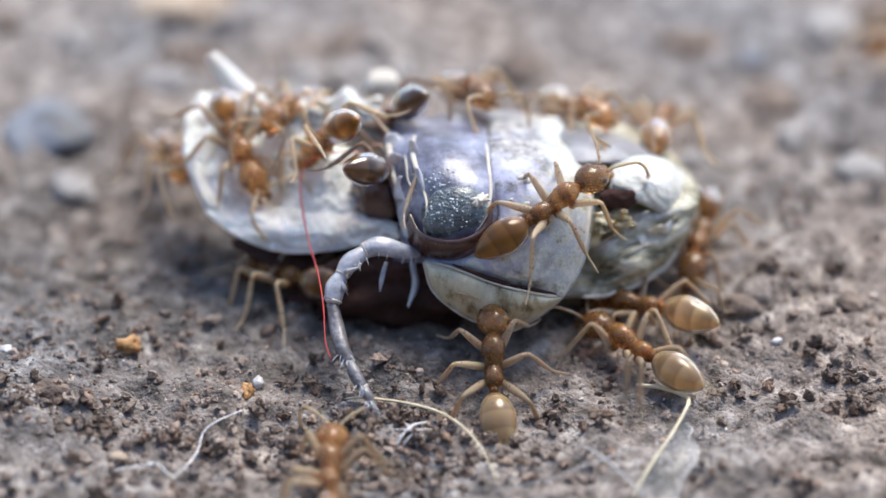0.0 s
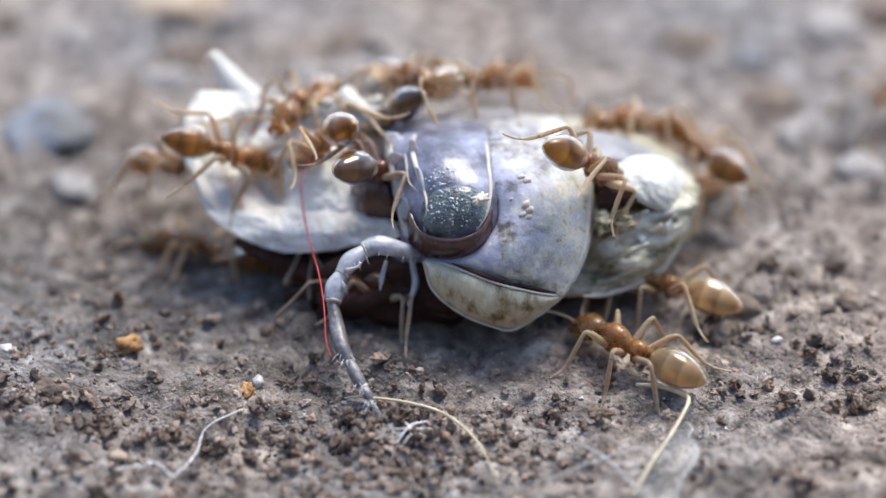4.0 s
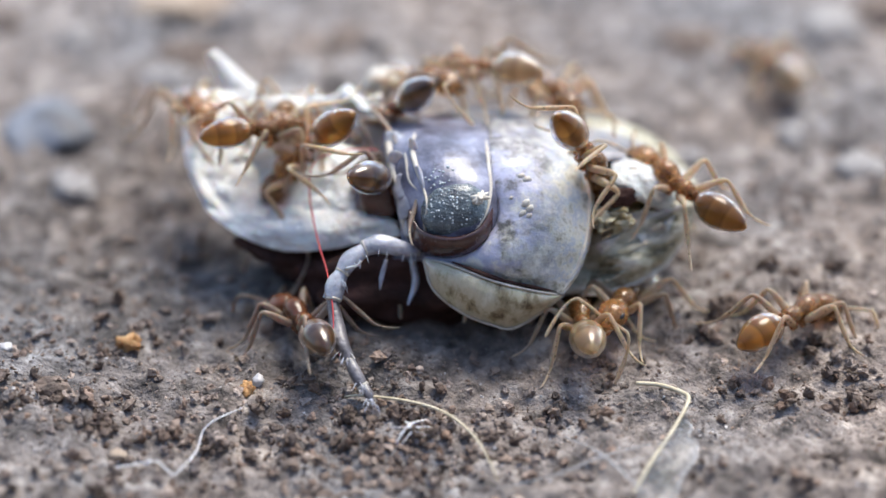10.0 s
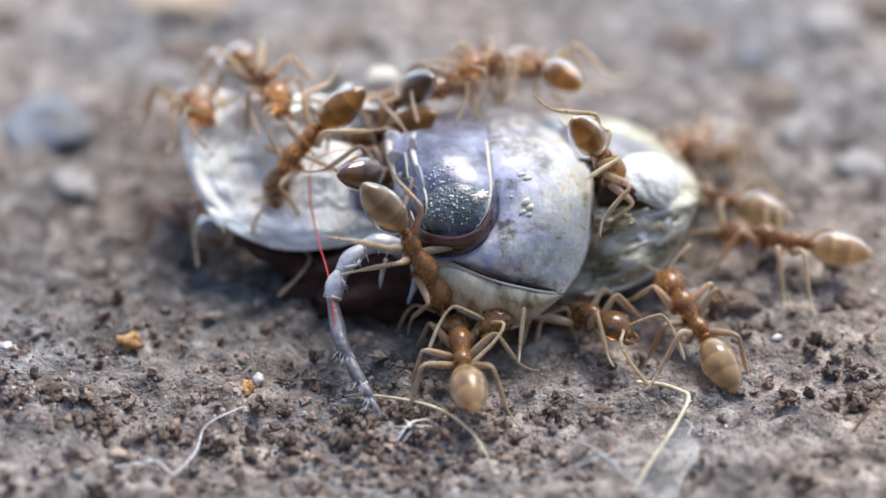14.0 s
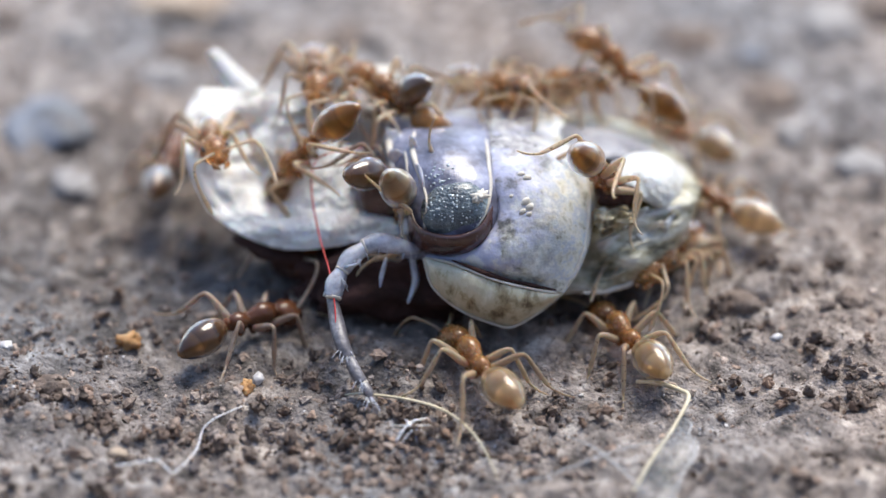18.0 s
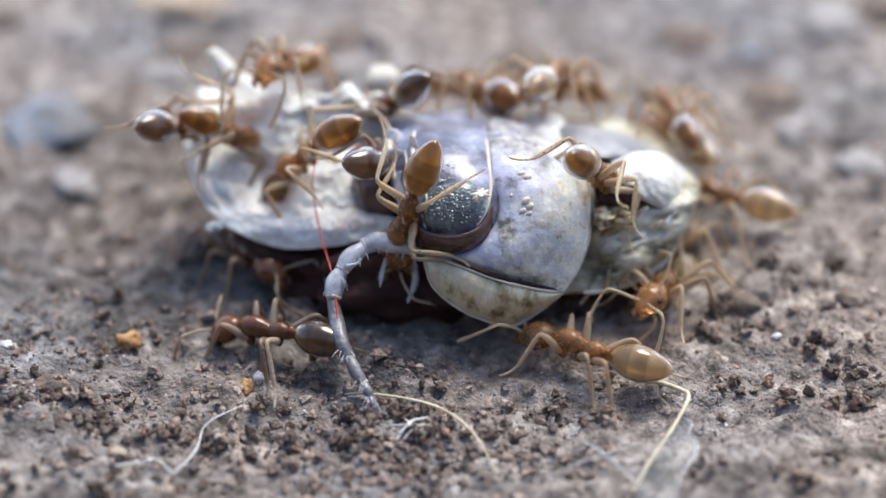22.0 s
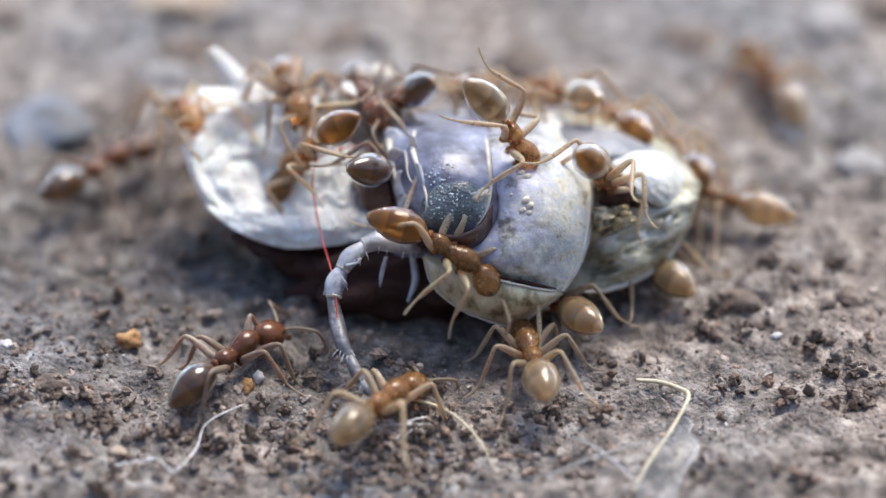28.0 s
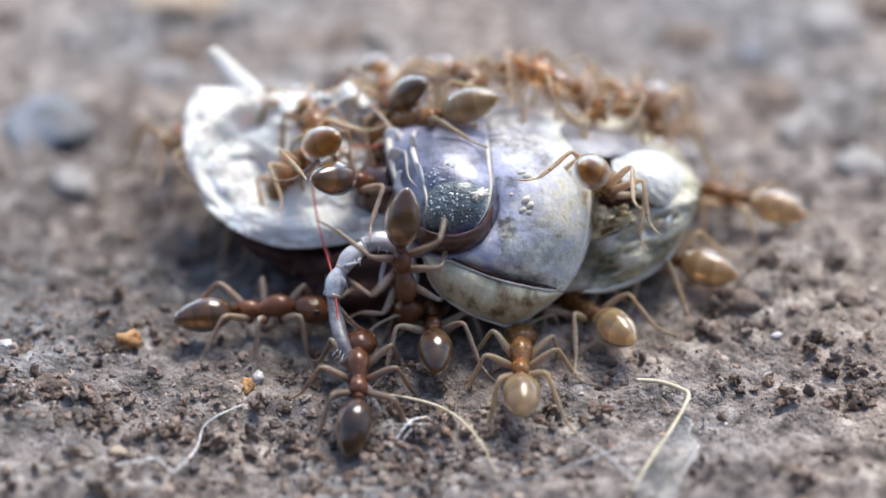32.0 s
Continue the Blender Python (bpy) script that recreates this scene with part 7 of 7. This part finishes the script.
    crawl(ants[39], [
        r(0, -4.63, 1.31, 0.57, -2, -14, -72), r(3, -4.59, 1.30, 0.60, -2, -15, -74), r(4.25, -4.26, 0.12, 0.99, -3, -6, -16),
        r(5.5, -3.92, -1.07, 1.39, 5, -0, 41), r(6, -3.88, -1.11, 1.33, 5, 1, 43), r(7, -3.86, -1.16, 1.29, 5, 5, 43),
        r(8, -3.97, -1.04, 1.47, 4, 6, 48), r(9, -4.13, -0.83, 1.76, 5, 4, 38), r(9.5, -3.51, -0.43, 1.87, 5, 14, 40),
        r(10, -2.93, -0.32, 2.08, 6, 22, 37), r(11, -3.20, -0.30, 2.09, 6, 20, 34), r(11.5, -3.44, 1.30, 1.50, 5, 25, 47),
        r(11.75, -3.52, 1.65, 1.00, -9, 3, -7), r(12, -3.60, 2.00, 0.50, 0, -20, -60), r(13, -3.30, 1.60, 0.10, 0, -20, -72),
        r(32, -3.30, 1.60, 0.10, 0, -20, -72)])
    crawl(ants[40], [
        r(0, 3.00, 0.60, -0.10, 0, -15, -130), r(15.5, 3.00, 0.60, -0.10, 0, -15, -130), r(16.5, 3.76, -0.78, 0.20, -24, -16, -114),
        r(17, 3.79, -0.74, 0.24, -24, -14, -115), r(18, 3.65, -0.82, 0.16, -24, -18, -115), r(19, 3.68, -0.70, 0.28, -24, -11, -109),
        r(20, 3.69, -0.98, -0.10, -24, -17, -119), r(21, 3.48, -1.05, -0.24, -24, -12, -115), r(22, 3.46, -1.13, -0.31, -24, -14, -115),
        r(23, 3.61, -0.75, 0.20, -24, -12, -113), r(24, 3.00, 0.60, -0.10, 0, -15, -130), r(32, 3.00, 0.60, -0.10, 0, -15, -130)])
    crawl(ants[41], [
        r(0, 3.20, 0.90, -0.10, 0, -15, -130), r(4.8, 3.20, 0.90, -0.10, 0, -15, -130), r(5.5, 3.51, -1.17, -0.23, -24, -16, -120),
        r(6, 3.55, -1.14, -0.17, -24, -16, -118), r(7, 3.57, -1.13, -0.12, -24, -16, -114), r(8, 3.11, -1.12, -0.09, -24, -16, -110),
        r(9, 2.98, -1.24, -0.25, -24, -16, -110), r(10.2, 3.20, 0.90, -0.10, 0, -15, -130), r(32, 3.20, 0.90, -0.10, 0, -15, -130)])
    shift = pose(0, 0, 0, 90 - TILT, 0, 0)
    walk(red_thread, [(0, place(-0.14, 0, 0) @ shift), (3, place(-0.10, 0, 0) @ shift), (6, place(-0.22, 0, 0) @ shift), (7, place(-0.12, 0, 0) @ shift),
                      (8, place(0.12, 0.02, 0) @ shift), (9, place(0, 0, 0) @ shift), (13, place(0, 0, 0) @ shift), (22, place(0.06, 0, 0) @ shift), (32, place(0.06, 0, 0) @ shift)])


motions()
